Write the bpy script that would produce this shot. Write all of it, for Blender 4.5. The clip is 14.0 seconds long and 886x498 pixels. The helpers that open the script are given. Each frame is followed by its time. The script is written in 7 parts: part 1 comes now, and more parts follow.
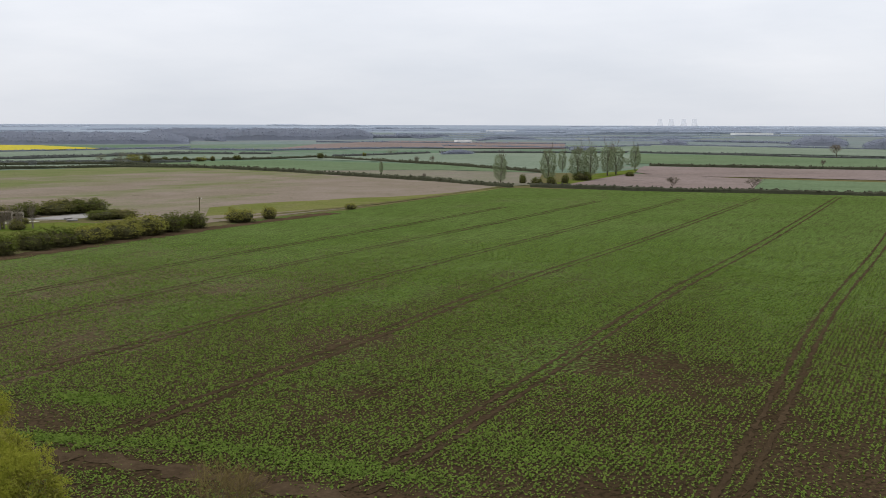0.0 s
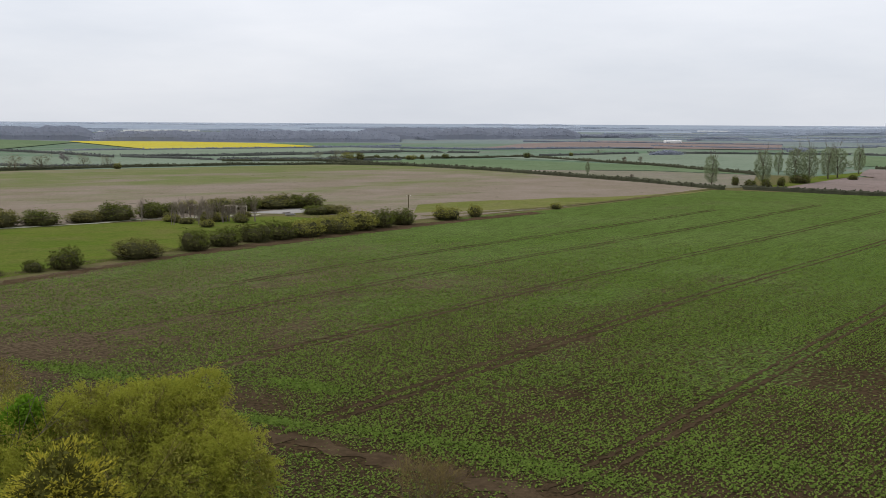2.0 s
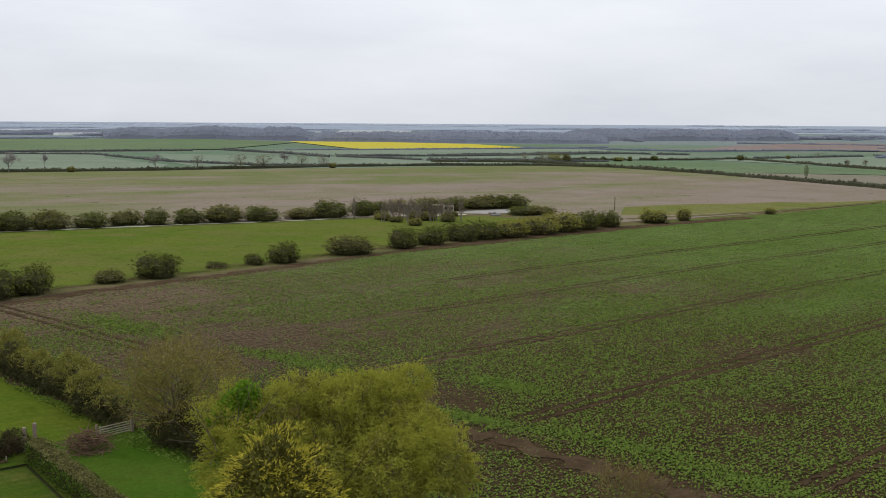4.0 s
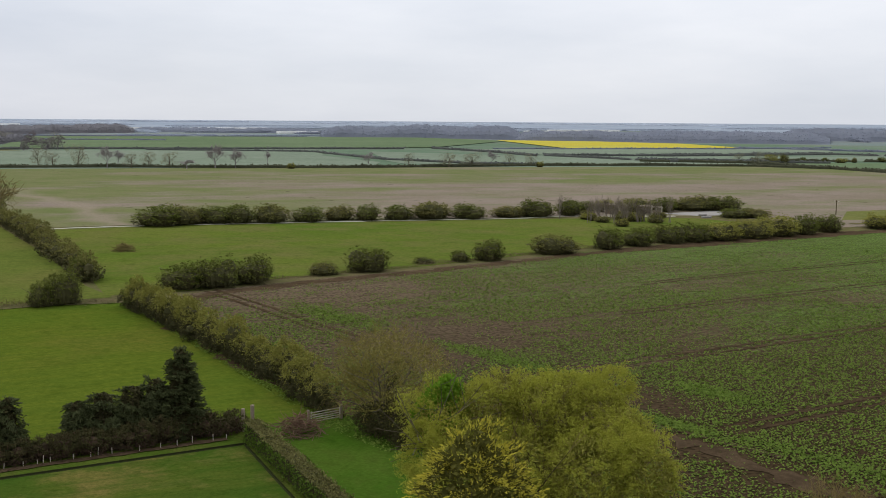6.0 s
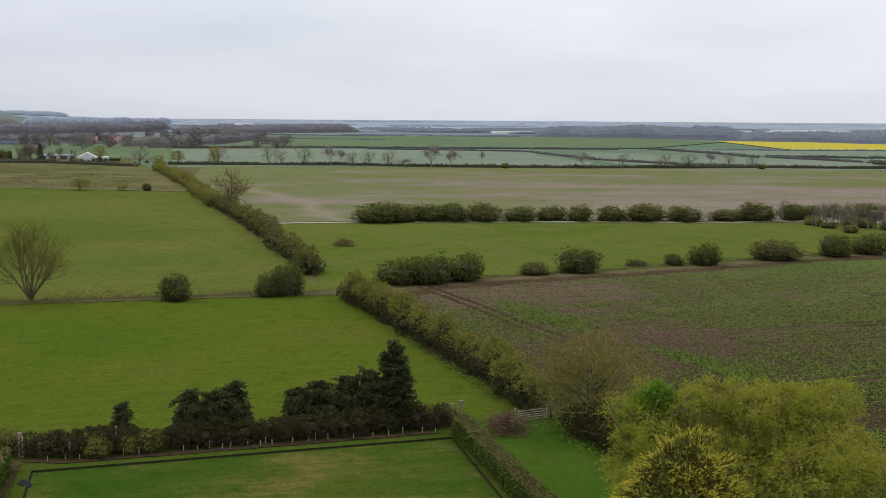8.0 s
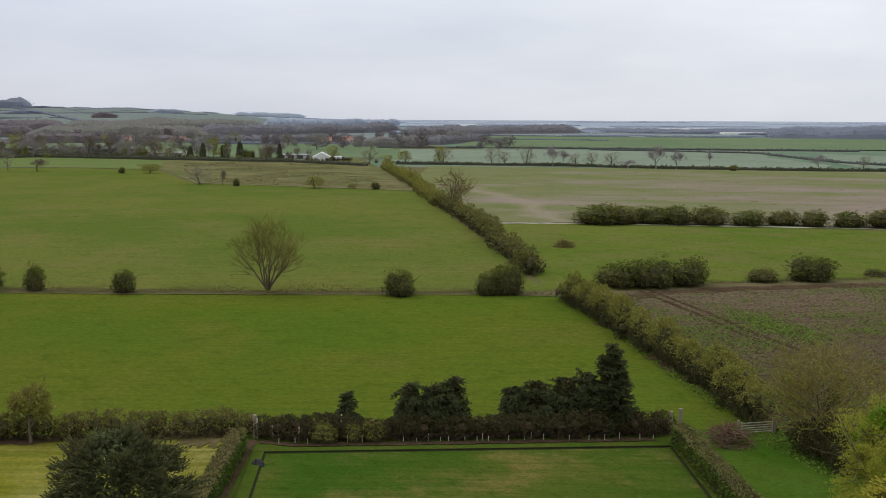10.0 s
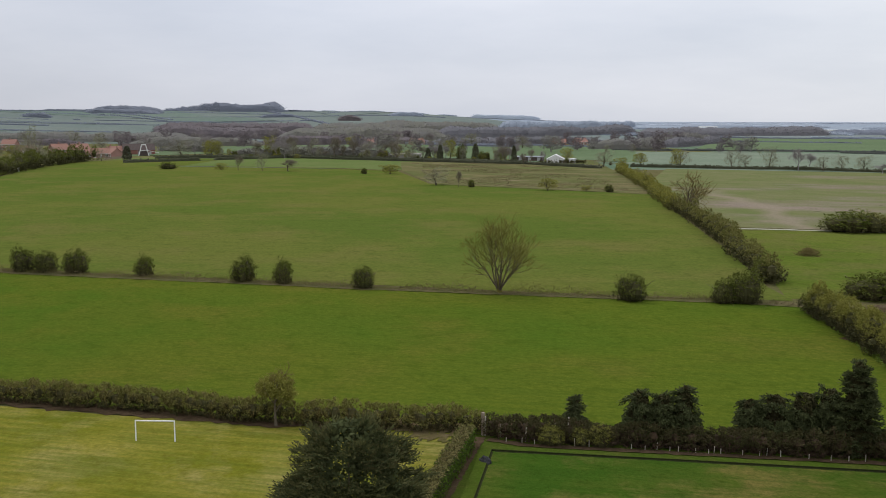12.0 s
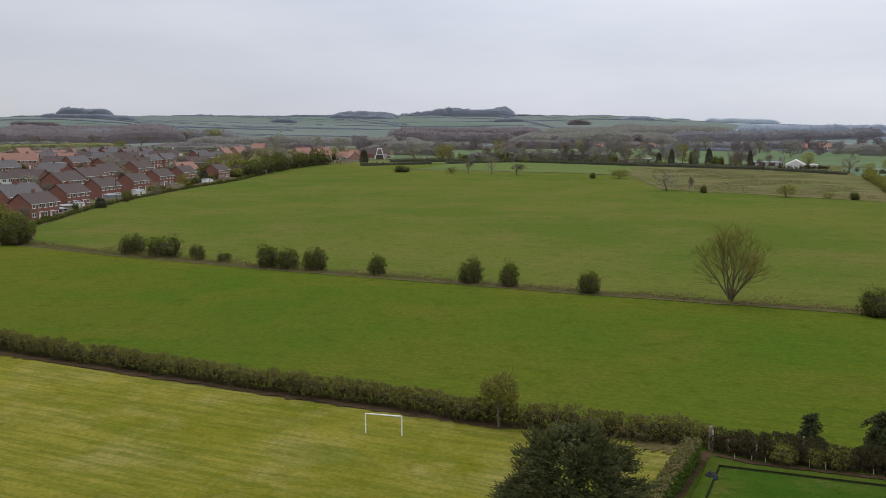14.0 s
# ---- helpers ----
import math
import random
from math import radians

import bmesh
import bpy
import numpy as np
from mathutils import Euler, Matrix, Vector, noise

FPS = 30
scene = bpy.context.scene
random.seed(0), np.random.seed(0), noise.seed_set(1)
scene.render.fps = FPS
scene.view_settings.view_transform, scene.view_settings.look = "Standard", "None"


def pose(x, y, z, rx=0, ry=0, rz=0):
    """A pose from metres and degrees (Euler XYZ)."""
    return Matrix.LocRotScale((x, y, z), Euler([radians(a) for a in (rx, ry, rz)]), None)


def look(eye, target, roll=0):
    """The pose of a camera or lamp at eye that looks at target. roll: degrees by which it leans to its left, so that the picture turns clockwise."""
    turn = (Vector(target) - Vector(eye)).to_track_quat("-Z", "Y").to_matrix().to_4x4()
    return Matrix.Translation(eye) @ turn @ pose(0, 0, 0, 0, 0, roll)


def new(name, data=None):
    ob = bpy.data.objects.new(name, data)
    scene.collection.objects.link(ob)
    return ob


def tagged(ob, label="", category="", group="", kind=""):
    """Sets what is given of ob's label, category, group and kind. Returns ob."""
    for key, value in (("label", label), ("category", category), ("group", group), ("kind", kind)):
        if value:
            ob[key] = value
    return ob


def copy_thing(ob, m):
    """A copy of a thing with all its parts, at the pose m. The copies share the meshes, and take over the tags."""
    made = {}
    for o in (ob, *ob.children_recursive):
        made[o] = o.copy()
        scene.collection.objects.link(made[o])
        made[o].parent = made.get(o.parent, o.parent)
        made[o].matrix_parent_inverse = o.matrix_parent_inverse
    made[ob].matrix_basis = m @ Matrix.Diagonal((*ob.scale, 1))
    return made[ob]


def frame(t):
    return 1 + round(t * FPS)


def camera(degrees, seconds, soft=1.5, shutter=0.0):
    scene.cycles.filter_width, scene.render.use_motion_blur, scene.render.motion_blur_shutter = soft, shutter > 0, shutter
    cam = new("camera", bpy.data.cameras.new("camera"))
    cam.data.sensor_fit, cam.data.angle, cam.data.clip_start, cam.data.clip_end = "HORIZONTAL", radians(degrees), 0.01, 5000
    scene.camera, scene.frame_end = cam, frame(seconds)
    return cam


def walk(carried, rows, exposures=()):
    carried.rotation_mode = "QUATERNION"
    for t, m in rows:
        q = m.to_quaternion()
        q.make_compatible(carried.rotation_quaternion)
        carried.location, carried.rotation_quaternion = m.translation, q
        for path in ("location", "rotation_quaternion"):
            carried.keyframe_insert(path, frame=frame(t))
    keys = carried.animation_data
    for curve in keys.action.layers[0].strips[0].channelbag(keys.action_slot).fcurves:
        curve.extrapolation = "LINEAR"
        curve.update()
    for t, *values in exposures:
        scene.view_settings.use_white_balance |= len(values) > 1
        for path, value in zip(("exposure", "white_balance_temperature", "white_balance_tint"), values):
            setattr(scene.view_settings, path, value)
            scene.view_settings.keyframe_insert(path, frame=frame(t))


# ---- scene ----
cam = camera(46.74, 14.0, soft=0.72)
EYE = 28.5  # metres above the plain
# seconds, yaw to the left, pitch, roll
PATH = [(0, -0.00, -6.92, 0.17), (0.5, 2.66, -6.93, 0.24), (1, 5.70, -6.96, 0.27), (1.5, 8.38, -6.96, 0.24),
        (2, 11.45, -6.99, 0.32), (2.5, 14.15, -6.99, 0.33), (3, 17.21, -6.99, 0.34), (5.5, 31.33, -7.05, 0.36),
        (6, 34.41, -7.11, 0.39), (6.5, 37.09, -7.14, 0.36), (7, 40.14, -7.15, 0.40), (7.5, 42.92, -7.19, 0.43),
        (8, 46.26, -7.18, 0.39), (10.5, 61.89, -7.20, 0.20), (11, 65.26, -7.18, 0.13), (11.5, 68.22, -7.16, 0.12),
        (12, 71.61, -7.12, 0.08), (12.5, 74.57, -7.08, 0.04), (13, 77.97, -7.01, -0.04), (13.5, 80.93, -6.94, -0.06),
        (14, 84.31, -6.88, -0.09)]
walk(cam, [(t, Matrix.Translation((0, 0, EYE)) @ pose(0, 0, 0, 0, 0, y) @ pose(0, 0, 0, 90 + p, 0, 0) @ pose(0, 0, 0, 0, 0, r)) for t, y, p, r in PATH])

# ---- sky and sun ----
SUN_UP, SUN_ROUND = 48, 250
world = bpy.data.worlds.new("overcast_sky")
scene.world = world
world.use_nodes = True
wn, wl = world.node_tree.nodes, world.node_tree.links
wn.clear()
out = wn.new("ShaderNodeOutputWorld")
clear_sky = wn.new("ShaderNodeTexSky")
clear_sky.sky_type, clear_sky.sun_disc = "NISHITA", False
clear_sky.sun_elevation, clear_sky.sun_rotation = radians(SUN_UP), radians(SUN_ROUND)
bg_clear, bg_cloud, mixs = wn.new("ShaderNodeBackground"), wn.new("ShaderNodeBackground"), wn.new("ShaderNodeMixShader")
bg_clear.inputs[1].default_value = 0.09
wl.new(clear_sky.outputs[0], bg_clear.inputs[0])
coord = wn.new("ShaderNodeTexCoord")
flat = wn.new("ShaderNodeMapping")
flat.inputs["Scale"].default_value = (1.0, 1.0, 4.5)
wl.new(coord.outputs["Generated"], flat.inputs[0])
puffs = wn.new("ShaderNodeTexNoise")
puffs.inputs["Scale"].default_value, puffs.inputs["Detail"].default_value, puffs.inputs["Roughness"].default_value = 2.2, 7, 0.55
wl.new(flat.outputs[0], puffs.inputs[0])
cover = wn.new("ShaderNodeValToRGB")
cover.color_ramp.elements[0].position, cover.color_ramp.elements[0].color = 0.30, (0.64, 0.675, 0.745, 1)
cover.color_ramp.elements[1].position, cover.color_ramp.elements[1].color = 0.66, (0.795, 0.812, 0.862, 1)
wl.new(puffs.outputs[0], cover.inputs[0])
# an overcast sky is brighter overhead than at the horizon
apart = wn.new("ShaderNodeSeparateXYZ")
wl.new(coord.outputs["Generated"], apart.inputs[0])
lift = wn.new("ShaderNodeMapRange")
lift.inputs[3].default_value, lift.inputs[4].default_value = 1.0, 2.35
wl.new(apart.outputs[2], lift.inputs[0])
# the cloud is thicker in the west
west, both = wn.new("ShaderNodeMapRange"), wn.new("ShaderNodeMath")
west.inputs[1].default_value, west.inputs[2].default_value, west.inputs[3].default_value, west.inputs[4].default_value = -1.0, -0.7, 0.86, 1.03
wl.new(apart.outputs[0], west.inputs[0])
both.operation = "MULTIPLY"
wl.new(lift.outputs[0], both.inputs[0])
wl.new(west.outputs[0], both.inputs[1])
south, dim = wn.new("ShaderNodeMapRange"), wn.new("ShaderNodeMath")
south.inputs[1].default_value, south.inputs[2].default_value, south.inputs[3].default_value, south.inputs[4].default_value = -0.3, 0.2, 0.80, 1.0
wl.new(apart.outputs[1], south.inputs[0])
dim.operation = "MULTIPLY"
wl.new(both.outputs[0], dim.inputs[0])
wl.new(south.outputs[0], dim.inputs[1])
wl.new(dim.outputs[0], bg_cloud.inputs[1])
tint = wn.new("ShaderNodeMix")
tint.data_type, tint.blend_type = "RGBA", "MULTIPLY"
tint.inputs[7].default_value = (0.965, 0.985, 1.045, 1)
bank_of_cloud = wn.new("ShaderNodeMapRange")
bank_of_cloud.inputs[1].default_value, bank_of_cloud.inputs[2].default_value, bank_of_cloud.inputs[3].default_value, bank_of_cloud.inputs[4].default_value = -1.0, -0.75, 1.0, 0.0
wl.new(apart.outputs[0], bank_of_cloud.inputs[0])
wl.new(bank_of_cloud.outputs[0], tint.inputs[0])
wl.new(cover.outputs[0], tint.inputs[6])
wl.new(tint.outputs[2], bg_cloud.inputs[0])
mixs.inputs[0].default_value = 0.93
wl.new(bg_clear.outputs[0], mixs.inputs[1])
wl.new(bg_cloud.outputs[0], mixs.inputs[2])
wl.new(mixs.outputs[0], out.inputs[0])

lamp = bpy.data.lights.new("sun", "SUN")
lamp.energy, lamp.angle, lamp.color = 0.9, radians(25), (1, 0.97, 0.92)
sun = new("sun", lamp)
su, sr = radians(SUN_UP), radians(SUN_ROUND)
sun.matrix_world = look((0, 0, 60), Vector((0, 0, 60)) - Vector((math.sin(sr) * math.cos(su), math.cos(sr) * math.cos(su), math.sin(su))))


# ---- materials ----
def shader(name, rough=0.9, spec=0.2):
    m = bpy.data.materials.new(name)
    m.use_nodes = True
    b = m.node_tree.nodes["Principled BSDF"]
    b.inputs["Roughness"].default_value, b.inputs["Specular IOR Level"].default_value = rough, spec
    return m, m.node_tree.nodes, m.node_tree.links, b


def noise_node(n, l, vec, scale, detail=4, rough=0.6, lo=0.35, hi=0.65, distort=0.0):
    """Noise through a ramp from 0 to 1."""
    t = n.new("ShaderNodeTexNoise")
    t.inputs["Scale"].default_value, t.inputs["Detail"].default_value, t.inputs["Roughness"].default_value = scale, detail, rough
    t.inputs["Distortion"].default_value = distort
    l.new(vec, t.inputs[0])
    r = n.new("ShaderNodeMapRange")
    r.inputs[1].default_value, r.inputs[2].default_value = lo, hi
    l.new(t.outputs[0], r.inputs[0])
    return r.outputs[0]


def blend(n, l, fac, a, b):
    m = n.new("ShaderNodeMix")
    m.data_type = "RGBA"
    for k, v in ((6, a), (7, b)):
        if isinstance(v, tuple):
            m.inputs[k].default_value = (*v, 1)
        else:
            l.new(v, m.inputs[k])
    if isinstance(fac, float):
        m.inputs[0].default_value = fac
    else:
        l.new(fac, m.inputs[0])
    return m.outputs[2]


def times(n, l, a, k):
    m = n.new("ShaderNodeMath")
    m.operation = "MULTIPLY"
    l.new(a, m.inputs[0])
    if isinstance(k, (int, float)):
        m.inputs[1].default_value = k
    else:
        l.new(k, m.inputs[1])
    return m.outputs[0]


def turned(n, l, vec, angle, scale):
    """The vector turned by an angle about z, then stretched."""
    a, b = n.new("ShaderNodeMapping"), n.new("ShaderNodeMapping")
    a.inputs["Rotation"].default_value = (0, 0, radians(angle))
    b.inputs["Scale"].default_value = scale
    l.new(vec, a.inputs[0])
    l.new(a.outputs[0], b.inputs[0])
    return b.outputs[0]


def bumped(n, l, b, height, strength, distance):
    u = n.new("ShaderNodeBump")
    u.inputs["Strength"].default_value, u.inputs["Distance"].default_value = strength, distance
    l.new(height, u.inputs["Height"])
    l.new(u.outputs[0], b.inputs["Normal"])


def turf(name, base, second, spots, big=0.02, mid=0.12, small=1.6, row_angle=None, row_gap=1.0, row_mix=0.25, row_col=None, spot_lo=0.5, relief=0.12, spot_mix=0.8, thin=None):
    """Grass, crop or soil: two colours in broad patches, spots in a third, fine grain, and rows along an angle."""
    m, n, l, b = shader(name, 1.0, 0.0)
    vec = n.new("ShaderNodeTexCoord").outputs["Object"]
    col = blend(n, l, noise_node(n, l, vec, big, 6, 0.62, 0.42, 0.58), base, second)
    col = blend(n, l, times(n, l, noise_node(n, l, vec, mid, 6, 0.65, spot_lo, spot_lo + 0.2), spot_mix), col, spots)
    if row_angle is not None:
        rows = noise_node(n, l, turned(n, l, vec, row_angle, (1 / row_gap, 0.09 / row_gap, 1)), 1.0, 3, 0.6, 0.42, 0.6)
        col = blend(n, l, times(n, l, rows, row_mix), col, row_col or second)
    if thin:
        axis, end = n.new("ShaderNodeSeparateXYZ"), n.new("ShaderNodeMapRange")
        l.new(turned(n, l, vec, thin[0], (1, 1, 1)), axis.inputs[0])
        l.new(axis.outputs[1], end.inputs[0])
        end.inputs[1].default_value, end.inputs[2].default_value, end.inputs[4].default_value = thin[1], thin[2], thin[4]
        col = blend(n, l, times(n, l, end.outputs[0], noise_node(n, l, vec, 0.03, 5, 0.7, 0.3, 0.55)), col, thin[3])
    fine = noise_node(n, l, vec, small, 6, 0.8, 0.35, 0.65)
    dark = tuple(c * 0.42 for c in base)
    col = blend(n, l, times(n, l, fine, 0.5), col, dark)
    clumps = noise_node(n, l, vec, small * 0.22, 5, 0.7, 0.52, 0.7)
    col = blend(n, l, times(n, l, clumps, 0.4), col, dark)
    l.new(col, b.inputs["Base Color"])
    bumped(n, l, b, fine, 0.7, relief)
    return m


def plain(name, a, b_col, scale=3.0, rough=0.85, spec=0.12, relief=0.02, metal=0.0):
    """A solid surface with two-tone wear and fine grain."""
    m, n, l, b = shader(name, rough, spec)
    vec = n.new("ShaderNodeTexCoord").outputs["Object"]
    col = blend(n, l, noise_node(n, l, vec, scale, 6, 0.7), a, b_col)
    grain = noise_node(n, l, vec, scale * 9, 3)
    col = blend(n, l, times(n, l, grain, 0.25), col, tuple(c * 0.6 for c in a))
    l.new(col, b.inputs["Base Color"])
    b.inputs["Metallic"].default_value = metal
    if relief:
        bumped(n, l, b, grain, 0.5, relief)
    return m


def leafy(name, a, b_col, c_col, through_light=0.25, patch=0.9):
    """Leaves or twigs: the colour varies from leaf to leaf and from plant to plant."""
    m, n, l, b = shader(name, 0.85, 0.05)
    isl = n.new("ShaderNodeNewGeometry").outputs["Random Per Island"]
    ob = n.new("ShaderNodeObjectInfo").outputs["Random"]
    vec = n.new("ShaderNodeTexCoord").outputs["Object"]
    col = blend(n, l, isl, a, b_col)
    col = blend(n, l, times(n, l, noise_node(n, l, vec, patch, 3, 0.6, 0.4, 0.62), 0.6), col, c_col)
    col = blend(n, l, times(n, l, ob, 0.45), col, c_col)
    l.new(col, b.inputs["Base Color"])
    if through_light:
        tr, ms = n.new("ShaderNodeBsdfTranslucent"), n.new("ShaderNodeMixShader")
        ms.inputs[0].default_value = through_light
        l.new(col, tr.inputs[0])
        l.new(b.outputs[0], ms.inputs[1])
        l.new(tr.outputs[0], ms.inputs[2])
        l.new(ms.outputs[0], n["Material Output"].inputs[0])
    return m


def crop_ground():
    """Clayey soil under a thin young crop that stands thicker towards the far side."""
    m, n, l, b = shader("young_crop_on_soil", 1.0, 0.0)
    vec = n.new("ShaderNodeTexCoord").outputs["Object"]
    soil = blend(n, l, noise_node(n, l, vec, 0.05, 6, 0.65), (0.042, 0.028, 0.015), (0.063, 0.042, 0.024))
    dry = n.new("ShaderNodeMapRange")
    dry.inputs[1].default_value, dry.inputs[2].default_value = 80, 170
    seaward = n.new("ShaderNodeSeparateXYZ")
    l.new(turned(n, l, vec, -53, (1, 1, 1)), seaward.inputs[0])
    l.new(seaward.outputs[1], dry.inputs[0])
    soil = blend(n, l, times(n, l, dry.outputs[0], 0.8), soil, (0.14, 0.104, 0.068))
    green = blend(n, l, noise_node(n, l, vec, 0.03, 5, 0.6), (0.082, 0.126, 0.028), (0.1, 0.144, 0.038))
    along = turned(n, l, vec, 20, (1, 1, 1))
    sep = n.new("ShaderNodeSeparateXYZ")
    l.new(along, sep.inputs[0])
    thick = n.new("ShaderNodeMapRange")
    thick.inputs[1].default_value, thick.inputs[2].default_value = 70, 230
    thick.inputs[3].default_value, thick.inputs[4].default_value = -0.24, 0.30
    l.new(sep.outputs[1], thick.inputs[0])
    stand = n.new("ShaderNodeTexNoise")
    stand.inputs["Scale"].default_value, stand.inputs["Detail"].default_value, stand.inputs["Roughness"].default_value = 0.05, 6, 0.62
    l.new(turned(n, l, vec, 26.5, (1, 0.3, 1)), stand.inputs[0])
    tuft = n.new("ShaderNodeTexNoise")
    tuft.inputs["Scale"].default_value, tuft.inputs["Detail"].default_value = 1.5, 4
    l.new(turned(n, l, vec, 26.5, (1.3, 0.7, 1)), tuft.inputs[0])
    add = n.new("ShaderNodeMath")
    add.operation = "ADD"
    l.new(stand.outputs[0], add.inputs[0])
    l.new(thick.outputs[0], add.inputs[1])
    add2 = n.new("ShaderNodeMath")
    add2.operation = "MULTIPLY_ADD"
    l.new(tuft.outputs[0], add2.inputs[0])
    add2.inputs[1].default_value = 1.2
    l.new(add.outputs[0], add2.inputs[2])
    fac = n.new("ShaderNodeMapRange")
    fac.inputs[1].default_value, fac.inputs[2].default_value = 1.06, 1.24
    l.new(add2.outputs[0], fac.inputs[0])
    col = blend(n, l, fac.outputs[0], soil, green)
    # near-black noise at two scales paints the shadows between plants into the soil
    fine = noise_node(n, l, vec, 1.9, 3, 0.6, 0.46, 0.62)
    col = blend(n, l, times(n, l, fine, 0.72), col, (0.014, 0.011, 0.006))
    broad = noise_node(n, l, turned(n, l, vec, 26.5, (1, 0.12, 1)), 0.9, 3, 0.6, 0.48, 0.62)
    col = blend(n, l, times(n, l, broad, 0.4), col, (0.034, 0.026, 0.013))
    l.new(col, b.inputs["Base Color"])
    bumped(n, l, b, tuft.outputs[0], 0.8, 0.25)
    return m


def fallow_ground():
    """Pinkish stubble soil, weedy towards the far side and in the western corner."""
    m, n, l, b = shader("weedy_fallow", 1.0, 0.0)
    vec = n.new("ShaderNodeTexCoord").outputs["Object"]
    soil = blend(n, l, noise_node(n, l, vec, 0.03, 6, 0.7, 0.4, 0.6), (0.190, 0.155, 0.115), (0.226, 0.182, 0.148))
    weed = blend(n, l, noise_node(n, l, vec, 0.05, 6, 0.7, 0.4, 0.6), (0.118, 0.142, 0.050), (0.155, 0.156, 0.072))
    sep = n.new("ShaderNodeSeparateXYZ")
    l.new(turned(n, l, vec, 41.3, (1, 1, 1)), sep.inputs[0])
    far, near = n.new("ShaderNodeMapRange"), n.new("ShaderNodeMapRange")
    for node, lo, hi, src in ((far, 380, 560, 0), (near, 90, -60, 1)):
        node.inputs[1].default_value, node.inputs[2].default_value, node.inputs[3].default_value, node.inputs[4].default_value = lo, hi, -0.07, 0.12
    turn = n.new("ShaderNodeMath")
    turn.operation = "MULTIPLY"
    turn.inputs[1].default_value = -1.0
    l.new(sep.outputs[0], turn.inputs[0])
    l.new(turn.outputs[0], far.inputs[0])
    l.new(sep.outputs[1], near.inputs[0])
    most, total = n.new("ShaderNodeMath"), n.new("ShaderNodeMath")
    most.operation, total.operation = "MAXIMUM", "ADD"
    l.new(far.outputs[0], most.inputs[0])
    l.new(near.outputs[0], most.inputs[1])
    cover = n.new("ShaderNodeTexNoise")
    cover.inputs["Scale"].default_value, cover.inputs["Detail"].default_value, cover.inputs["Roughness"].default_value = 0.022, 8, 0.68
    l.new(turned(n, l, vec, 41.3, (1, 0.35, 1)), cover.inputs[0])
    l.new(cover.outputs[0], total.inputs[0])
    l.new(most.outputs[0], total.inputs[1])
    fac = n.new("ShaderNodeMapRange")
    fac.inputs[1].default_value, fac.inputs[2].default_value = 0.44, 0.60
    l.new(total.outputs[0], fac.inputs[0])
    col = blend(n, l, fac.outputs[0], soil, weed)
    # a pale trodden curve near the western corner
    path = n.new("ShaderNodeSeparateXYZ")
    l.new(turned(n, l, vec, 23.9, (1, 1, 1)), path.inputs[0])
    sway = n.new("ShaderNodeTexNoise")
    sway.inputs["Scale"].default_value, sway.inputs["Detail"].default_value = 0.03, 6
    l.new(vec, sway.inputs[0])
    off, gap = n.new("ShaderNodeMath"), n.new("ShaderNodeMath")
    off.operation, gap.operation = "MULTIPLY_ADD", "ABSOLUTE"
    l.new(sway.outputs[0], off.inputs[0])
    off.inputs[1].default_value = -26.0
    l.new(path.outputs[1], off.inputs[2])
    shift = n.new("ShaderNodeMath")
    shift.operation = "SUBTRACT"
    shift.inputs[1].default_value = 58.0
    l.new(off.outputs[0], shift.inputs[0])
    l.new(shift.outputs[0], gap.inputs[0])
    band, reach = n.new("ShaderNodeMapRange"), n.new("ShaderNodeMapRange")
    band.inputs[1].default_value, band.inputs[2].default_value = 6.5, 1.0
    l.new(gap.outputs[0], band.inputs[0])
    reach.inputs[1].default_value, reach.inputs[2].default_value = -450, -400
    l.new(path.outputs[0], reach.inputs[0])
    col = blend(n, l, times(n, l, times(n, l, band.outputs[0], reach.outputs[0]), 0.75), col, (0.245, 0.200, 0.150))
    fine = noise_node(n, l, vec, 0.8, 6, 0.8, 0.35, 0.65)
    col = blend(n, l, times(n, l, fine, 0.4), col, (0.07, 0.062, 0.035))
    specks = noise_node(n, l, vec, 0.16, 3, 0.6, 0.66, 0.70)
    col = blend(n, l, times(n, l, specks, 0.55), col, (0.06, 0.06, 0.03))
    l.new(col, b.inputs["Base Color"])
    bumped(n, l, b, fine, 0.6, 0.12)
    return m


# far plain: blue-grey distance haze is painted into the base colour
M_PLAIN = turf("haze_tinted_distant_farmland", (0.27, 0.31, 0.36), (0.30, 0.333, 0.372), (0.25, 0.285, 0.335), 0.0025, 0.006, 0.05, relief=0.0)
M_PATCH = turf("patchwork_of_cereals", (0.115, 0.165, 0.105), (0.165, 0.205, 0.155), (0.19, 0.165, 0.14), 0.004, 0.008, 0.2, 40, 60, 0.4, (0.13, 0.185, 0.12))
# middle plain, with a thinner haze mixed into its colour
M_MID = turf("haze_tinted_farmland", (0.165, 0.20, 0.185), (0.20, 0.215, 0.21), (0.185, 0.175, 0.17), 0.003, 0.007, 0.1, 40, 80, 0.4, (0.17, 0.215, 0.19), relief=0.0)
M_CROP = crop_ground()
M_WHEAT = turf("short_green_cereal", (0.06, 0.117, 0.012), (0.1, 0.124, 0.015), (0.145, 0.12, 0.026), 0.010, 0.04, 1.3, 31, 0.8, 0.24, (0.036, 0.08, 0.011), 0.52, 0.12, 0.6, (35, -10, -110, (0.135, 0.118, 0.02), 0.5))
M_WHEAT_B = turf("green_cereal_beyond_the_ditch", (0.092, 0.125, 0.023), (0.125, 0.136, 0.03), (0.152, 0.13, 0.043), 0.010, 0.04, 1.2, 31, 2.0, 0.16, (0.05, 0.085, 0.017), 0.48, 0.1, 0.6)
M_STRIP = turf("pale_green_grass_field", (0.112, 0.152, 0.046), (0.13, 0.162, 0.056), (0.14, 0.15, 0.06), 0.02, 0.08, 0.9)
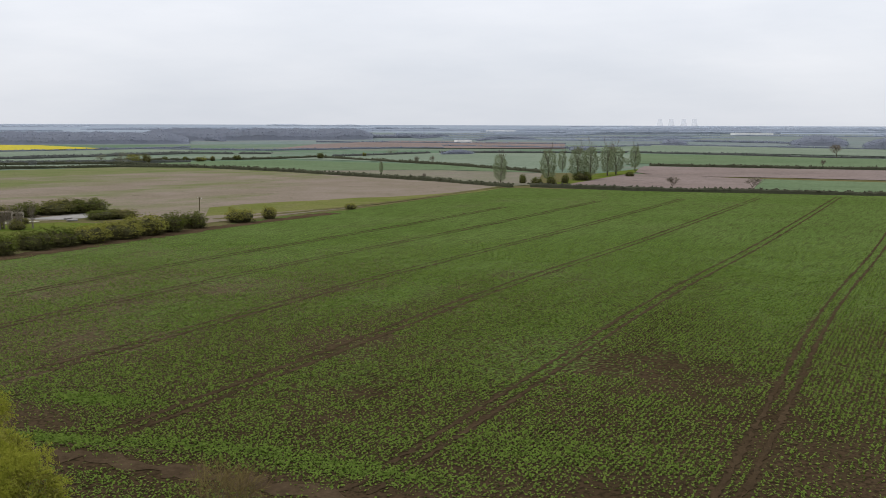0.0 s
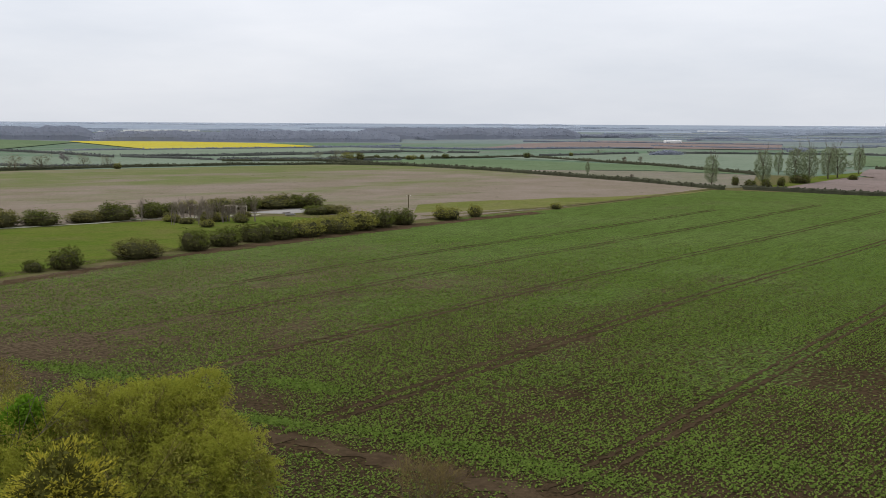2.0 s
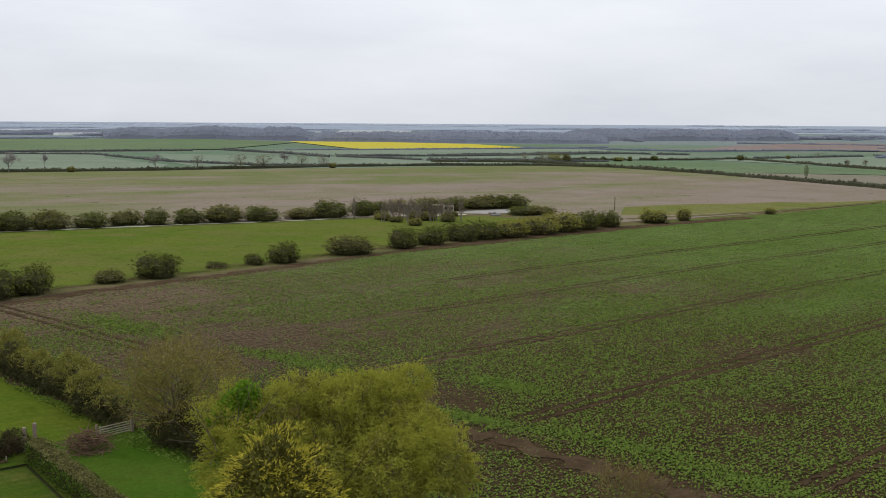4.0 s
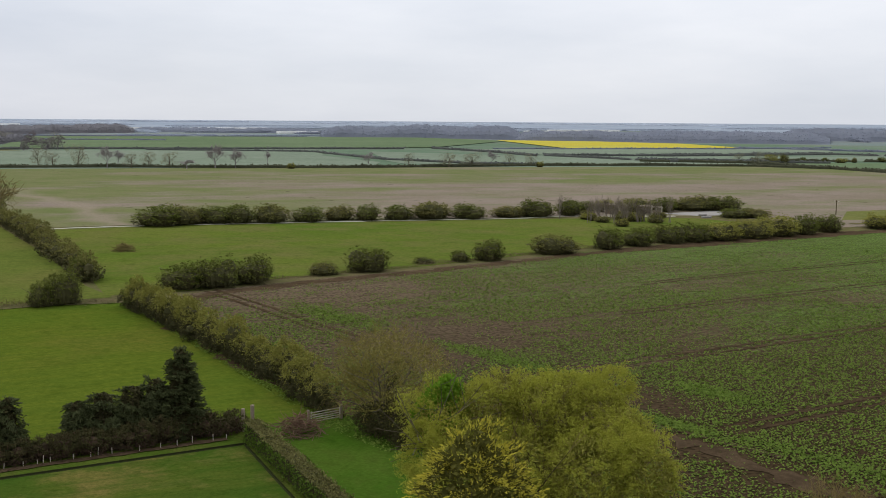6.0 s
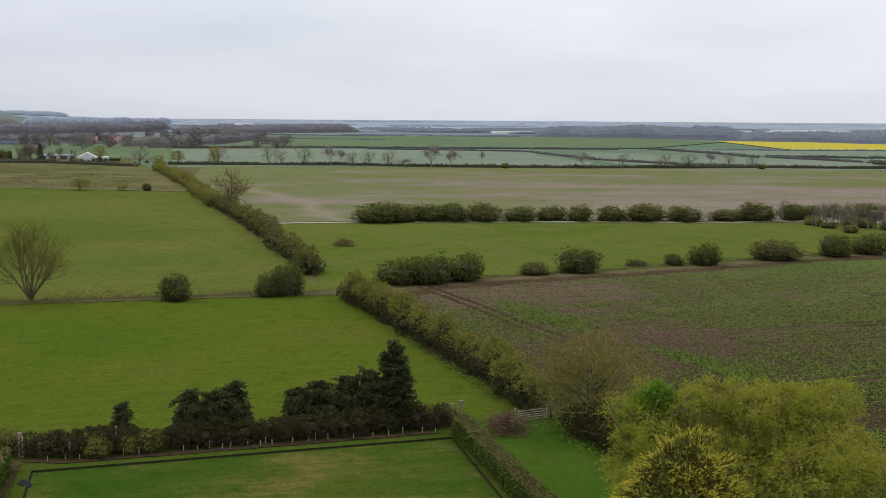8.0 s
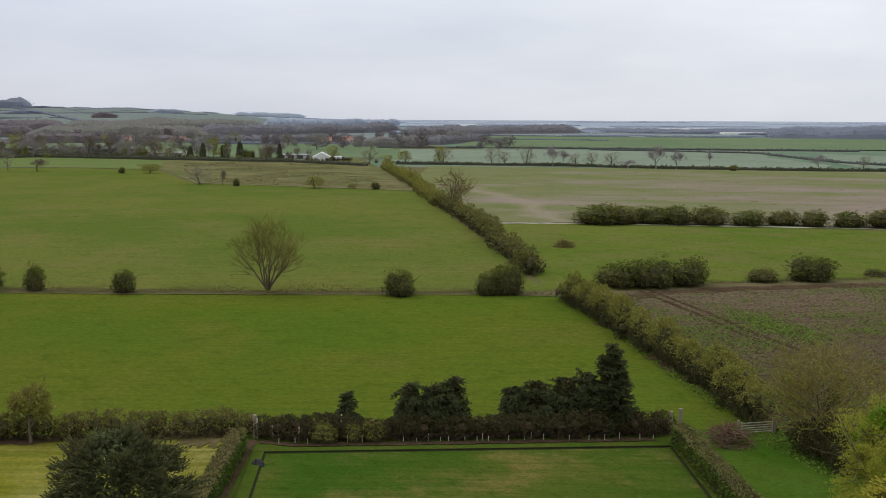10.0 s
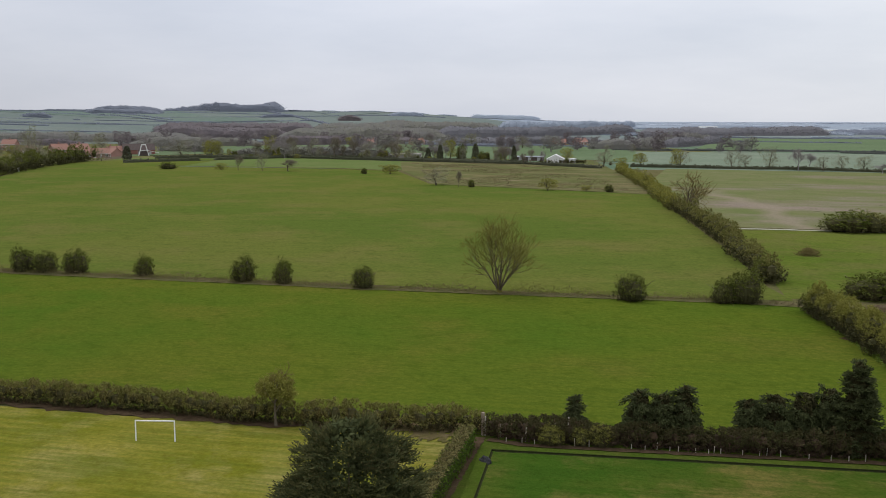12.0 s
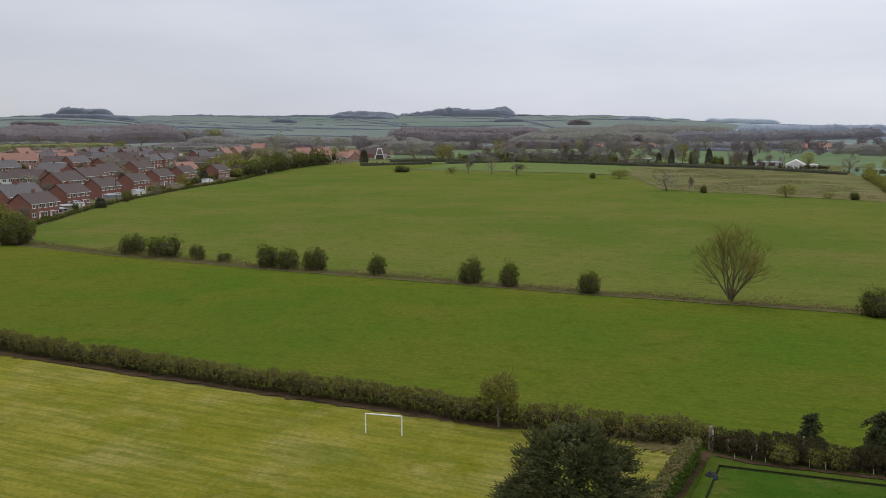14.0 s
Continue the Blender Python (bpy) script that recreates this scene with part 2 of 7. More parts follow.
M_MEADOW = turf("rough_meadow", (0.084, 0.126, 0.018), (0.116, 0.142, 0.025), (0.142, 0.128, 0.043), 0.02, 0.07, 1.2, 40, 6.0, 0.4, (0.128, 0.124, 0.038), 0.46)
M_FALLOW = fallow_ground()
M_FALLOW_FAR = turf("bare_pale_soil", (0.21, 0.18, 0.145), (0.17, 0.165, 0.11), (0.20, 0.19, 0.14), 0.012, 0.03, 0.5)
M_PLOUGH = turf("ploughed_pinkish_soil", (0.205, 0.160, 0.140), (0.235, 0.185, 0.165), (0.18, 0.15, 0.13), 0.008, 0.03, 0.4)
M_PALE = turf("pale_young_cereal", (0.17, 0.208, 0.148), (0.195, 0.228, 0.168), (0.165, 0.196, 0.142), 0.006, 0.02, 0.3)
M_GREEN_FAR = turf("green_cereal_on_the_plain", (0.118, 0.162, 0.086), (0.14, 0.182, 0.1), (0.126, 0.158, 0.09), 0.006, 0.02, 0.3)
# hill greens are greyed towards blue, distance haze put into the colour
M_HILL = turf("haze_tinted_hill_pasture", (0.15, 0.18, 0.162), (0.172, 0.196, 0.175), (0.16, 0.18, 0.167), 0.006, 0.02, 0.3)
M_HILLGREEN = turf("haze_tinted_hill_cereal", (0.136, 0.178, 0.148), (0.156, 0.19, 0.158), (0.145, 0.175, 0.15), 0.006, 0.02, 0.3)
M_YELLOW = turf("rape_in_flower", (0.46, 0.38, 0.05), (0.42, 0.37, 0.07), (0.46, 0.4, 0.09), 0.008, 0.03, 0.4)
M_ROUGH = turf("rough_tawny_grass", (0.165, 0.138, 0.068), (0.112, 0.122, 0.042), (0.225, 0.185, 0.118), 0.03, 0.10, 0.5, 35, 7, 0.75, (0.088, 0.108, 0.036), 0.5)
M_LAWN = turf("mown_playing_field", (0.165, 0.165, 0.018), (0.25, 0.222, 0.04), (0.31, 0.262, 0.088), 0.04, 0.13, 2.0, 33, 1.0, 0.6, (0.095, 0.128, 0.016), 0.48)
M_DRY = turf("dry_trodden_earth", (0.15, 0.108, 0.06), (0.11, 0.1, 0.032), (0.175, 0.125, 0.075), 0.15, 0.4, 1.5)
M_GREEN = turf("bowling_green_turf", (0.05, 0.1, 0.012), (0.088, 0.112, 0.018), (0.215, 0.155, 0.05), 0.07, 0.13, 3.0, 33, 0.8, 0.45, (0.034, 0.078, 0.01), 0.5, 0.12, 0.9)
M_BORDER = turf("grass_border", (0.062, 0.1, 0.013), (0.082, 0.107, 0.018), (0.1, 0.098, 0.025), 0.1, 0.3, 3.0)
M_GARDEN = turf("lush_garden_grass", (0.052, 0.112, 0.011), (0.072, 0.122, 0.016), (0.068, 0.09, 0.016), 0.1, 0.3, 3.0)
M_VERGE = turf("long_dead_grass", (0.138, 0.116, 0.056), (0.098, 0.102, 0.036), (0.16, 0.13, 0.072), 0.2, 0.5, 2.0)
M_GRASSY = turf("yellow_green_grass_margin", (0.13, 0.142, 0.04), (0.165, 0.16, 0.058), (0.185, 0.165, 0.08), 0.03, 0.1, 0.9)
M_SOIL = turf("bare_wet_soil", (0.085, 0.058, 0.034), (0.108, 0.075, 0.044), (0.052, 0.038, 0.022), 0.15, 0.5, 1.4, relief=0.25)
M_RUT = turf("wet_mud_in_the_ruts", (0.066, 0.045, 0.025), (0.086, 0.059, 0.033), (0.045, 0.032, 0.019), 0.15, 0.6, 2.5)
M_TRACK = plain("pale_stone_track", (0.36, 0.34, 0.26), (0.25, 0.25, 0.16), 0.2, 0.95, 0.1)
M_CONCRETE = plain("weathered_concrete", (0.28, 0.26, 0.235), (0.22, 0.205, 0.185), 0.3, 0.9)
M_BARK = plain("grey_brown_bark", (0.10, 0.080, 0.055), (0.15, 0.125, 0.085), 2.0, 0.95, 0.1)
M_BROWNBARK = plain("dark_brown_bark", (0.062, 0.048, 0.022), (0.09, 0.068, 0.03), 2.0, 0.95, 0.1)
M_PALEBARK = plain("pale_birch_bark", (0.2, 0.17, 0.14), (0.15, 0.125, 0.10), 2.0, 0.95, 0.1)
M_BIRCHTWIG = leafy("grey_birch_twigs", (0.15, 0.12, 0.09), (0.18, 0.145, 0.11), (0.14, 0.12, 0.08), 0.0)
M_GREYTWIG = leafy("grey_brown_twigs", (0.155, 0.13, 0.1), (0.195, 0.165, 0.125), (0.15, 0.132, 0.095), 0.0)
M_TWIG = leafy("bare_twigs", (0.14, 0.102, 0.036), (0.19, 0.142, 0.055), (0.115, 0.098, 0.034), 0.0)
M_TWIG_RED = leafy("reddish_twigs", (0.135, 0.070, 0.050), (0.17, 0.10, 0.065), (0.11, 0.075, 0.05), 0.0)
M_LEAF = leafy("hawthorn_leaves", (0.068, 0.09, 0.015), (0.132, 0.146, 0.029), (0.082, 0.086, 0.021), 0.2)
M_LEAF_OLIVE = leafy("olive_spring_leaves", (0.178, 0.182, 0.032), (0.26, 0.246, 0.052), (0.158, 0.148, 0.038))
M_LEAF_BROWN = leafy("winter_brown_hedge", (0.132, 0.116, 0.034), (0.18, 0.156, 0.05), (0.108, 0.12, 0.03))
# bare brown stems, darkened further to paint in the shade below the leaves
M_HEDGEFOOT = leafy("foot_stems_darkened_for_shade", (0.052, 0.046, 0.02), (0.076, 0.068, 0.03), (0.048, 0.05, 0.02), 0.0)
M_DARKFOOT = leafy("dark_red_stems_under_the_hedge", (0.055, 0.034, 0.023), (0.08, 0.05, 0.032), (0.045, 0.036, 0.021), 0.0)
M_ASH = leafy("ash_twigs_in_bud", (0.24, 0.198, 0.054), (0.18, 0.155, 0.038), (0.138, 0.134, 0.031), 0.15)
M_HEDGE_DARK = leafy("dark_ivy_and_bramble", (0.042, 0.047, 0.016), (0.074, 0.073, 0.025), (0.06, 0.046, 0.024))
M_BELT = leafy("tree_belt_in_bud", (0.105, 0.098, 0.058), (0.15, 0.14, 0.075), (0.12, 0.10, 0.078), 0.4)
# inner twigs coloured dark so that the gaps between leaves read as shade
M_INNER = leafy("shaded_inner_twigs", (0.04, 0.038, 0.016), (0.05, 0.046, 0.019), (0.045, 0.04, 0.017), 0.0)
M_WILLOW = leafy("fresh_willow_leaves", (0.265, 0.292, 0.034), (0.348, 0.36, 0.052), (0.255, 0.248, 0.036), 0.35)
# darker copy of the willow leaves, painting shade inside the crown
M_WILLOW_IN = leafy("shade_toned_inner_willow_leaves", (0.21, 0.21, 0.036), (0.25, 0.24, 0.045), (0.185, 0.175, 0.034), 0.2)
M_BRIGHT = leafy("bright_green_leaves", (0.10, 0.20, 0.012), (0.14, 0.25, 0.02), (0.11, 0.19, 0.015), 0.35)
M_GOLD = leafy("golden_cypress_sprays", (0.52, 0.44, 0.05), (0.4, 0.35, 0.042), (0.29, 0.275, 0.036))
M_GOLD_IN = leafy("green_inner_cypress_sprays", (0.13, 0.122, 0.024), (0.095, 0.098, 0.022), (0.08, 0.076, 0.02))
M_CYPRESS = leafy("dark_cypress_sprays", (0.062, 0.07, 0.027), (0.112, 0.114, 0.041), (0.096, 0.088, 0.038))
M_CONIFER = leafy("blackish_conifer_sprays", (0.05, 0.062, 0.025), (0.086, 0.096, 0.037), (0.06, 0.068, 0.029))
M_BOX = leafy("clipped_green_hedge", (0.066, 0.11, 0.014), (0.104, 0.15, 0.024), (0.056, 0.095, 0.014))
M_HEDGETOP = leafy("brown_clipped_twigs", (0.18, 0.145, 0.06), (0.135, 0.122, 0.045), (0.1, 0.105, 0.03), 0.0)
M_POPLAR = leafy("thin_spring_poplar_leaves", (0.185, 0.225, 0.118), (0.225, 0.262, 0.142), (0.18, 0.208, 0.122), 0.35)
M_CROPLEAF = leafy("young_rape_leaves", (0.118, 0.186, 0.026), (0.18, 0.245, 0.042), (0.088, 0.128, 0.022))
M_FARHEDGE = leafy("far_hedge", (0.085, 0.09, 0.05), (0.115, 0.12, 0.07), (0.1, 0.1, 0.07), 0.5)
# far hedge and woods in steps of painted haze, paler and bluer with distance
M_HAZEHEDGE = leafy("haze_tinted_far_hedge", (0.13, 0.14, 0.125), (0.16, 0.165, 0.145), (0.14, 0.145, 0.135), 0.5)
M_WOOD = leafy("hazed_leafless_wood", (0.232, 0.25, 0.298), (0.25, 0.268, 0.31), (0.232, 0.252, 0.304), 0.5, 0.03)
M_WOOD_FAR = leafy("hazed_skyline_wood", (0.36, 0.40, 0.465), (0.38, 0.415, 0.475), (0.355, 0.395, 0.46), 0.5, 0.03)
M_WOOD_SKY = leafy("hazed_horizon_wood", (0.53, 0.575, 0.64), (0.545, 0.585, 0.645), (0.525, 0.57, 0.635), 0.5, 0.03)
# the olive and rusty woods keep some haze in their base colours
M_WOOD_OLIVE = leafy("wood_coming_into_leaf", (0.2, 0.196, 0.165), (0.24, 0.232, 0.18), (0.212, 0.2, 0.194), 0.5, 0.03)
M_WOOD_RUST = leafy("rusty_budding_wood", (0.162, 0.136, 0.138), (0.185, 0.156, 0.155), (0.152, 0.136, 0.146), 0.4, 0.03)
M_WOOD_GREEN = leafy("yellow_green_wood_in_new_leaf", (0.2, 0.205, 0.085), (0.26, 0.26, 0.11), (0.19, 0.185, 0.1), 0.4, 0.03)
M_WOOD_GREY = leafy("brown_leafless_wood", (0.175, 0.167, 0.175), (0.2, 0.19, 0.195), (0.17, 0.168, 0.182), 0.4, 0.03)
# twigs of far bare trees, lightened in colour to suggest haze
M_HAZETWIG = leafy("pale_far_twigs", (0.235, 0.205, 0.195), (0.265, 0.235, 0.22), (0.225, 0.205, 0.2), 0.2, 0.03)
M_BUD = leafy("thin_budding_crown", (0.19, 0.195, 0.12), (0.25, 0.25, 0.14), (0.2, 0.19, 0.15), 0.4)
M_BRICK = plain("red_brown_brick", (0.18, 0.08, 0.062), (0.225, 0.108, 0.086), 0.8, 0.9)
M_BRICK_PINK = plain("orange_brick", (0.27, 0.155, 0.125), (0.31, 0.19, 0.16), 0.8, 0.9)
M_RENDER = plain("white_render", (0.68, 0.68, 0.66), (0.58, 0.58, 0.55), 0.6, 0.85)
M_TILE_BROWN = plain("brown_concrete_tiles", (0.078, 0.06, 0.055), (0.102, 0.08, 0.073), 1.5, 0.9)
M_TILE_GREY = plain("grey_slate_tiles", (0.1, 0.09, 0.092), (0.13, 0.118, 0.118), 1.5, 0.85)
M_TILE_RED = plain("orange_clay_pantiles", (0.25, 0.135, 0.105), (0.29, 0.165, 0.13), 1.0, 0.9)
M_WHITE = plain("white_paint", (0.78, 0.78, 0.76), (0.68, 0.68, 0.65), 2.0, 0.5, 0.4, 0.0)
M_TIMBER = plain("weathered_timber", (0.22, 0.17, 0.12), (0.28, 0.23, 0.17), 4.0, 0.9)
M_BOARD = plain("mossy_black_board", (0.026, 0.031, 0.012), (0.038, 0.042, 0.016), 2.0, 1.0, 0.0)
M_PALEWOOD = plain("pale_post_wood", (0.42, 0.38, 0.30), (0.34, 0.30, 0.24), 4.0, 0.9)
M_METAL = plain("galvanised_steel", (0.42, 0.43, 0.44), (0.35, 0.36, 0.36), 2.0, 0.5, 0.5, 0.0, 0.6)
M_RUBBER = plain("black_rubber", (0.02, 0.02, 0.021), (0.03, 0.03, 0.03), 4.0, 0.7)
M_PLASTIC = plain("grey_sheeting", (0.22, 0.235, 0.245), (0.17, 0.18, 0.19), 0.8, 0.5)
# tower concrete: sky-pale colour and part transparency imitate the haze before it
M_TOWER = plain("haze_tinted_far_concrete", (0.66, 0.69, 0.73), (0.64, 0.67, 0.71), 0.01, 0.95, 0.0, 0.0)
tn, tl = M_TOWER.node_tree.nodes, M_TOWER.node_tree.links
t_mix, t_clear = tn.new("ShaderNodeMixShader"), tn.new("ShaderNodeBsdfTransparent")
t_mix.inputs[0].default_value = 0.8
tl.new(tn["Principled BSDF"].outputs[0], t_mix.inputs[1])
tl.new(t_clear.outputs[0], t_mix.inputs[2])
tl.new(t_mix.outputs[0], tn["Material Output"].inputs[0])
M_GLASS, gn, gl, gb = shader("window_glass", 0.08, 0.5)
gb.inputs["Base Color"].default_value = (0.03, 0.035, 0.04, 1)


# ---- building helpers ----
def smooth(a, b, v):
    u = min(1, max(0, (v - a) / (b - a)))
    return u * u * (3 - 2 * u)


def ground_z(x, y):
    """The plain is flat, far off it rises a little, and hills stand in the west."""
    r, az = math.hypot(x, y), math.degrees(math.atan2(-x, y))
    k = smooth(62, 76, az) * (1 - 0.35 * smooth(104, 118, az)) * (1 - smooth(140, 175, az))
    return 25.0 * max(0, (r - 1500) / 3300) * (1 - k) + k * 54 * smooth(1500, 3000, r)


def mesh_of(name, verts, faces, mats, index=None):
    me = bpy.data.meshes.new(name)
    me.from_pydata(verts, [], faces)
    for m in mats:
        me.materials.append(m)
    if index is not None:
        me.polygons.foreach_set("material_index", index)
    return me


def quads_mesh(name, v, mats, index=None, smooth_shade=False):
    """A mesh of loose four-cornered leaves from an array of corners (n, 4, 3)."""
    n = len(v)
    me = bpy.data.meshes.new(name)
    me.vertices.add(4 * n)
    me.vertices.foreach_set("co", np.ascontiguousarray(v, dtype=np.float32).ravel())
    me.loops.add(4 * n)
    me.loops.foreach_set("vertex_index", np.arange(4 * n, dtype=np.int32))
    me.polygons.add(n)
    me.polygons.foreach_set("loop_start", np.arange(0, 4 * n, 4, dtype=np.int32))
    for m in mats:
        me.materials.append(m)
    if index is not None:
        me.polygons.foreach_set("material_index", np.asarray(index, dtype=np.int32))
    me.update(calc_edges=True)
    return me


def part(name, data, parent, label=""):
    """One mesh object under a thing or a part; data is a mesh, or a bmesh and its material."""
    if isinstance(data, tuple):
        bm, mat = data
        me = bpy.data.meshes.new(name)
        bm.to_mesh(me)
        bm.free()
        me.materials.append(mat)
        data = me
    ob = new(name, data)
    ob.parent = parent
    if label:
        tagged(ob, label)
    if name in ("twig_growth", "branching", "foliage", "crown", "sides", "top", "stems"):
        tagged(ob, kind="stuff")
    return ob


def box(bm, x0, y0, z0, x1, y1, z1, bevel=0.0):
    r = bmesh.ops.create_cube(bm, size=1)["verts"]
    for v in r:
        v.co = Vector((x0 + (v.co.x + 0.5) * (x1 - x0), y0 + (v.co.y + 0.5) * (y1 - y0), z0 + (v.co.z + 0.5) * (z1 - z0)))
    if bevel:
        bmesh.ops.bevel(bm, geom=list({e for v in r for e in v.link_edges}), offset=bevel, segments=1, affect="EDGES")
    return bm


def solid(x0, y0, z0, x1, y1, z1, bevel=0.0):
    return box(bmesh.new(), x0, y0, z0, x1, y1, z1, bevel)


def unit(a):
    return a / np.maximum(np.linalg.norm(a, axis=-1, keepdims=True), 1e-9)


def leaves(rng, p, size, long=1.6, lean=None, pull=0.0):
    """Leaf quads of about that size round the points p; lean: directions that they partly follow."""
    n = len(p)
    d = unit(rng.normal(size=(n, 3)))
    if lean is not None:
        d = unit(d * (1 - pull) + lean * pull)
    s = unit(np.cross(d, rng.normal(size=(n, 3))))
    k = (size * rng.uniform(0.6, 1.4, n))[:, None]
    a, b = d * k * long * 0.5, s * k * 0.5
    return np.stack([p - a, p + b * 0.9 - a * 0.1, p + a, p - b * 0.9 + a * 0.1], 1)


def shell(rng, n, lobes, lo=0.78, hi=1.04, floor=0.0, tuft=1, spread=0.0):
    """Points near the surface of a cluster of ellipsoids (x, y, z, rx, ry, rz)."""
    if tuft > 1:
        c = shell(rng, n // tuft, lobes, lo, hi, floor)
        p = np.repeat(c, tuft, 0) + rng.normal(size=(len(c) * tuft, 3)) * spread
        return p[p[:, 2] > floor]
    lobes = np.array(lobes, float)
    area = (lobes[:, 3] * lobes[:, 4] * lobes[:, 5]) ** (2 / 3)
    out = []
    while sum(len(o) for o in out) < n:
        k = rng.choice(len(lobes), n, p=area / area.sum())
        d = unit(rng.normal(size=(n, 3)))
        p = lobes[k, :3] + d * lobes[k, 3:] * rng.uniform(lo, hi, n)[:, None] ** 0.6
        inside = np.zeros(n, bool)
        for i, q in enumerate(lobes):
            inside |= (k != i) & ((((p - q[:3]) / q[3:]) ** 2).sum(1) < 0.55)
        out.append(p[~inside & (p[:, 2] > floor)])
    return np.concatenate(out)[:n]


def lump_quads(rng, lobes, fill=0.8, rings=5, seg=8):
    """Rough dark inner mass of a crown, as quads."""
    res = []
    for x, y, z, rx, ry, rz in lobes:
        g = np.zeros((rings + 1, seg + 1, 3))
        for i in range(rings + 1):
            th = math.pi * i / rings
            for j in range(seg):
                ph = 2 * math.pi * j / seg
                k = fill * rng.uniform(0.8, 1.1)
                g[i, j] = (x + rx * k * math.sin(th) * math.cos(ph), y + ry * k * math.sin(th) * math.sin(ph), max(z + rz * k * math.cos(th), 0.02))
            g[i, seg] = g[i, 0]
        res.append(np.stack([g[:-1, :-1], g[1:, :-1], g[1:, 1:], g[:-1, 1:]], 2).reshape(-1, 4, 3))
    return np.concatenate(res)


class Wood:
    """Tapered limbs and twigs, grown from the foot up."""

    def __init__(self, seed):
        self.rng, self.v, self.f, self.tips = np.random.default_rng(seed), [], [], []
        self.tv, self.tf = [], []

    def tube(self, pts, radii, sides, twig):
        v, f = (self.tv, self.tf) if twig else (self.v, self.f)
        base = len(v)
        for i, (p, r) in enumerate(zip(pts, radii)):
            d = unit((pts[min(i + 1, len(pts) - 1)] - pts[max(i - 1, 0)])[None])[0]
            s = np.cross(d, (0.3, 0.5, 0.81) if abs(d[2]) < 0.9 else (1, 0, 0))
            s = s / np.linalg.norm(s)
            u = np.cross(d, s)
            for k in range(sides):
                a = 2 * math.pi * k / sides
                v.append(tuple(p + r * (math.cos(a) * s + math.sin(a) * u)))
        for i in range(len(pts) - 1):
            for k in range(sides):
                a, b = base + i * sides + k, base + i * sides + (k + 1) % sides
                f.append((a, b, b + sides, a + sides))

    def grow(self, p, d, length, r, level, kids, spread, rise, curl, thin=0.02):
        rng, n = self.rng, (7, 5, 3, 2)[min(level, 3)]
        pts, radii, d = [np.array(p, float)], [r], np.array(d, float)
        for i in range(n):
            d = d + rng.normal(size=3) * curl + np.array((0, 0, rise))
            d /= np.linalg.norm(d)
            pts.append(pts[-1] + d * length / n)
            radii.append(max(r * (1 - 0.85 * (i + 1) / n), thin))
        self.tube(pts, radii, (6, 4, 3, 3)[min(level, 3)], level >= 2)
        self.tips.append((pts[-1], d))
        if level < len(kids):
            for j in range(kids[level]):
                k = rng.uniform(0.3, 1.0)
                i = min(int(k * n), n - 1)
                q = pts[i] + (pts[i + 1] - pts[i]) * (k * n - i)
                side = unit(np.cross(d, rng.normal(size=3))[None])[0]
                self.grow(q, d * (1 - spread) + side * spread, length * rng.uniform(0.45, 0.75) * (1.15 - 0.4 * k), max(r * (1 - 0.7 * k) * 0.6, thin), level + 1, kids, spread, rise, curl, thin)

    def meshes(self, name, bark, twig):
        return mesh_of(name, self.v, self.f, [bark]), mesh_of(name + "_twigs", self.tv, self.tf, [twig])


# ---- ground ----
from mathutils.geometry import tessellate_polygon


def make_ground():
    radii = [0, 30, 60, 100, 160, 240, 340, 460, 600, 760, 940, 1140, 1340] + [1500 + 100 * i for i in range(35)]
    seg = 180
    verts, faces = [(0, 0, 0)], []
    for r in radii[1:]:
        for j in range(seg):
            a = 2 * math.pi * j / seg
            verts.append((r * math.cos(a), r * math.sin(a), ground_z(r * math.cos(a), r * math.sin(a))))
    for j in range(seg):
        faces.append((0, 1 + j, 1 + (j + 1) % seg))
    for i in range(len(radii) - 2):
        for j in range(seg):
            a, b = 1 + i * seg + j, 1 + i * seg + (j + 1) % seg
            faces.append((a, a + seg, b + seg, b))
    # the outer ring takes the more strongly haze-tinted farmland
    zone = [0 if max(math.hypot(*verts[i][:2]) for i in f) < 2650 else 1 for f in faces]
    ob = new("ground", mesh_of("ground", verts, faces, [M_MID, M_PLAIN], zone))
    for p in ob.data.polygons:
        p.use_smooth = True
    tagged(ob, "wide plain of pale farmland rising to low hills", "ground", kind="structure")


make_ground()
COUNT = {"field": 0}


def field(pts, mat, lift=None, label="", name="field"):
    """A field with its own crop, laid over the ground."""
    COUNT["field"] += 1
    r = np.mean([math.hypot(*p) for p in pts])
    if lift is None:
        lift = 0.12 + 0.005 * COUNT["field"] + min(0.6, max(0, (r - 900) / 900))
    bm = bmesh.new()
    corners = [bm.verts.new((*p, 0)) for p in pts]
    for tri in tessellate_polygon([[Vector((*p, 0)) for p in pts]]):
        bm.faces.new([corners[i] for i in tri])
    for _ in range(6):
        far = [e for e in bm.edges if e.calc_length() > 90 and max(v.co.length for v in e.verts) > 1400]
        if not far:
            break
        bmesh.ops.subdivide_edges(bm, edges=far, cuts=1)
        bmesh.ops.triangulate(bm, faces=bm.faces[:])
    for v in bm.verts:
        v.co.z = ground_z(v.co.x, v.co.y) + lift
    bm.normal_update()
    for fc in bm.faces:
        if fc.normal.z < 0:
            fc.normal_flip()
    me = bpy.data.meshes.new("field")
    bm.to_mesh(me)
    bm.free()
    me.materials.append(mat)
    ob = new("%s_%d" % (name, COUNT["field"]), me)
    return tagged(ob, label or "open field of " + mat.name.replace("_", " "), "field", kind="structure")


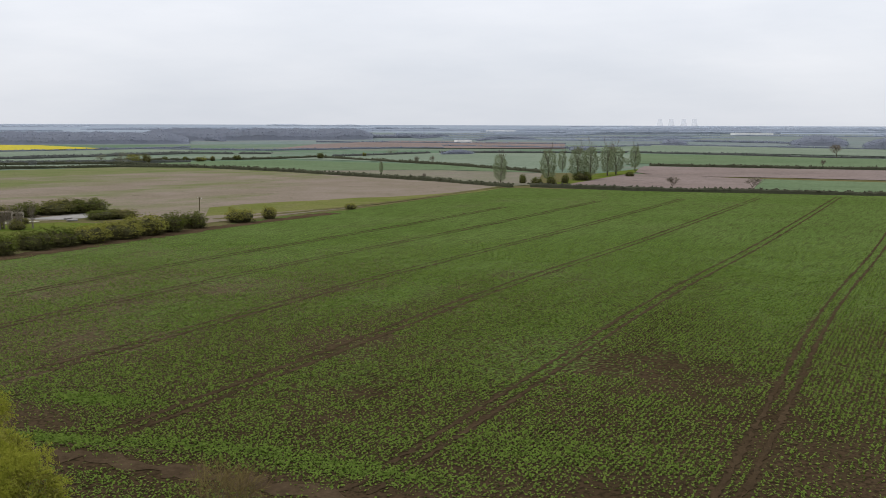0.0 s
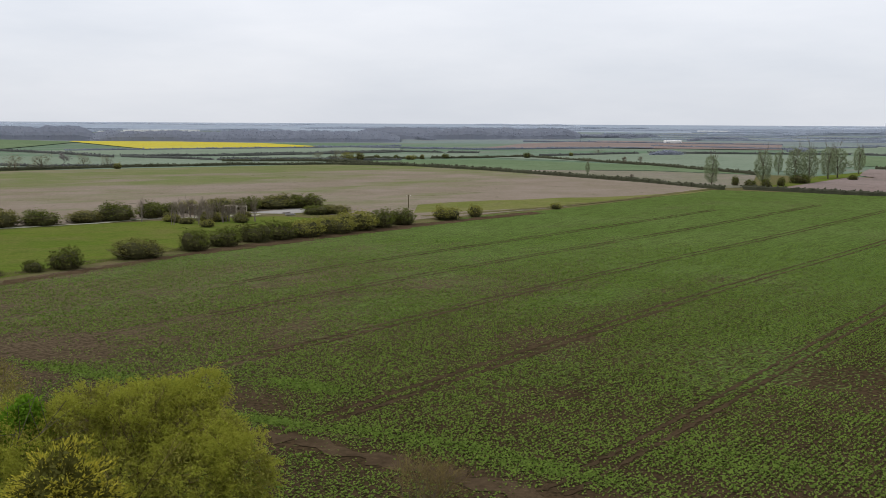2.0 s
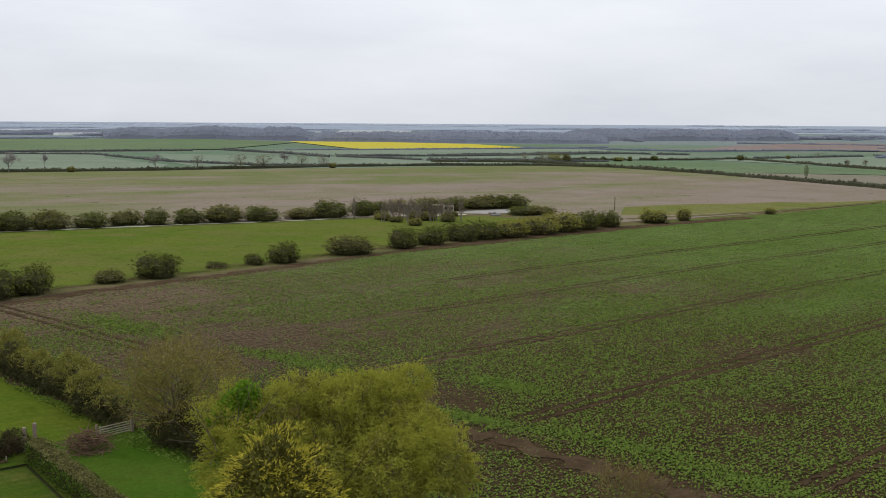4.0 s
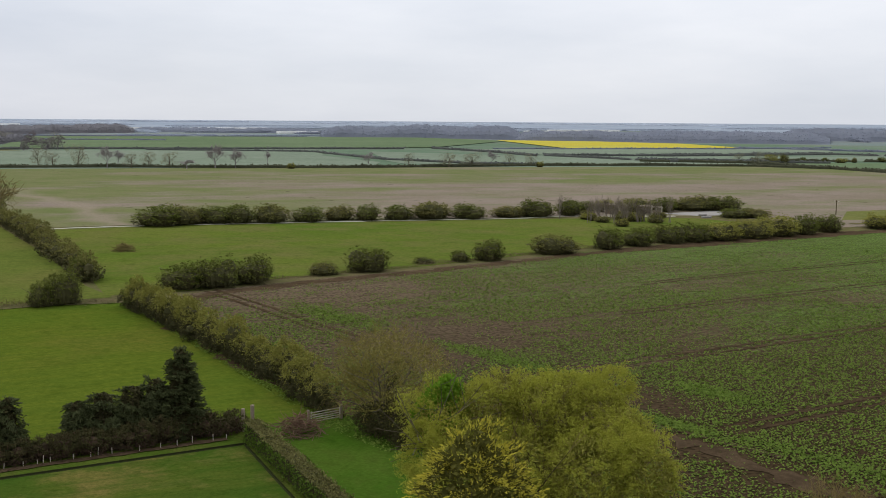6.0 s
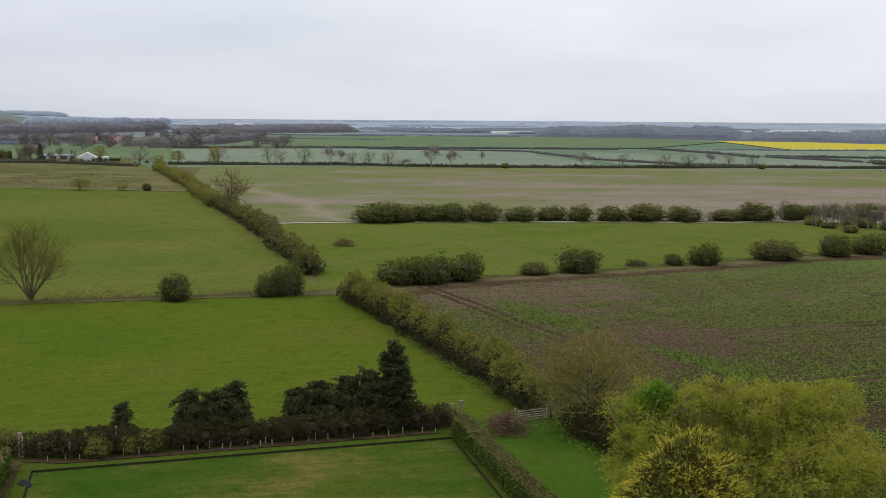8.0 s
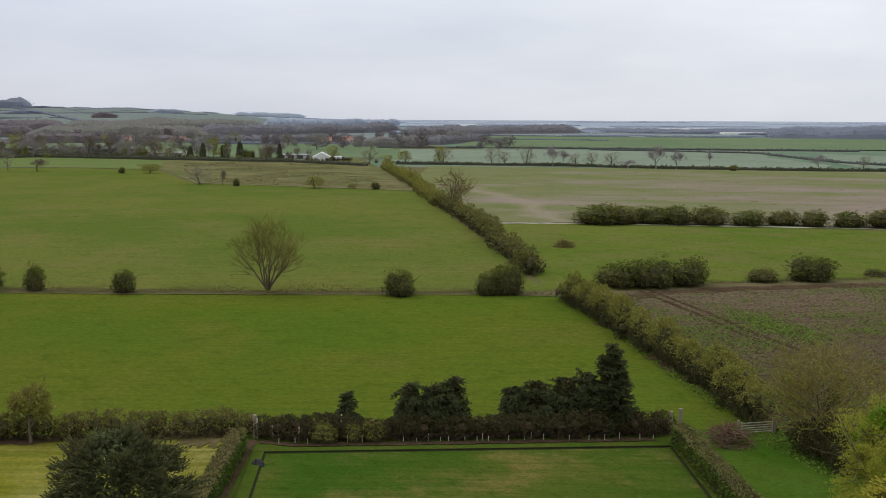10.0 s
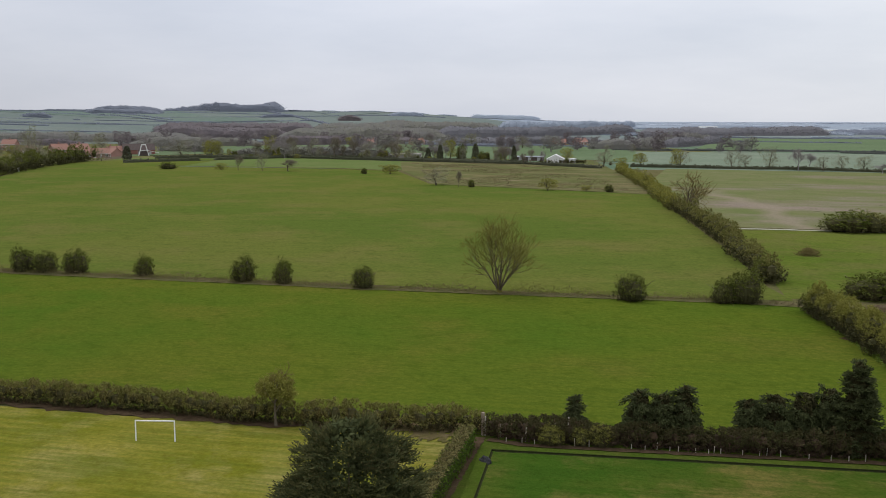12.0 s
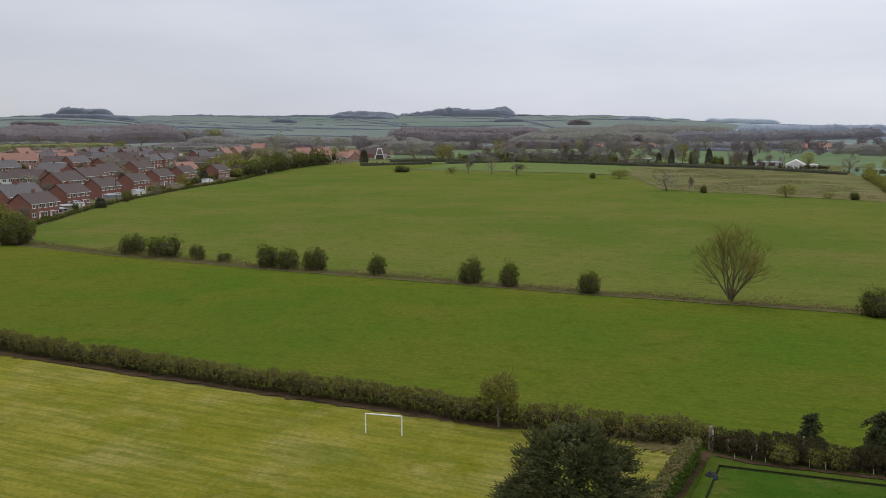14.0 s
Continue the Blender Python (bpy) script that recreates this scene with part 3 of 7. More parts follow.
def strip(pts, width, mat, name, label, lift, seed=0, step=2.0, rough=0.25):
    """A band along a line with ragged edges: a track, a rut or a verge."""
    rng = np.random.default_rng(seed)
    line = []
    for (x0, y0), (x1, y1) in zip(pts, pts[1:]):
        n = max(1, int(math.hypot(x1 - x0, y1 - y0) / step))
        line += [(x0 + (x1 - x0) * i / n, y0 + (y1 - y0) * i / n) for i in range(n)]
    line.append(pts[-1])
    verts, faces = [], []
    for i, (x, y) in enumerate(line):
        a, b = line[max(i - 1, 0)], line[min(i + 1, len(line) - 1)]
        d = math.hypot(b[0] - a[0], b[1] - a[1])
        nx, ny = -(b[1] - a[1]) / d, (b[0] - a[0]) / d
        for s in (-1, 1):
            k = s * width / 2 * (1 + rough * rng.normal())
            verts.append((x + nx * k, y + ny * k, ground_z(x, y) + lift))
        if i:
            faces.append((2 * i - 2, 2 * i, 2 * i + 1, 2 * i - 1))
    ob = new(name, mesh_of(name, verts, [f[::-1] for f in faces], [mat]))
    return tagged(ob, label, name.split("_")[0], kind="structure")


# near fields
HOME = [(-60.3, 70.1), (-81.2, 79.6), (-125.1, 99.6), (-128.5, 113.9), (-124.9, 130.7), (-114.9, 157.8), (-99.8, 206.8), (-90.4, 229.7), (-67.4, 279.5),
        (-51.0, 315.8), (-31.1, 343.2), (26.1, 465), (29.6, 466), (184.4, 427), (420, 372), (300, 40), (20, 40), (-20, 60)]
field([(1480 * math.cos(k * math.pi / 16), 1480 * math.sin(k * math.pi / 16)) for k in range(32)], M_PATCH, 0.007, "patchwork of cereal fields on the plain")
field([(620 * math.cos(k * math.pi / 16), 620 * math.sin(k * math.pi / 16)) for k in range(32)], M_VERGE, 0.015, "rough grass between the fields", "grass")
field(HOME, M_CROP, 0.03, "large field of thin young green crop on brown soil")
field([(-137.5, 104.3), (-130.2, 116.1), (-128.6, 133.7), (-115.7, 165.3), (-102.9, 211.6), (-92, 240), (-70, 286), (-112, 296), (-130.8, 279.7), (-165.1, 250.0), (-207.6, 200.1), (-235.4, 160.2)], M_MEADOW, 0.05, "bright green rough meadow between hedges")
field([(-237.3, 162.4), (-222.8, 182.8), (-187.9, 225.7), (-154.3, 264.0), (-107.5, 309.5), (-70.5, 292.6), (-51.6, 319.8), (-31.8, 350.1), (32.3, 488), (-122.3, 660), (-200.8, 693), (-404, 485), (-545, 322.7), (-433, 248)], M_FALLOW, 0.075, "brown and green striped fallow field")
field([(-74, 318), (-57, 329), (-44, 343), (-32.4, 356.7), (-8, 397), (15.8, 437.4), (26, 462), (8, 436), (-5.6, 420), (-22, 404), (-34, 399), (-47.7, 384), (-58, 378), (-71.5, 364), (-80, 350)], M_GRASSY, 0.085, "pale yellow-green grass margin beside the crop")
field([(-142.8, -61.3), (-133.1, -43.5), (-118.4, -23.2), (-101.9, 1.8), (-90.7, 20.4), (-85.8, 31.6), (-66.9, 64.8), (-64.4, 75.2), (-131.1, 103.5), (-145.6, 78.9), (-169.4, 41.8), (-194.3, 3.8), (-228.7, -48.6), (-257.5, -82.8), (-300, -160)], M_WHEAT, 0.045, "short green cereal field behind the hedge")
field([(-330, -160), (-261.7, -76.0), (-300, -86.2), (-352, -85), (-398, -81.5), (-450, -73), (-486, -66), (-517, -57.5), (-560, -49.5), (-641, -42.6), (-672, 32.0), (-602, 133.1), (-564, 160.2), (-443, 141.3), (-353.8, 203.9), (-186.7, 127.8), (-148.7, 108.7), (-135.6, 104.1), (-148.0, 80.2), (-172.9, 42.7), (-197.7, 3.9), (-235.9, -50.2)], M_WHEAT_B, 0.065, "wide green cereal field beyond the ditch")
field([(-681, 32.4), (-609, 134.7), (-570, 162.0), (-683, 213.7), (-736, 208.8), (-868, 94.1), (-800, 7.5)], M_STRIP, 0.10, "narrow green field by the village")
field([(-692, 198.6), (-566, 163.5), (-443.5, 142.2), (-355, 204.6), (-372, 212), (-500, 268), (-648, 329.1)], M_ROUGH, 0.13, "rough tawny grass plot by the white barn")
field([(-133, -46), (-118.4, -25), (-101.9, 0.5), (-85.8, 30.5), (-71.1, 21.5), (-30, -10), (-80, -80)], M_LAWN, 0.065, "mown playing field with pale stripes")
field([(-85.6, 31.4), (-66.4, 66.0), (-40, 54), (-55, 10), (-71.1, 21.8)], M_BORDER, 0.08, "grass border round the bowling green", "grass")
field([(-80.3, 31.2), (-63.8, 62.4), (-40, 49), (-58, 19.5)], M_GREEN, 0.10, "mown bowling green with worn patches", "lawn")
field([(-66.4, 66.4), (-63.8, 75.0), (-52, 73.0), (-20, 60), (-20, 40), (-40, 54)], M_GARDEN, 0.07, "lush garden grass under the trees", "grass")


# ---- hedges, bushes and trees ----
def along(pts, step):
    """Even points along a line, with the direction of the line."""
    res = []
    for (x0, y0), (x1, y1) in zip(pts, pts[1:]):
        d = math.hypot(x1 - x0, y1 - y0)
        n = max(1, round(d / step))
        res += [(x0 + (x1 - x0) * i / n, y0 + (y1 - y0) * i / n, (x1 - x0) / d, (y1 - y0) / d) for i in range(n)]
    res.append((*pts[-1], *res[-1][2:]))
    return res


def hedge(pts, w, h, mat, label, seed, leaf=0.28, dense=60, vary=0.25, twigs=14, twig_mat=None, step=1.6, low=None, pitch=0.13, clump=0.0):
    """A grown hedge: a dark inner mass, leaves over it and twigs standing out; low: what the foot of it is like."""
    rng = np.random.default_rng(seed)
    lobes, gone = [], 0.0
    for x, y, dx, dy in along(pts, step):
        gone += step
        hh = h * (1 if not clump else 0.6 + 0.52 * abs(math.sin(math.pi * gone / clump + 1.3 * noise.noise((x * 0.06, y * 0.06, seed))))) * (1 + vary * noise.noise((x * pitch, y * pitch, seed)) * 1.6 + rng.normal() * vary * 0.3)
        ww = w / 2 * (1 + rng.normal() * 0.12) * (0.75 + 0.25 * hh / h)
        lobes.append((x + rng.normal() * 0.12 * w, y + rng.normal() * 0.12 * w, hh * 0.5, max(ww, step * 0.62), max(ww, step * 0.62), hh * 0.52))
    thing = tagged(new("hedge"), label, "hedge")
    n = int(len(lobes) * dense * 4.0)
    p = shell(rng, n, lobes, 0.7, 1.1, 0.02, 14, leaf * 0.75)
    lv = leaves(rng, p, leaf * 0.68, 1.8)
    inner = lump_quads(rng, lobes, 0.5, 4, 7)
    # foot and inner mass take low; M_HEDGEFOOT has shade in its colour
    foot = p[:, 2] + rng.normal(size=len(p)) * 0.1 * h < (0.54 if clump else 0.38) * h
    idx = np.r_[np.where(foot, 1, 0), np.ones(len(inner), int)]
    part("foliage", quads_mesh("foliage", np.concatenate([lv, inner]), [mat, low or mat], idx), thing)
    if twigs:
        q = shell(rng, int(len(lobes) * twigs * 2.5), lobes, 0.85, 1.12, 0.1)
        up = np.tile((0, 0, 1.0), (len(q), 1))
        part("twig_growth", quads_mesh("twig_growth", leaves(rng, q, 0.035, 18, up, 0.55), [twig_mat or M_TWIG]), thing)
    return thing


def far_hedge(pts, h):
    """A trimmed hedge a long way off: a rough-sided ridge with shoots standing out of it."""
    r = np.mean([math.hypot(*p) for p in pts])
    seed = COUNT["field"] = COUNT["field"] + 1
    rng = np.random.default_rng(seed)
    step = max(1.6, r / 330)
    rows, v, tips = [], [], []
    for x, y, dx, dy in along(pts, step):
        gap = noise.noise((x * 0.02, y * 0.02, 7.1)) > 0.5
        k = h * (0.82 + 0.22 * noise.noise((x * 0.035, y * 0.035, seed)) + rng.normal() * 0.07) * (0.15 if gap else 1)
        z, w = ground_z(x, y) - 0.1, h * 0.5 * rng.uniform(0.85, 1.15)
        nx, ny = -dy, dx
        rows.append([(x + nx * w * a, y + ny * w * a, z + k * b) for a, b in ((-1.1, 0), (-0.95, 0.7), (-0.5, 1.0), (0.5, 0.98), (0.95, 0.7), (1.1, 0))])
        if not gap:
            tips += [(x + rng.normal() * step * 0.4, y + rng.normal() * step * 0.4, z + k * rng.uniform(0.7, 1.08)) for _ in range(3)]
    for a, b in zip(rows, rows[1:]):
        v += [[a[i], b[i], b[i + 1], a[i + 1]] for i in range(5)]
    v = np.concatenate([np.array(v), leaves(rng, np.array(tips), 0.8 + r / 1500, 1.4)])
    # farther hedges are given base colours with more haze in them
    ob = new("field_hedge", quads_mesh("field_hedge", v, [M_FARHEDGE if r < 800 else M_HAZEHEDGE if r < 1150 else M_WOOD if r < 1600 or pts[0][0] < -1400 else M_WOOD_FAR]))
    return tagged(ob, "dark trimmed hedge between open fields", "hedge", "field hedges")


def wood(pts, depth, h, mat):
    """A far wood, too many trees to count: rounded crowns side by side with twigs standing out of them."""
    seed = COUNT["field"] = COUNT["field"] + 1
    rng = np.random.default_rng(seed)
    far = np.mean([math.hypot(*p) for p in pts])
    step, rows, tops = max(3.5, far / 420), [], []
    line, crown = along(pts, step), 1 / max(9.0, 0.7 * h, far / 170)
    for i, (x, y, dx, dy) in enumerate(line):
        r = math.hypot(x, y)
        ends = min(1, (min(i, len(line) - 1 - i) + 1) * step / 30) ** 0.5
        row = []
        for a, b in ((-0.02, 0.0), (0.0, 0.45), (0.03, 0.75), (0.10, 0.92), (0.25, 0.97), (0.5, 1.0), (0.8, 0.95), (1.0, 0.0)):
            d = depth * a + rng.normal() * (1.2 if b > 0.6 else 0.2)
            cx, cy = x + x / r * d, y + y / r * d
            dome = noise.voronoi(Vector((cx * crown, cy * crown, seed)))[0][0]
            k = h * b * ends * (0.98 + 0.35 * noise.noise((cx * 0.012, cy * 0.012, seed)) - (0.55 if far < 1100 else 0.35) * dome * dome + rng.normal() * 0.02)
            row.append((cx, cy, ground_z(cx, cy) + k * 0.84))
            if b > 0.4 and a < 0.9:
                m = (9 if a < 0.2 else 5) if far < 2000 else 4
                q = np.array((cx, cy, 0)) + rng.normal(size=(m, 3)) * (step * 0.5, step * 0.5, 0)
                q[:, 2] = ground_z(cx, cy) + k * (rng.uniform(0.5, 1.0, m) ** 0.6 if far < 1100 else rng.uniform(0.5, 0.92, m))
                tops.append(q)
        rows.append(row)
    v = [[a[i], b[i], b[i + 1], a[i + 1]] for a, b in zip(rows, rows[1:]) for i in range(7)]
    p = np.concatenate(tops)
    lv = leaves(rng, p, 0.6 + far / 2300, 1.5, np.tile((0, 0, 1.0), (len(p), 1)), 0.4)
    # distance haze as colour: the farthest woods take the palest blue
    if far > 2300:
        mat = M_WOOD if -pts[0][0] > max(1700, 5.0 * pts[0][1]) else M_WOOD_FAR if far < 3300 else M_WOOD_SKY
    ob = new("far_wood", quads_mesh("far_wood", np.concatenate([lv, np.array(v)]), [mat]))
    return tagged(ob, "far " + mat.name.replace("_", " ") + " at the edge of the plain", "woodland", kind="stuff")


def bush_master(seed, mat, leaf=0.021, n=2500, twigs=20):
    """A bush of unit width and height, with stems, leaves and standing twigs."""
    rng = np.random.default_rng(seed)
    main = [(0, 0, 0.24, 0.38, 0.38, 0.56)]
    for i in range(6):
        a, r, s = i * 1.05 + rng.normal() * 0.3, rng.uniform(0.13, 0.26), rng.uniform(0.16, 0.27)
        top = rng.uniform(0.62, 1.0)
        main.append((r * math.cos(a), r * math.sin(a), top * 0.3, s * 1.1, s * 1.1, top * 0.68))
    lobes = list(main)
    for i in range(50):
        q, a, e = main[rng.integers(len(main))], rng.uniform(0, 2 * math.pi), math.asin(rng.uniform(-0.3, 0.97))
        s = rng.uniform(0.035, 0.09)
        lobes.append((q[0] + q[3] * math.cos(a) * math.cos(e), q[1] + q[3] * math.sin(a) * math.cos(e), max(0.05, q[2] + q[5] * 0.95 * math.sin(e)), s, s, s * rng.uniform(1, 1.7)))
    thing = tagged(new("bush"), "", "bush")
    def waist(v):
        """Bushes are drawn in towards the foot."""
        k = 0.74 + 0.26 * np.clip(v[..., 2:] / 0.42, 0, 1) ** 0.8
        return np.concatenate([v[..., :2] * k, v[..., 2:]], -1)

    p = waist(shell(rng, n, lobes, 0.55, 1.18, 0.01, 5, 0.024))
    lv, inner = leaves(rng, p, leaf, 2.6, np.tile((0, 0, 1.0), (len(p), 1)), 0.25), waist(lump_quads(rng, main, 0.68, 6, 9))
    # foot and inner mass: stem brown with the underside's shade painted in
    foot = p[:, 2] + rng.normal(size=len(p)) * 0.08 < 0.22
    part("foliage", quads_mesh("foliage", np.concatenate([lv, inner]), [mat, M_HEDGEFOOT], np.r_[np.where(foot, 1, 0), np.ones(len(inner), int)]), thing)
    q = waist(shell(rng, twigs, lobes, 0.9, 1.08, 0.05))
    part("twig_growth", quads_mesh("twig_growth", leaves(rng, q, 0.005, 20, np.tile((0, 0, 1.0), (len(q), 1)), 0.5), [M_TWIG]), thing)
    w = Wood(seed)
    for i in range(5):
        w.grow((rng.normal() * 0.06, rng.normal() * 0.06, -0.02), (rng.normal() * 0.35, rng.normal() * 0.35, 1), 0.6, 0.02, 1, (3, 3), 0.4, 0.02, 0.1, 0.005)
    part("stem", mesh_of("stem", w.v + w.tv, w.f + [tuple(i + len(w.v) for i in f) for f in w.tf], [M_BARK]), thing)
    return thing


def tree_master(seed, kind):
    """A tree of unit height with trunk, limbs and crown. kind: round, poplar, bare, bud, pine."""
    rng, w = np.random.default_rng(seed), Wood(seed)
    thing = tagged(new("tree"), "", "tree")
    if kind == "poplar":
        w.grow((0, 0, -0.02), (0, 0, 1), 0.86, 0.022, 0, (9, 2), 0.22, 0.02, 0.02, 0.003)
        lobes = [(rng.normal() * 0.03, rng.normal() * 0.03, z, 0.13 + 0.09 * math.sin(math.pi * (z - 0.12) / 0.9), 0.13 + 0.09 * math.sin(math.pi * (z - 0.12) / 0.9), 0.13) for z in np.linspace(0.24, 0.9, 9)]
        lobes += [(rng.normal() * 0.10, rng.normal() * 0.10, rng.uniform(0.3, 0.8), 0.09, 0.09, 0.12) for _ in range(9)]
        p = shell(rng, 3200, lobes, 0.2, 1.1, 0.1)
        lv = leaves(rng, p, 0.019)
        mats = [M_POPLAR]
    elif kind in ("round", "bud", "rusty", "misty"):
        w.grow((0, 0, -0.02), (0, 0, 1), 0.66, 0.026, 0, (9, 4), 0.5, 0.04, 0.07, 0.0035)
        lobes = [(0.22 * math.cos(a) * k, 0.22 * math.sin(a) * k, z, rng.uniform(0.12, 0.2), rng.uniform(0.12, 0.2), rng.uniform(0.12, 0.19)) for a, z, k in zip(rng.uniform(0, 6.3, 18), rng.uniform(0.2, 0.84, 18), rng.uniform(0.3, 1.2, 18))]
        p = shell(rng, {"round": 2000, "bud": 1200}.get(kind, 900), lobes, 0.35, 1.15, 0.12, 3, 0.02)
        lv = leaves(rng, p, {"round": 0.021, "bud": 0.017}.get(kind, 0.034), 2.2)
        mats = [{"round": M_LEAF_OLIVE, "bud": M_BUD, "rusty": M_WOOD_RUST, "misty": M_WOOD_OLIVE}[kind]]
    elif kind == "pine":
        w.grow((0, 0, -0.02), (0, 0, 1), 0.92, 0.03, 0, (8,), 0.6, 0.02, 0.02, 0.004)
        zz = rng.uniform(0.06, 1, 1500)
        a, r = rng.uniform(0, 6.3, 1500), 0.27 * (1 - zz) ** 0.42 * np.minimum(1, 0.5 + zz * 3) * rng.uniform(0.6, 1.1, 1500) + 0.01
        p = np.stack([r * np.cos(a), r * np.sin(a), zz], 1)
        lv = leaves(rng, p, 0.045)
        mats = [M_FARHEDGE]
    elif kind == "birch":
        for i in range(3):
            w.grow((rng.normal() * 0.12, rng.normal() * 0.12, -0.02), (rng.normal() * 0.08, rng.normal() * 0.08, 1), rng.uniform(0.8, 1.0), 0.020, 0, (9, 4), 0.3, 0.05, 0.03, 0.004)
        lv = None
    else:
        w.grow((0, 0, -0.02), (0, 0, 1), 0.6, 0.026, 0, (10, 5, 4), 0.46, 0.07, 0.07, 0.0028)
        # fine twigs fill the crown
        tips = np.array([t for t, d in w.tips])
        p = np.repeat(tips, 3, 0) + rng.normal(size=(len(tips) * 3, 3)) * 0.035
        p = p[p[:, 2] > 0.2]
        lv, mats = leaves(rng, p, 0.008, 14, unit(p - (0, 0, 0.3)), 0.6), [M_HAZETWIG if kind == "far" else M_GREYTWIG]
    far_kind = kind in ("rusty", "misty", "far")
    tm, wm = w.meshes("trunk", M_PALEBARK if kind == "birch" else M_HAZETWIG if far_kind else M_BARK, M_BIRCHTWIG if kind == "birch" else M_HAZETWIG if far_kind else M_GREYTWIG)
    trunk = part("trunk", tm, thing)
    part("branching", wm, thing)
    if lv is not None:
        part("crown", quads_mesh("crown", lv, mats), thing)
    return thing


def place(master, x, y, w, h, seed, label, group="", category=""):
    rng = np.random.default_rng(seed)
    k = rng.uniform(0.88, 1.13)
    m = Matrix.Translation((x, y, ground_z(x, y))) @ pose(0, 0, 0, 0, 0, rng.uniform(0, 360)) @ Matrix.Diagonal((w * k, w / k, h, 1))
    ob = copy_thing(master, m)
    return tagged(ob, label, category, group)


def drop_master(ob):
    for o in (*ob.children_recursive, ob):
        bpy.data.objects.remove(o)


BUSHES = [bush_master(11 + i, (M_LEAF, M_LEAF, M_LEAF_OLIVE, M_LEAF_BROWN)[i]) for i in range(4)]
TREES = {k: [tree_master(31 + 7 * i + 3 * j, k) for j in range(2)] for i, k in enumerate(("poplar", "round", "bud", "pine", "bare", "birch", "rusty", "misty", "far"))}


def bushes(rows, kinds, label, group, seed, wide=1.08):
    for i, (x, y, w, h) in enumerate(rows):
        place(BUSHES[kinds[i % len(kinds)]], x, y, w * wide, h * 1.08, seed + i, label, group)


bushes([(-133.5, 116.5, 7.9, 4.7), (-130.4, 121.4, 9.0, 5.5), (-128.6, 128.6, 8.1, 5.3), (-125.1, 142.9, 5.3, 2.6), (-121.1, 151.9, 8.1, 4.9), (-118.9, 166.9, 4.6, 1.4), (-114.9, 173.5, 4.1, 2.5),
        (-111.1, 178.9, 7.0, 4.7), (-105.0, 196.9, 9.3, 4.5), (-99.5, 211.8, 7.1, 5.2), (-96.5, 221.1, 8.0, 4.8), (-93.3, 230.9, 8.3, 5.0)], (0, 1, 0, 3, 1), "rounded dark green hawthorn bush at the field edge", "bushes between crop and meadow", 100, 1.2)
bushes([(-89.1, 238.0, 8.5, 5.1), (-84.9, 245.1, 8.6, 5.0), (-80.8, 253.8, 8.9, 5.3), (-76.6, 263.0, 9.1, 5.8), (-72.5, 270.9, 7.8, 5.6), (-68.8, 280.7, 7.2, 5.1), (-59.6, 298.7, 8.4, 4.4), (-52.5, 309.2, 4.3, 4.2), (-31.4, 345.5, 3.5, 2.3)],
       (0, 2, 2, 2, 0), "green and olive bush in the field-edge row", "bushes between crop and meadow", 130, 1.3)
bushes([(-219.1, 184.0, 13, 6.0), (-215.5, 189.5, 9, 5.6), (-212.9, 197.6, 10.5, 5.3), (-207.5, 202.0, 9, 5.6), (-201.5, 208.5, 9, 5.6), (-195.4, 217.1, 9.7, 4.5), (-190.9, 225.4, 7.4, 4.6), (-184.7, 230.8, 8.2, 4.9), (-179.2, 237.9, 9.1, 4.6), (-172.4, 246.0, 10.8, 5.5), (-164.2, 253.1, 10.0, 4.7),
        (-157.1, 263.9, 8.5, 3.7), (-151.6, 271.1, 10.3, 5.7), (-145.5, 281.3, 8.8, 5.3), (-134, 304, 11.0, 5.0), (-128, 312, 9, 5.0), (-121.6, 323.2, 12, 5.2), (-114, 329, 11, 5.2), (-103, 306, 8, 3.0), (-97, 309, 8, 3.0)], (0, 3, 0, 1, 3), "dark bare-stemmed hawthorn bush beside the track", "bushes along the track", 160, 1.35)
bushes([(-255.9, -79.0, 10.4, 8.2), (-233.5, -46.6, 7.9, 5.0), (-227.6, -38.8, 8.3, 5.1), (-221.9, -30.7, 4.0, 3.7), (-217.5, -24.5, 3.7, 2.2), (-207.8, -14.8, 5.2, 5.2), (-205.6, -10.7, 5.7, 4.6), (-202.6, -5.4, 5.4, 5.1), (-194.3, 6.9, 4.1, 4.3), (-182.6, 23.2, 5.1, 5.1),
        (-177.9, 29.7, 4.0, 4.8), (-169.1, 41.8, 4.5, 4.3), (-144.0, 79.6, 6.0, 4.8), (-137.5, 92.3, 4.6, 4.3), (-136.1, 95.4, 5.6, 5.8), (-153.6, 111.9, 5.8, 4.8), (-124.5, 100.3, 4.5, 4.5)], (0, 0, 1, 0, 1, 0), "round green hawthorn bush on the ditch bank", "bushes along the ditch", 200)

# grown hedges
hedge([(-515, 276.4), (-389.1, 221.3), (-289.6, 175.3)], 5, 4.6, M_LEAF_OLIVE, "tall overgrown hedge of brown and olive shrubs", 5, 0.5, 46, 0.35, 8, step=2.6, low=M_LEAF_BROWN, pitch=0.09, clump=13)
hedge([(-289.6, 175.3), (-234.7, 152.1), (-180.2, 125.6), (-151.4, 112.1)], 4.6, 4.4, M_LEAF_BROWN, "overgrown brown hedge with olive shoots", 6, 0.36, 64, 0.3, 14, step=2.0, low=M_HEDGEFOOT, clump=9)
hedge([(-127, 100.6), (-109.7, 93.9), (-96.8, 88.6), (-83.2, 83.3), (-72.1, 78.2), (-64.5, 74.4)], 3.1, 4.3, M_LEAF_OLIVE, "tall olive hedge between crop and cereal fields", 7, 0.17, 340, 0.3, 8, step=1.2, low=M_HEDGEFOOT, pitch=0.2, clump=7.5)
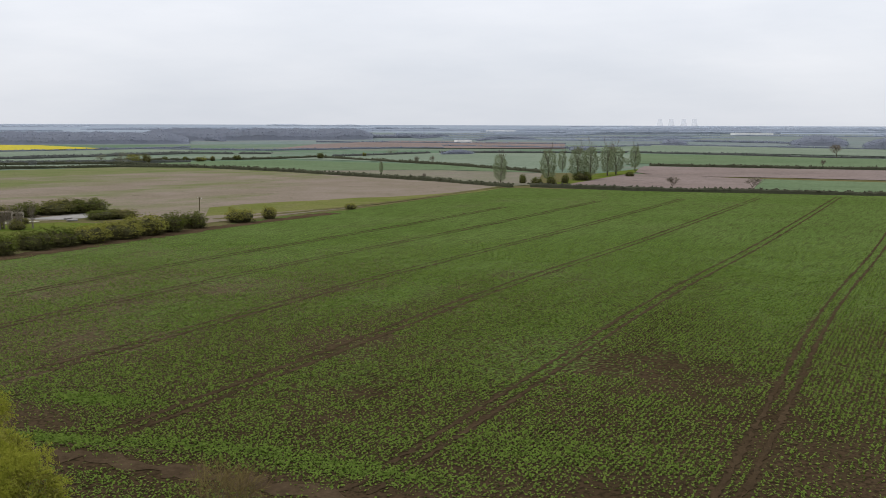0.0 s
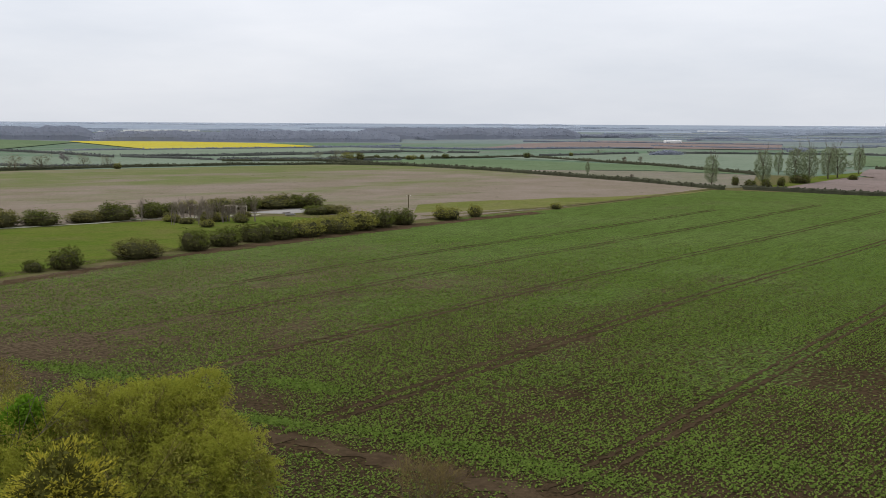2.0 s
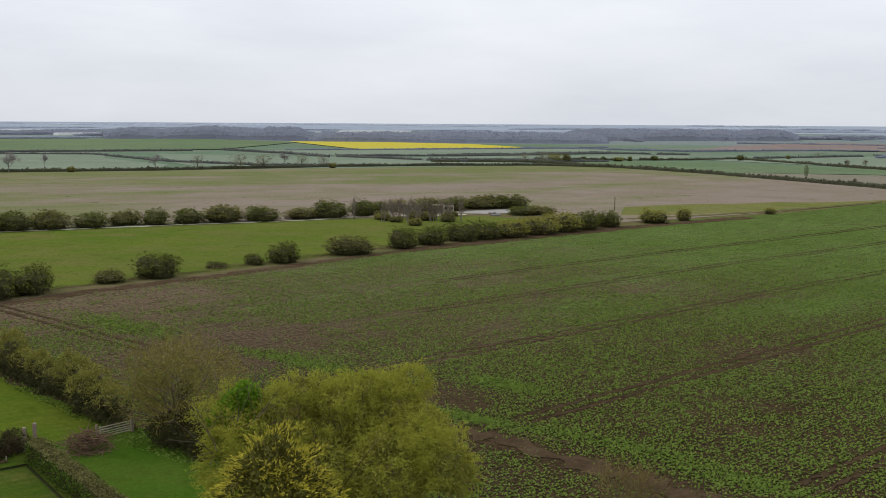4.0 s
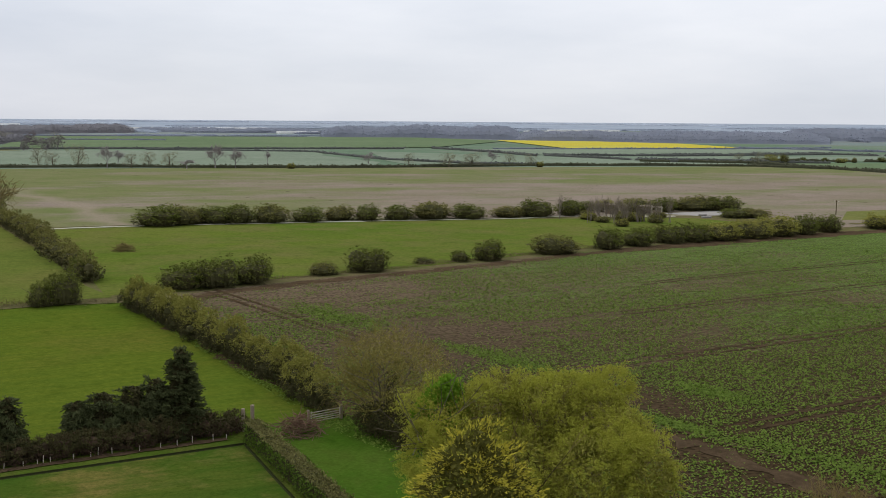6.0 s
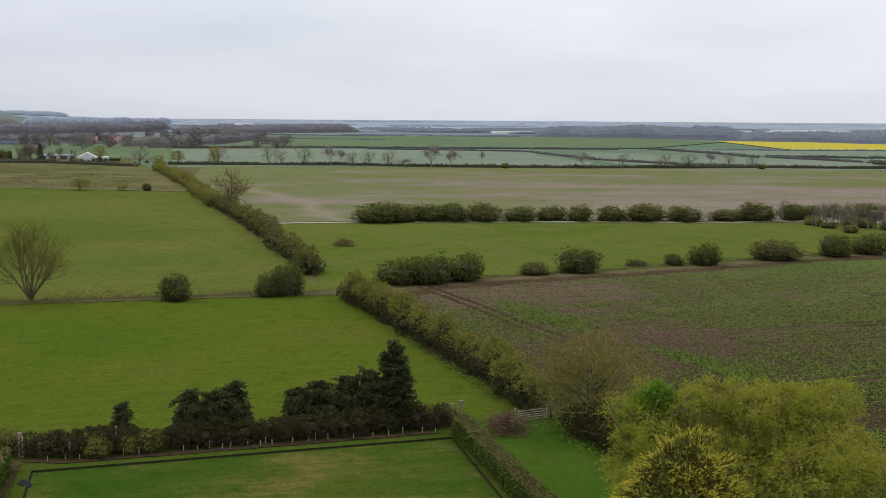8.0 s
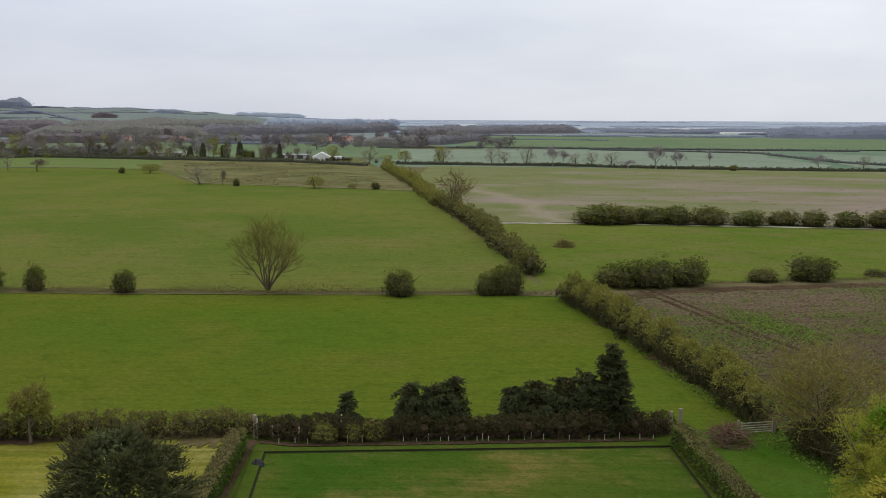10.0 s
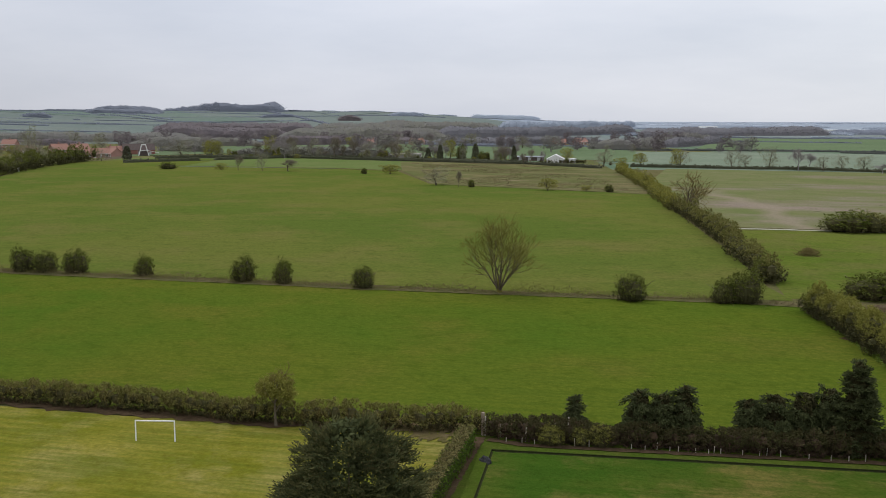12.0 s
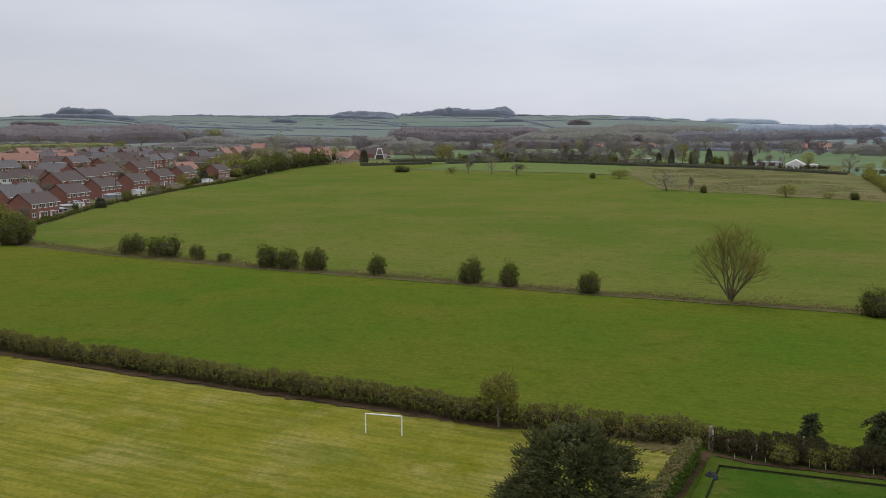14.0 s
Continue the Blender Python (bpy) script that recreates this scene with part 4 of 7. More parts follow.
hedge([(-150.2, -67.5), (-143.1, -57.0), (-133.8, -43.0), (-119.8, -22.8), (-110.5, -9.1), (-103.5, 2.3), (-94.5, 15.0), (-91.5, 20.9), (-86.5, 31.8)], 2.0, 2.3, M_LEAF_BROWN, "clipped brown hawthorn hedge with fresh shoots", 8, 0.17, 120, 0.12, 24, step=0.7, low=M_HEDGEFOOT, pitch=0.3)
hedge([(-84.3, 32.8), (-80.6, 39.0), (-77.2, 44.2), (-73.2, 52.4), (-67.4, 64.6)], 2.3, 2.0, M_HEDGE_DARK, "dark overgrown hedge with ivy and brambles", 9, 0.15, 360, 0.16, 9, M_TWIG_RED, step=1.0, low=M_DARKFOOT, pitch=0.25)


def clipped(pts, w, h, seed, label):
    """A hedge clipped square: green sides, brown twigs on top."""
    rng = np.random.default_rng(seed)
    side, top, core = [], [], []
    for x, y, dx, dy in along(pts, 0.5):
        nx, ny = -dy, dx
        ww = w / 2 * (1 + 0.08 * rng.normal())
        for s in (-1, 1):
            for _ in range(60):
                z = rng.uniform(0.05, h)
                k = s * ww * rng.uniform(0.93, 1.06)
                side.append((x + nx * k + dx * rng.uniform(-0.3, 0.3), y + ny * k + dy * rng.uniform(-0.3, 0.3), z))
        for _ in range(90):
            k = ww * rng.uniform(-1, 1)
            top.append((x + nx * k + dx * rng.uniform(-0.3, 0.3), y + ny * k + dy * rng.uniform(-0.3, 0.3), h * rng.uniform(0.98, 1.08)))
        a, e = 0.42 * w, 0.3
        c = [(x - dx * e - nx * a, y - dy * e - ny * a), (x + dx * e - nx * a, y + dy * e - ny * a), (x + dx * e + nx * a, y + dy * e + ny * a), (x - dx * e + nx * a, y - dy * e + ny * a)]
        zt = h * 0.96
        core.append([(*c[0], zt), (*c[1], zt), (*c[2], zt), (*c[3], zt)])
        for i in (0, 2):
            core.append([(*c[i], 0), (*c[i + 1], 0), (*c[i + 1], zt), (*c[i], zt)])
    thing = tagged(new("hedge"), label, "hedge")
    sv = leaves(rng, np.array(side), 0.12)
    # the core carries painted shade behind the leafy sides
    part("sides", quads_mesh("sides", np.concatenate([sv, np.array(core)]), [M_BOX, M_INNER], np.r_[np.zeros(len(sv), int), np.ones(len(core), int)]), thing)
    part("top", quads_mesh("top", leaves(rng, np.array(top), 0.09, 2.5), [M_HEDGETOP]), thing, "brown clipped twigs")
    return thing


clipped([(-82.5, 29.7), (-69.4, 22.0), (-62.5, 17.9)], 1.25, 1.8, 21, "clipped green hedge with a flat brown top")
clipped([(-63.8, 63.4), (-45.4, 53.6), (-38.3, 49.8)], 1.5, 2.0, 22, "clipped dark green hedge with a flat brown top")


def green_bank(corners):
    """The bowling green lies in a shallow dish: a dark boarded face with a grass top runs round it, and a narrow ditch at its foot."""
    mid = Vector((sum(c[0] for c in corners) / len(corners), sum(c[1] for c in corners) / len(corners)))
    for i, (a, b) in enumerate(zip(corners, corners[1:])):
        a, b = Vector(a), Vector(b)
        d = (b - a).normalized()
        n = Vector((-d.y, d.x))
        if n.dot(mid - a) > 0:
            n = -n
        thing = tagged(new("green_bank"), "low grass bank with a dark boarded face round the bowling green", "bank", kind="structure")
        for name, u0, u1, z0, z1, mat in (("board", 0.0, 0.05, 0.0, 0.26, M_BOARD), ("grass_top", 0.054, 1.0, 0.0, 0.265, M_BORDER), ("ditch", -0.14, -0.004, 0.0, 0.125, M_BOARD)):
            bm = bmesh.new()
            e = d * (0.95 if name == "grass_top" else 0.02 if name == "board" else -0.3)
            a0, b0 = a - e * (1 if i else 0), b + e * (1 if name != "grass_top" else 0)
            q = [bm.verts.new((*(p + n * u), z)) for z in (z0, z1) for p, u in ((a0, u0), (b0, u0), (b0, u1), (a0, u1))]
            for f in ((3, 2, 1, 0), (4, 5, 6, 7), (0, 1, 5, 4), (1, 2, 6, 5), (2, 3, 7, 6), (3, 0, 4, 7)):
                bm.faces.new([q[k] for k in f])
            bmesh.ops.recalc_face_normals(bm, faces=bm.faces[:])
            part(name, (bm, mat), thing)


green_bank([(-58, 19.5), (-80.3, 31.2), (-63.8, 62.4), (-44, 51)])


def crowned(name, x, y, wood_part, foliage, mats, label, category="tree", inner=None):
    thing = tagged(new(name), label, category)
    thing.location = (x, y, 0)
    tm, wm = wood_part
    part("trunk", tm, thing)
    if len(wm.polygons):
        part("branching", wm, thing)
    if inner is not None:
        foliage, idx = np.concatenate([foliage, inner]), np.r_[np.zeros(len(foliage), int), np.ones(len(inner), int)]
        part("crown", quads_mesh("crown", foliage, mats, idx), thing)
    elif foliage is not None:
        part("crown", quads_mesh("crown", foliage, mats), thing)
    return thing


def willow(x, y, lobes, seed, clumps, label):
    """Mounds of fine arching shoots, set with narrow leaves, over forked limbs."""
    rng, w = np.random.default_rng(seed), Wood(seed)
    for i in range(4):
        w.grow((rng.normal() * 0.4, rng.normal() * 0.4, -0.2), (rng.normal() * 0.5, rng.normal() * 0.5, 1), 8.0, 0.22, 0, (6, 5), 0.5, 0.05, 0.08, 0.02)
    main = [(a, b, c - 0.5, d * 0.82, e * 0.82, f * 0.8) for a, b, c, d, e, f in lobes]
    small = []
    for i in range(54):
        q, a, e = main[rng.integers(len(main))], rng.uniform(0, 2 * math.pi), math.asin(rng.uniform(-0.1, 1.0))
        r = rng.uniform(0.7, 1.35)
        small.append((q[0] + q[3] * math.cos(a) * math.cos(e), q[1] + q[4] * math.sin(a) * math.cos(e), q[2] + q[5] * math.sin(e), r, r, r * 0.9))
    c = shell(rng, clumps, main + small, 0.6, 1.08, 1.0)
    core = np.array([m[:3] for m in main])
    near = core[np.argmin(((c[:, None] - core[None]) ** 2).sum(2), 1)]
    away = unit(c - near)
    shoots, each = 12, 13
    p0 = np.repeat(c, shoots, 0) + rng.normal(size=(len(c) * shoots, 3)) * 0.22
    d0 = unit(np.repeat(away, shoots, 0) * 0.7 + (0, 0, 0.35) + rng.normal(size=p0.shape) * 0.4)
    reach = rng.uniform(0.35, 0.85, len(p0))[:, None]
    p0, d0, reach = (np.repeat(v, each, 0) for v in (p0, d0, reach))
    s = rng.uniform(-0.3, 1.0, len(p0))[:, None]
    p = p0 + d0 * reach * s - np.array((0, 0, 0.42)) * reach * s * np.abs(s) + rng.normal(size=p0.shape) * 0.035
    along_shoot = unit(d0 - np.array((0, 0, 0.84)) * np.abs(s))
    lv = leaves(rng, p, 0.046, 3.0, along_shoot, 0.5)
    return crowned("willow", x, y, w.meshes("trunk", M_BROWNBARK, M_TWIG), lv, [M_WILLOW, M_WILLOW_IN], label, inner=leaves(rng, shell(rng, 30000, main, 0.45, 0.95, 0.6), 0.12, 2.2))


def cypress(x, y, h, r, mat, seed, boughs, label, blunt=0.75, spray=0.8, rise=0.2, deep=None, fans=9, leaf=0.07, heart=0.7):
    """A conical evergreen: boughs in uneven tiers, each with flat feathery fans, fresh colour at their tips."""
    rng, w = np.random.default_rng(seed), Wood(seed)
    w.grow((0, 0, -0.1), (0, 0, 1), h * 0.78, 0.2, 0, (), 0.75, 0.03, 0.02, 0.02)
    u = rng.uniform(0, 1, boughs)
    z = h * (0.05 + 0.95 * (1 - (1 - u * 0.998) ** 0.62))
    a = np.arange(boughs) * 2.39996 + rng.normal(size=boughs) * 0.3
    k = np.array([1 + 0.28 * noise.noise((1.6 * math.cos(b), 1.6 * math.sin(b), c * 0.6 + seed)) for b, c in zip(a, z)])
    rad = r * (1 - z / h) ** blunt * k * rng.uniform(0.72, 1.06, boughs) ** 0.7
    c = np.stack([rad * np.cos(a), rad * np.sin(a), z], 1)
    # fans round the tip of each bough
    c, a, z = np.repeat(c, fans, 0), np.repeat(a, fans), np.repeat(z, fans)
    a = a + rng.normal(size=len(a)) * 0.5
    top = np.clip((z / h - 0.8) / 0.2, 0, 1)[:, None]
    o = unit(np.stack([np.cos(a), np.sin(a), rise + rng.normal(size=len(a)) * 0.22], 1) * (1 - 0.6 * top) + np.array((0, 0, 1.0)) * top)
    c = c + rng.normal(size=c.shape) * (spray * 0.36, spray * 0.36, spray * 0.10) - o * spray * 0.4
    side = unit(np.cross(o, (0.02, 0.03, 1.0)) + rng.normal(size=o.shape) * 0.45)
    ribs, bits = 5, 5
    c, o, side = (np.repeat(v, ribs * bits, 0) for v in (c, o, side))
    m = len(c)
    turn = np.tile(np.repeat(np.linspace(-0.85, 0.85, ribs), bits), m // (ribs * bits)) + rng.normal(size=m) * 0.08
    s = np.tile(np.arange(bits) / (bits - 1), m // bits) + rng.normal(size=m) * 0.05
    d = o * np.cos(turn)[:, None] + side * np.sin(turn)[:, None]
    size = spray * (1 - 0.35 * np.abs(turn)) * rng.uniform(0.8, 1.15, m)
    p = c + d * (s * size)[:, None] + np.array((0, 0, -0.18)) * (s * s * size)[:, None] + rng.normal(size=c.shape) * 0.015
    lv = leaves(rng, p, leaf, 2.5, d, 0.9)
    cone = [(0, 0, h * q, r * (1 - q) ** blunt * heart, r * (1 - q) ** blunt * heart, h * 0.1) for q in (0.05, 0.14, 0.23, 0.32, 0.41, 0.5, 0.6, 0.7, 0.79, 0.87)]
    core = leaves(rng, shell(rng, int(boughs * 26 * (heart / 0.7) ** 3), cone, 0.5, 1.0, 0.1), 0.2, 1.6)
    thing = tagged(new("cypress"), label, "tree")
    thing.location = (x, y, 0)
    part("trunk", w.meshes("trunk", M_BARK, M_BARK)[0], thing)
    # without deep, the core gets the dark colour with shade painted in
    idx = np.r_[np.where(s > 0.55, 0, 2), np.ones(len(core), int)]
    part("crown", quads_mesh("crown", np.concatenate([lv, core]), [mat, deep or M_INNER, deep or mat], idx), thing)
    return thing


willow(-30.6, 57.3, [(-7.2, -1.9, 8.7, 2.7, 2.7, 2.7), (-5.4, 0.4, 9.4, 2.8, 2.8, 2.8), (-1.8, 2.6, 9.5, 3.1, 3.1, 3.1), (1.1, 4.1, 9.1, 3.0, 3.0, 3.0), (3.6, 3.0, 8.4, 2.7, 2.7, 2.7), (6.8, 0.1, 7.6, 2.3, 2.3, 2.3), (3.0, -0.6, 6.8, 3.6, 3.6, 3.6), (-4.7, -3.9, 6.5, 3.3, 3.3, 3.3), (-1.6, -0.8, 6.1, 3.9, 3.9, 3.9), (-1.3, 5.1, 10.2, 1.6, 1.6, 1.6), (-4.7, 2.0, 10.5, 1.5, 1.5, 1.5), (1.4, 5.3, 10.6, 1.2, 1.2, 1.2)], 41, 1250, "broad willow covered in fresh yellow-green leaves")
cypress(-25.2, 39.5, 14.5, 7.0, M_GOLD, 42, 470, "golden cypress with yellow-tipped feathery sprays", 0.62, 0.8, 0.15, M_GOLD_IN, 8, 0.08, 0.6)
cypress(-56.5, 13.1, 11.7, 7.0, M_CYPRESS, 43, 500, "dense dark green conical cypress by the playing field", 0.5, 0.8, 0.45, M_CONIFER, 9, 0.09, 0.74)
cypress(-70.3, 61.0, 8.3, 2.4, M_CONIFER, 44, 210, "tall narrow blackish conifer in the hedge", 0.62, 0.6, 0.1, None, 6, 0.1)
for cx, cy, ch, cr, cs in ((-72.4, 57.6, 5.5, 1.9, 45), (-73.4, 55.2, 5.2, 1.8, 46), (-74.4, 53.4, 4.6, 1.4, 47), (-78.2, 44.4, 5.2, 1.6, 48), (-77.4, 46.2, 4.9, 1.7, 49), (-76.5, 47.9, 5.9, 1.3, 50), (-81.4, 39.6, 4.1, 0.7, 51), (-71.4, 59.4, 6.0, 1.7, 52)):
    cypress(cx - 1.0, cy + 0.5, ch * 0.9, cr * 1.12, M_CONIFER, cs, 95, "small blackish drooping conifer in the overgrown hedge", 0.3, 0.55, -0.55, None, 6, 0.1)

bushes([(-80.6, 37.0, 2.6, 2.0), (-79.6, 39.4, 2.2, 1.8), (-78.8, 40.9, 2.4, 2.1)], (2,), "small yellow-green shrub at the foot of the dark hedge", "shrubs by the bowling green", 340)
# bright shrub at the edge of the willow, twiggy tree beside it, bare bush at the field edge
rng0 = np.random.default_rng(61)
w0 = Wood(61)
w0.grow((0, 0, -0.1), (0, 0, 1), 10, 0.12, 0, (8, 4), 0.5, 0.05, 0.06, 0.02)
crowned("lilac_bush", -38.2, 55.6, w0.meshes("trunk", M_BARK, M_BARK), leaves(rng0, shell(rng0, 9000, [(0, 0, 9.2, 1.1, 1.1, 1.5), (0.4, 0.3, 10.3, 0.8, 0.8, 1.0), (-0.9, -0.4, 8.6, 0.8, 0.8, 1.0), (0.9, 0.5, 9.5, 0.7, 0.7, 0.8)], 0.5, 1.1, 1, 12, 0.2), 0.15, 1.8), [M_BRIGHT], "tall shrub with bright green new leaves", "bush")
w1 = Wood(62)
rng1 = np.random.default_rng(62)
for i in range(5):
    a = i * 1.3
    w1.grow((rng1.normal() * 0.5, rng1.normal() * 0.5, -0.2), (0.42 * math.cos(a), 0.42 * math.sin(a), 1), 7.4, 0.2, 0, (8, 6, 5), 0.58, 0.035, 0.1, 0.014)
ash = crowned("ash_tree", -56.1, 73.6, w1.meshes("trunk", M_BARK, M_ASH), leaves(rng1, shell(rng1, 15000, [(0, 0, 6.0, 4.6, 4.6, 3.4), (-3.6, 1.8, 4.4, 3.2, 3.2, 2.8), (3.0, -0.9, 4.4, 3.0, 3.0, 2.8), (0, 0.5, 3, 4.4, 4.4, 2.6), (1.2, 3.0, 4.6, 3.2, 3.2, 2.6)], 0.3, 1.08, 0.3, 12, 0.3), 0.075, 3.0), [M_ASH], "twiggy brown tree just coming into leaf")
part("foliage", quads_mesh("foliage", leaves(rng1, shell(rng1, 9000, [(1.6, -2.0, 1.6, 2.2, 2.2, 1.7), (3.4, -2.4, 1.2, 1.8, 1.8, 1.4), (-0.8, -1.8, 1.3, 1.7, 1.7, 1.5), (0.4, -0.4, 3.2, 0.8, 0.8, 2.2), (4.6, -3.4, 0.9, 1.4, 1.4, 1.1)], 0.4, 1.08, 0.05, 9, 0.2), 0.13, 1.6), [M_HEDGE_DARK]), ash, "dark ivy and bramble round the foot")
w2 = Wood(63)
rng2 = np.random.default_rng(63)
for i in range(16):
    w2.grow((rng2.normal() * 0.7, rng2.normal() * 0.7, -0.1), (rng2.normal() * 0.5, rng2.normal() * 0.5, 1), 3.4, 0.05, 1, (9, 7, 4), 0.5, 0.05, 0.1, 0.012)
crowned("bare_bush", -15.8, 70.2, w2.meshes("trunk", M_BARK, M_TWIG), None, [], "bare twiggy grey bush at the field edge", "bush")
# bare multi-stemmed tree on the ditch
w3 = Wood(64)
rng3 = np.random.default_rng(64)
for i in range(9):
    a = i * 2.39996 + rng3.normal() * 0.25
    k = 0.05 + 0.74 * (i / 8)
    w3.grow((0.4 * math.cos(a), 0.4 * math.sin(a), 0.6 + 0.15 * (i % 4)), (k * math.cos(a), k * math.sin(a), 1), 8.3 * (1 - 0.3 * k), 0.17, 0, (8, 6, 5), 0.42, 0.05, 0.085, 0.014)
w3.grow((0, 0, -0.2), (0, 0, 1), 2.6, 0.55, 3, (), 0.4, 0.05, 0.02, 0.4)
crowned("bare_willow", -157.4, 62.2, w3.meshes("trunk", M_BARK, M_ASH), leaves(rng3, shell(rng3, 2200, [(0, 0, 7.6, 4.8, 4.8, 4.8), (0, 0, 5, 4.2, 4.2, 3)], 0.4, 1.05, 2), 0.06, 6, np.tile((0, 0, 1.0), (2200, 1)), 0.4), [M_ASH], "large bare many-stemmed willow on the ditch bank")
# dead tree in the far hedge, sapling by the playing field
w4 = Wood(65)
for i in range(3):
    w4.grow((0, 0, -0.2), (0.35 * math.cos(i * 2.1), 0.35 * math.sin(i * 2.1), 1), 9.5, 0.4, 0, (6, 5, 4), 0.5, 0.02, 0.12, 0.05)
crowned("dead_tree", -269.4, 168.0, w4.meshes("trunk", M_BARK, M_TWIG), None, [], "dead bare tree with forked limbs above the hedge")
w5 = Wood(66)
rng5 = np.random.default_rng(66)
w5.grow((0, 0, -0.1), (0, 0, 1), 4.0, 0.17, 0, (10, 6, 4), 0.5, 0.06, 0.04, 0.012)
crowned("sapling", -93.5, 14.6, w5.meshes("trunk", M_BARK, M_TWIG), leaves(rng5, shell(rng5, 5200, [(0, 0, 4.0, 1.7, 1.7, 0.95), (0.8, 0.6, 3.4, 1.2, 1.2, 0.7), (-0.9, -0.6, 3.5, 1.2, 1.2, 0.7)], 0.3, 1.1, 2.2, 6, 0.12), 0.1, 2.0), [M_LEAF_OLIVE], "young staked tree with thin olive leaves")

# poplars and bushes at the far corner of the crop field
for i, (x, y, w, h) in enumerate([(27.5, 491.4, 7.1, 14.1), (51.3, 502.2, 8.9, 16.2), (72.2, 623.4, 6.2, 12.5), (69.1, 528.6, 10.3, 17.1), (77.4, 540.0, 9.0, 16.6), (92.2, 576.6, 9.7, 16.8), (99.2, 590.0, 9.9, 15.8), (119.8, 641.8, 7.9, 15.5), (-35.5, 588.4, 2.6, 7.2)]):
    place(TREES["poplar"][i % 2], x, y, w * 2.1, h, 300 + i, "upright poplar in thin pale spring leaf", "poplars at the field corner")
bushes([(44.5, 487.7, 6.8, 4.1), (51.2, 488.0, 5.4, 4.6), (59.7, 502.6, 5.0, 4.8), (71.5, 528.7, 11.8, 5.3), (38.8, 501.5, 4.2, 5.1), (103.9, 571.0, 6.4, 3.2)], (0, 1), "dark green bush under the poplars", "bushes under the poplars", 320)
for i, (x, y, w, h) in enumerate([(103.8, 464.5, 5.8, 5.8), (137.7, 458.0, 6.9, 6.3), (-9.4, 524.3, 2.3, 4.1)]):
    place(TREES["bare"][i % 2], x, y, w * 1.6, h, 330 + i, "small bare rounded tree in the field hedge", "small hedge trees")

# hedgerow trees beyond the fallow field
KINDS = {"b": "bare", "g": "round", "u": "bud", "p": "pine", "o": "poplar", "r": "rusty", "m": "misty", "h": "far"}


def trees(rows, kinds, label, group, seed, wide=1.5):
    for i, (x, y, w, h) in enumerate(rows):
        k = kinds[i % len(kinds)]
        if k == "s":
            place(BUSHES[i % 4], x, y, w, h, seed + i, "low dark bush " + label, group)
        else:
            place(TREES[KINDS[k]][i % 2], x, y, w * (wide if k != "p" else 2.2), h, seed + i, {"b": "bare tree ", "g": "tree in olive spring leaf ", "u": "tree in thin bud ", "p": "dark evergreen ", "o": "slender tree ", "r": "twiggy reddish tree ", "m": "hazy olive tree in bud ", "h": "bare brown tree "}[k] + label, group)


trees([(-585.7, 357.2, 12.9, 12.1), (-555.9, 375.9, 9.6, 11.8), (-550, 381.9, 9.6, 9.6), (-527.1, 382.7, 10.8, 14.4), (-503, 385.4, 9.1, 13.3), (-511.1, 398.8, 7.9, 10), (-493.3, 395.2, 9.1, 9.8), (-492.1, 407, 9.9, 9.9), (-489.7, 420.4, 10, 10), (-460.2, 407.8, 10.2, 5.5), (-453.9, 424.3, 12.3, 14.4)],
      "uuuuhhuuuhh", "in the hedge beyond the fallow field", "hedgerow trees", 400)
trees([(-445.6, 432.5, 10.3, 11.7), (-448.6, 462, 4.3, 9.9), (-417.6, 450.2, 5.4, 4.1), (-389.2, 489, 8.3, 9.7), (-396.5, 538.2, 7.4, 8.9), (-359, 530, 12, 9.9), (-353.2, 546.9, 12.9, 10.1), (-353.1, 570.3, 7.4, 9.6), (-353.7, 594.2, 8.4, 8.4), (-334.5, 589.1, 8.2, 8.2), (-317.6, 571.6, 5.6, 4.3)],
      "hhshuuuhuus", "in the hedge beyond the fallow field", "hedgerow trees", 420)
trees([(-254.8, 766.6, 8, 6.2), (-227.1, 725, 10.1, 9.2), (-224.3, 746.5, 11.2, 7.7), (-215.5, 747.2, 7.7, 7.7), (-211.3, 782, 5.4, 4.5), (-196.6, 783.3, 5.3, 4.5), (-185.2, 784.2, 9.8, 4.4), (-178.6, 797, 4.5, 4.5), (-165.1, 823.9, 9.3, 4.6), (-102.5, 857, 6.7, 5.7), (-70.7, 921.2, 4.1, 4.1), (-49.1, 975.4, 9.7, 5.4), (-19.1, 730.7, 4, 6.5), (-8.3, 731.5, 4, 7.3), (348.7, 913.1, 14, 12.9), (255.9, 693.2, 4.9, 6.5)],
      "uugssssssssubbbb", "in a hedge on the plain", "trees on the plain", 440)
trees([(-628.1, 37.5, 12.5, 4.9), (-609.3, 66.2, 6.1, 4.1), (-598.9, 74.7, 5.3, 9.3), (-593.6, 87.7, 6, 11.3), (-581.5, 100.5, 9.8, 7.2), (-541.2, 135, 4.9, 3.7), (-535.9, 148, 8, 6.1), (-434.3, 141.1, 9.1, 8.6), (-419.4, 146.4, 2.9, 7.4), (-417.2, 151.6, 3.9, 3.9), (-387.9, 174.5, 5.6, 6.1), (-378.7, 187.5, 3.3, 2.8), (-372, 194.5, 4.6, 3.7)],
      "sgbubsgubsggs", "on the edge of the cereal field", "trees at the field edge", 470, 1.9)
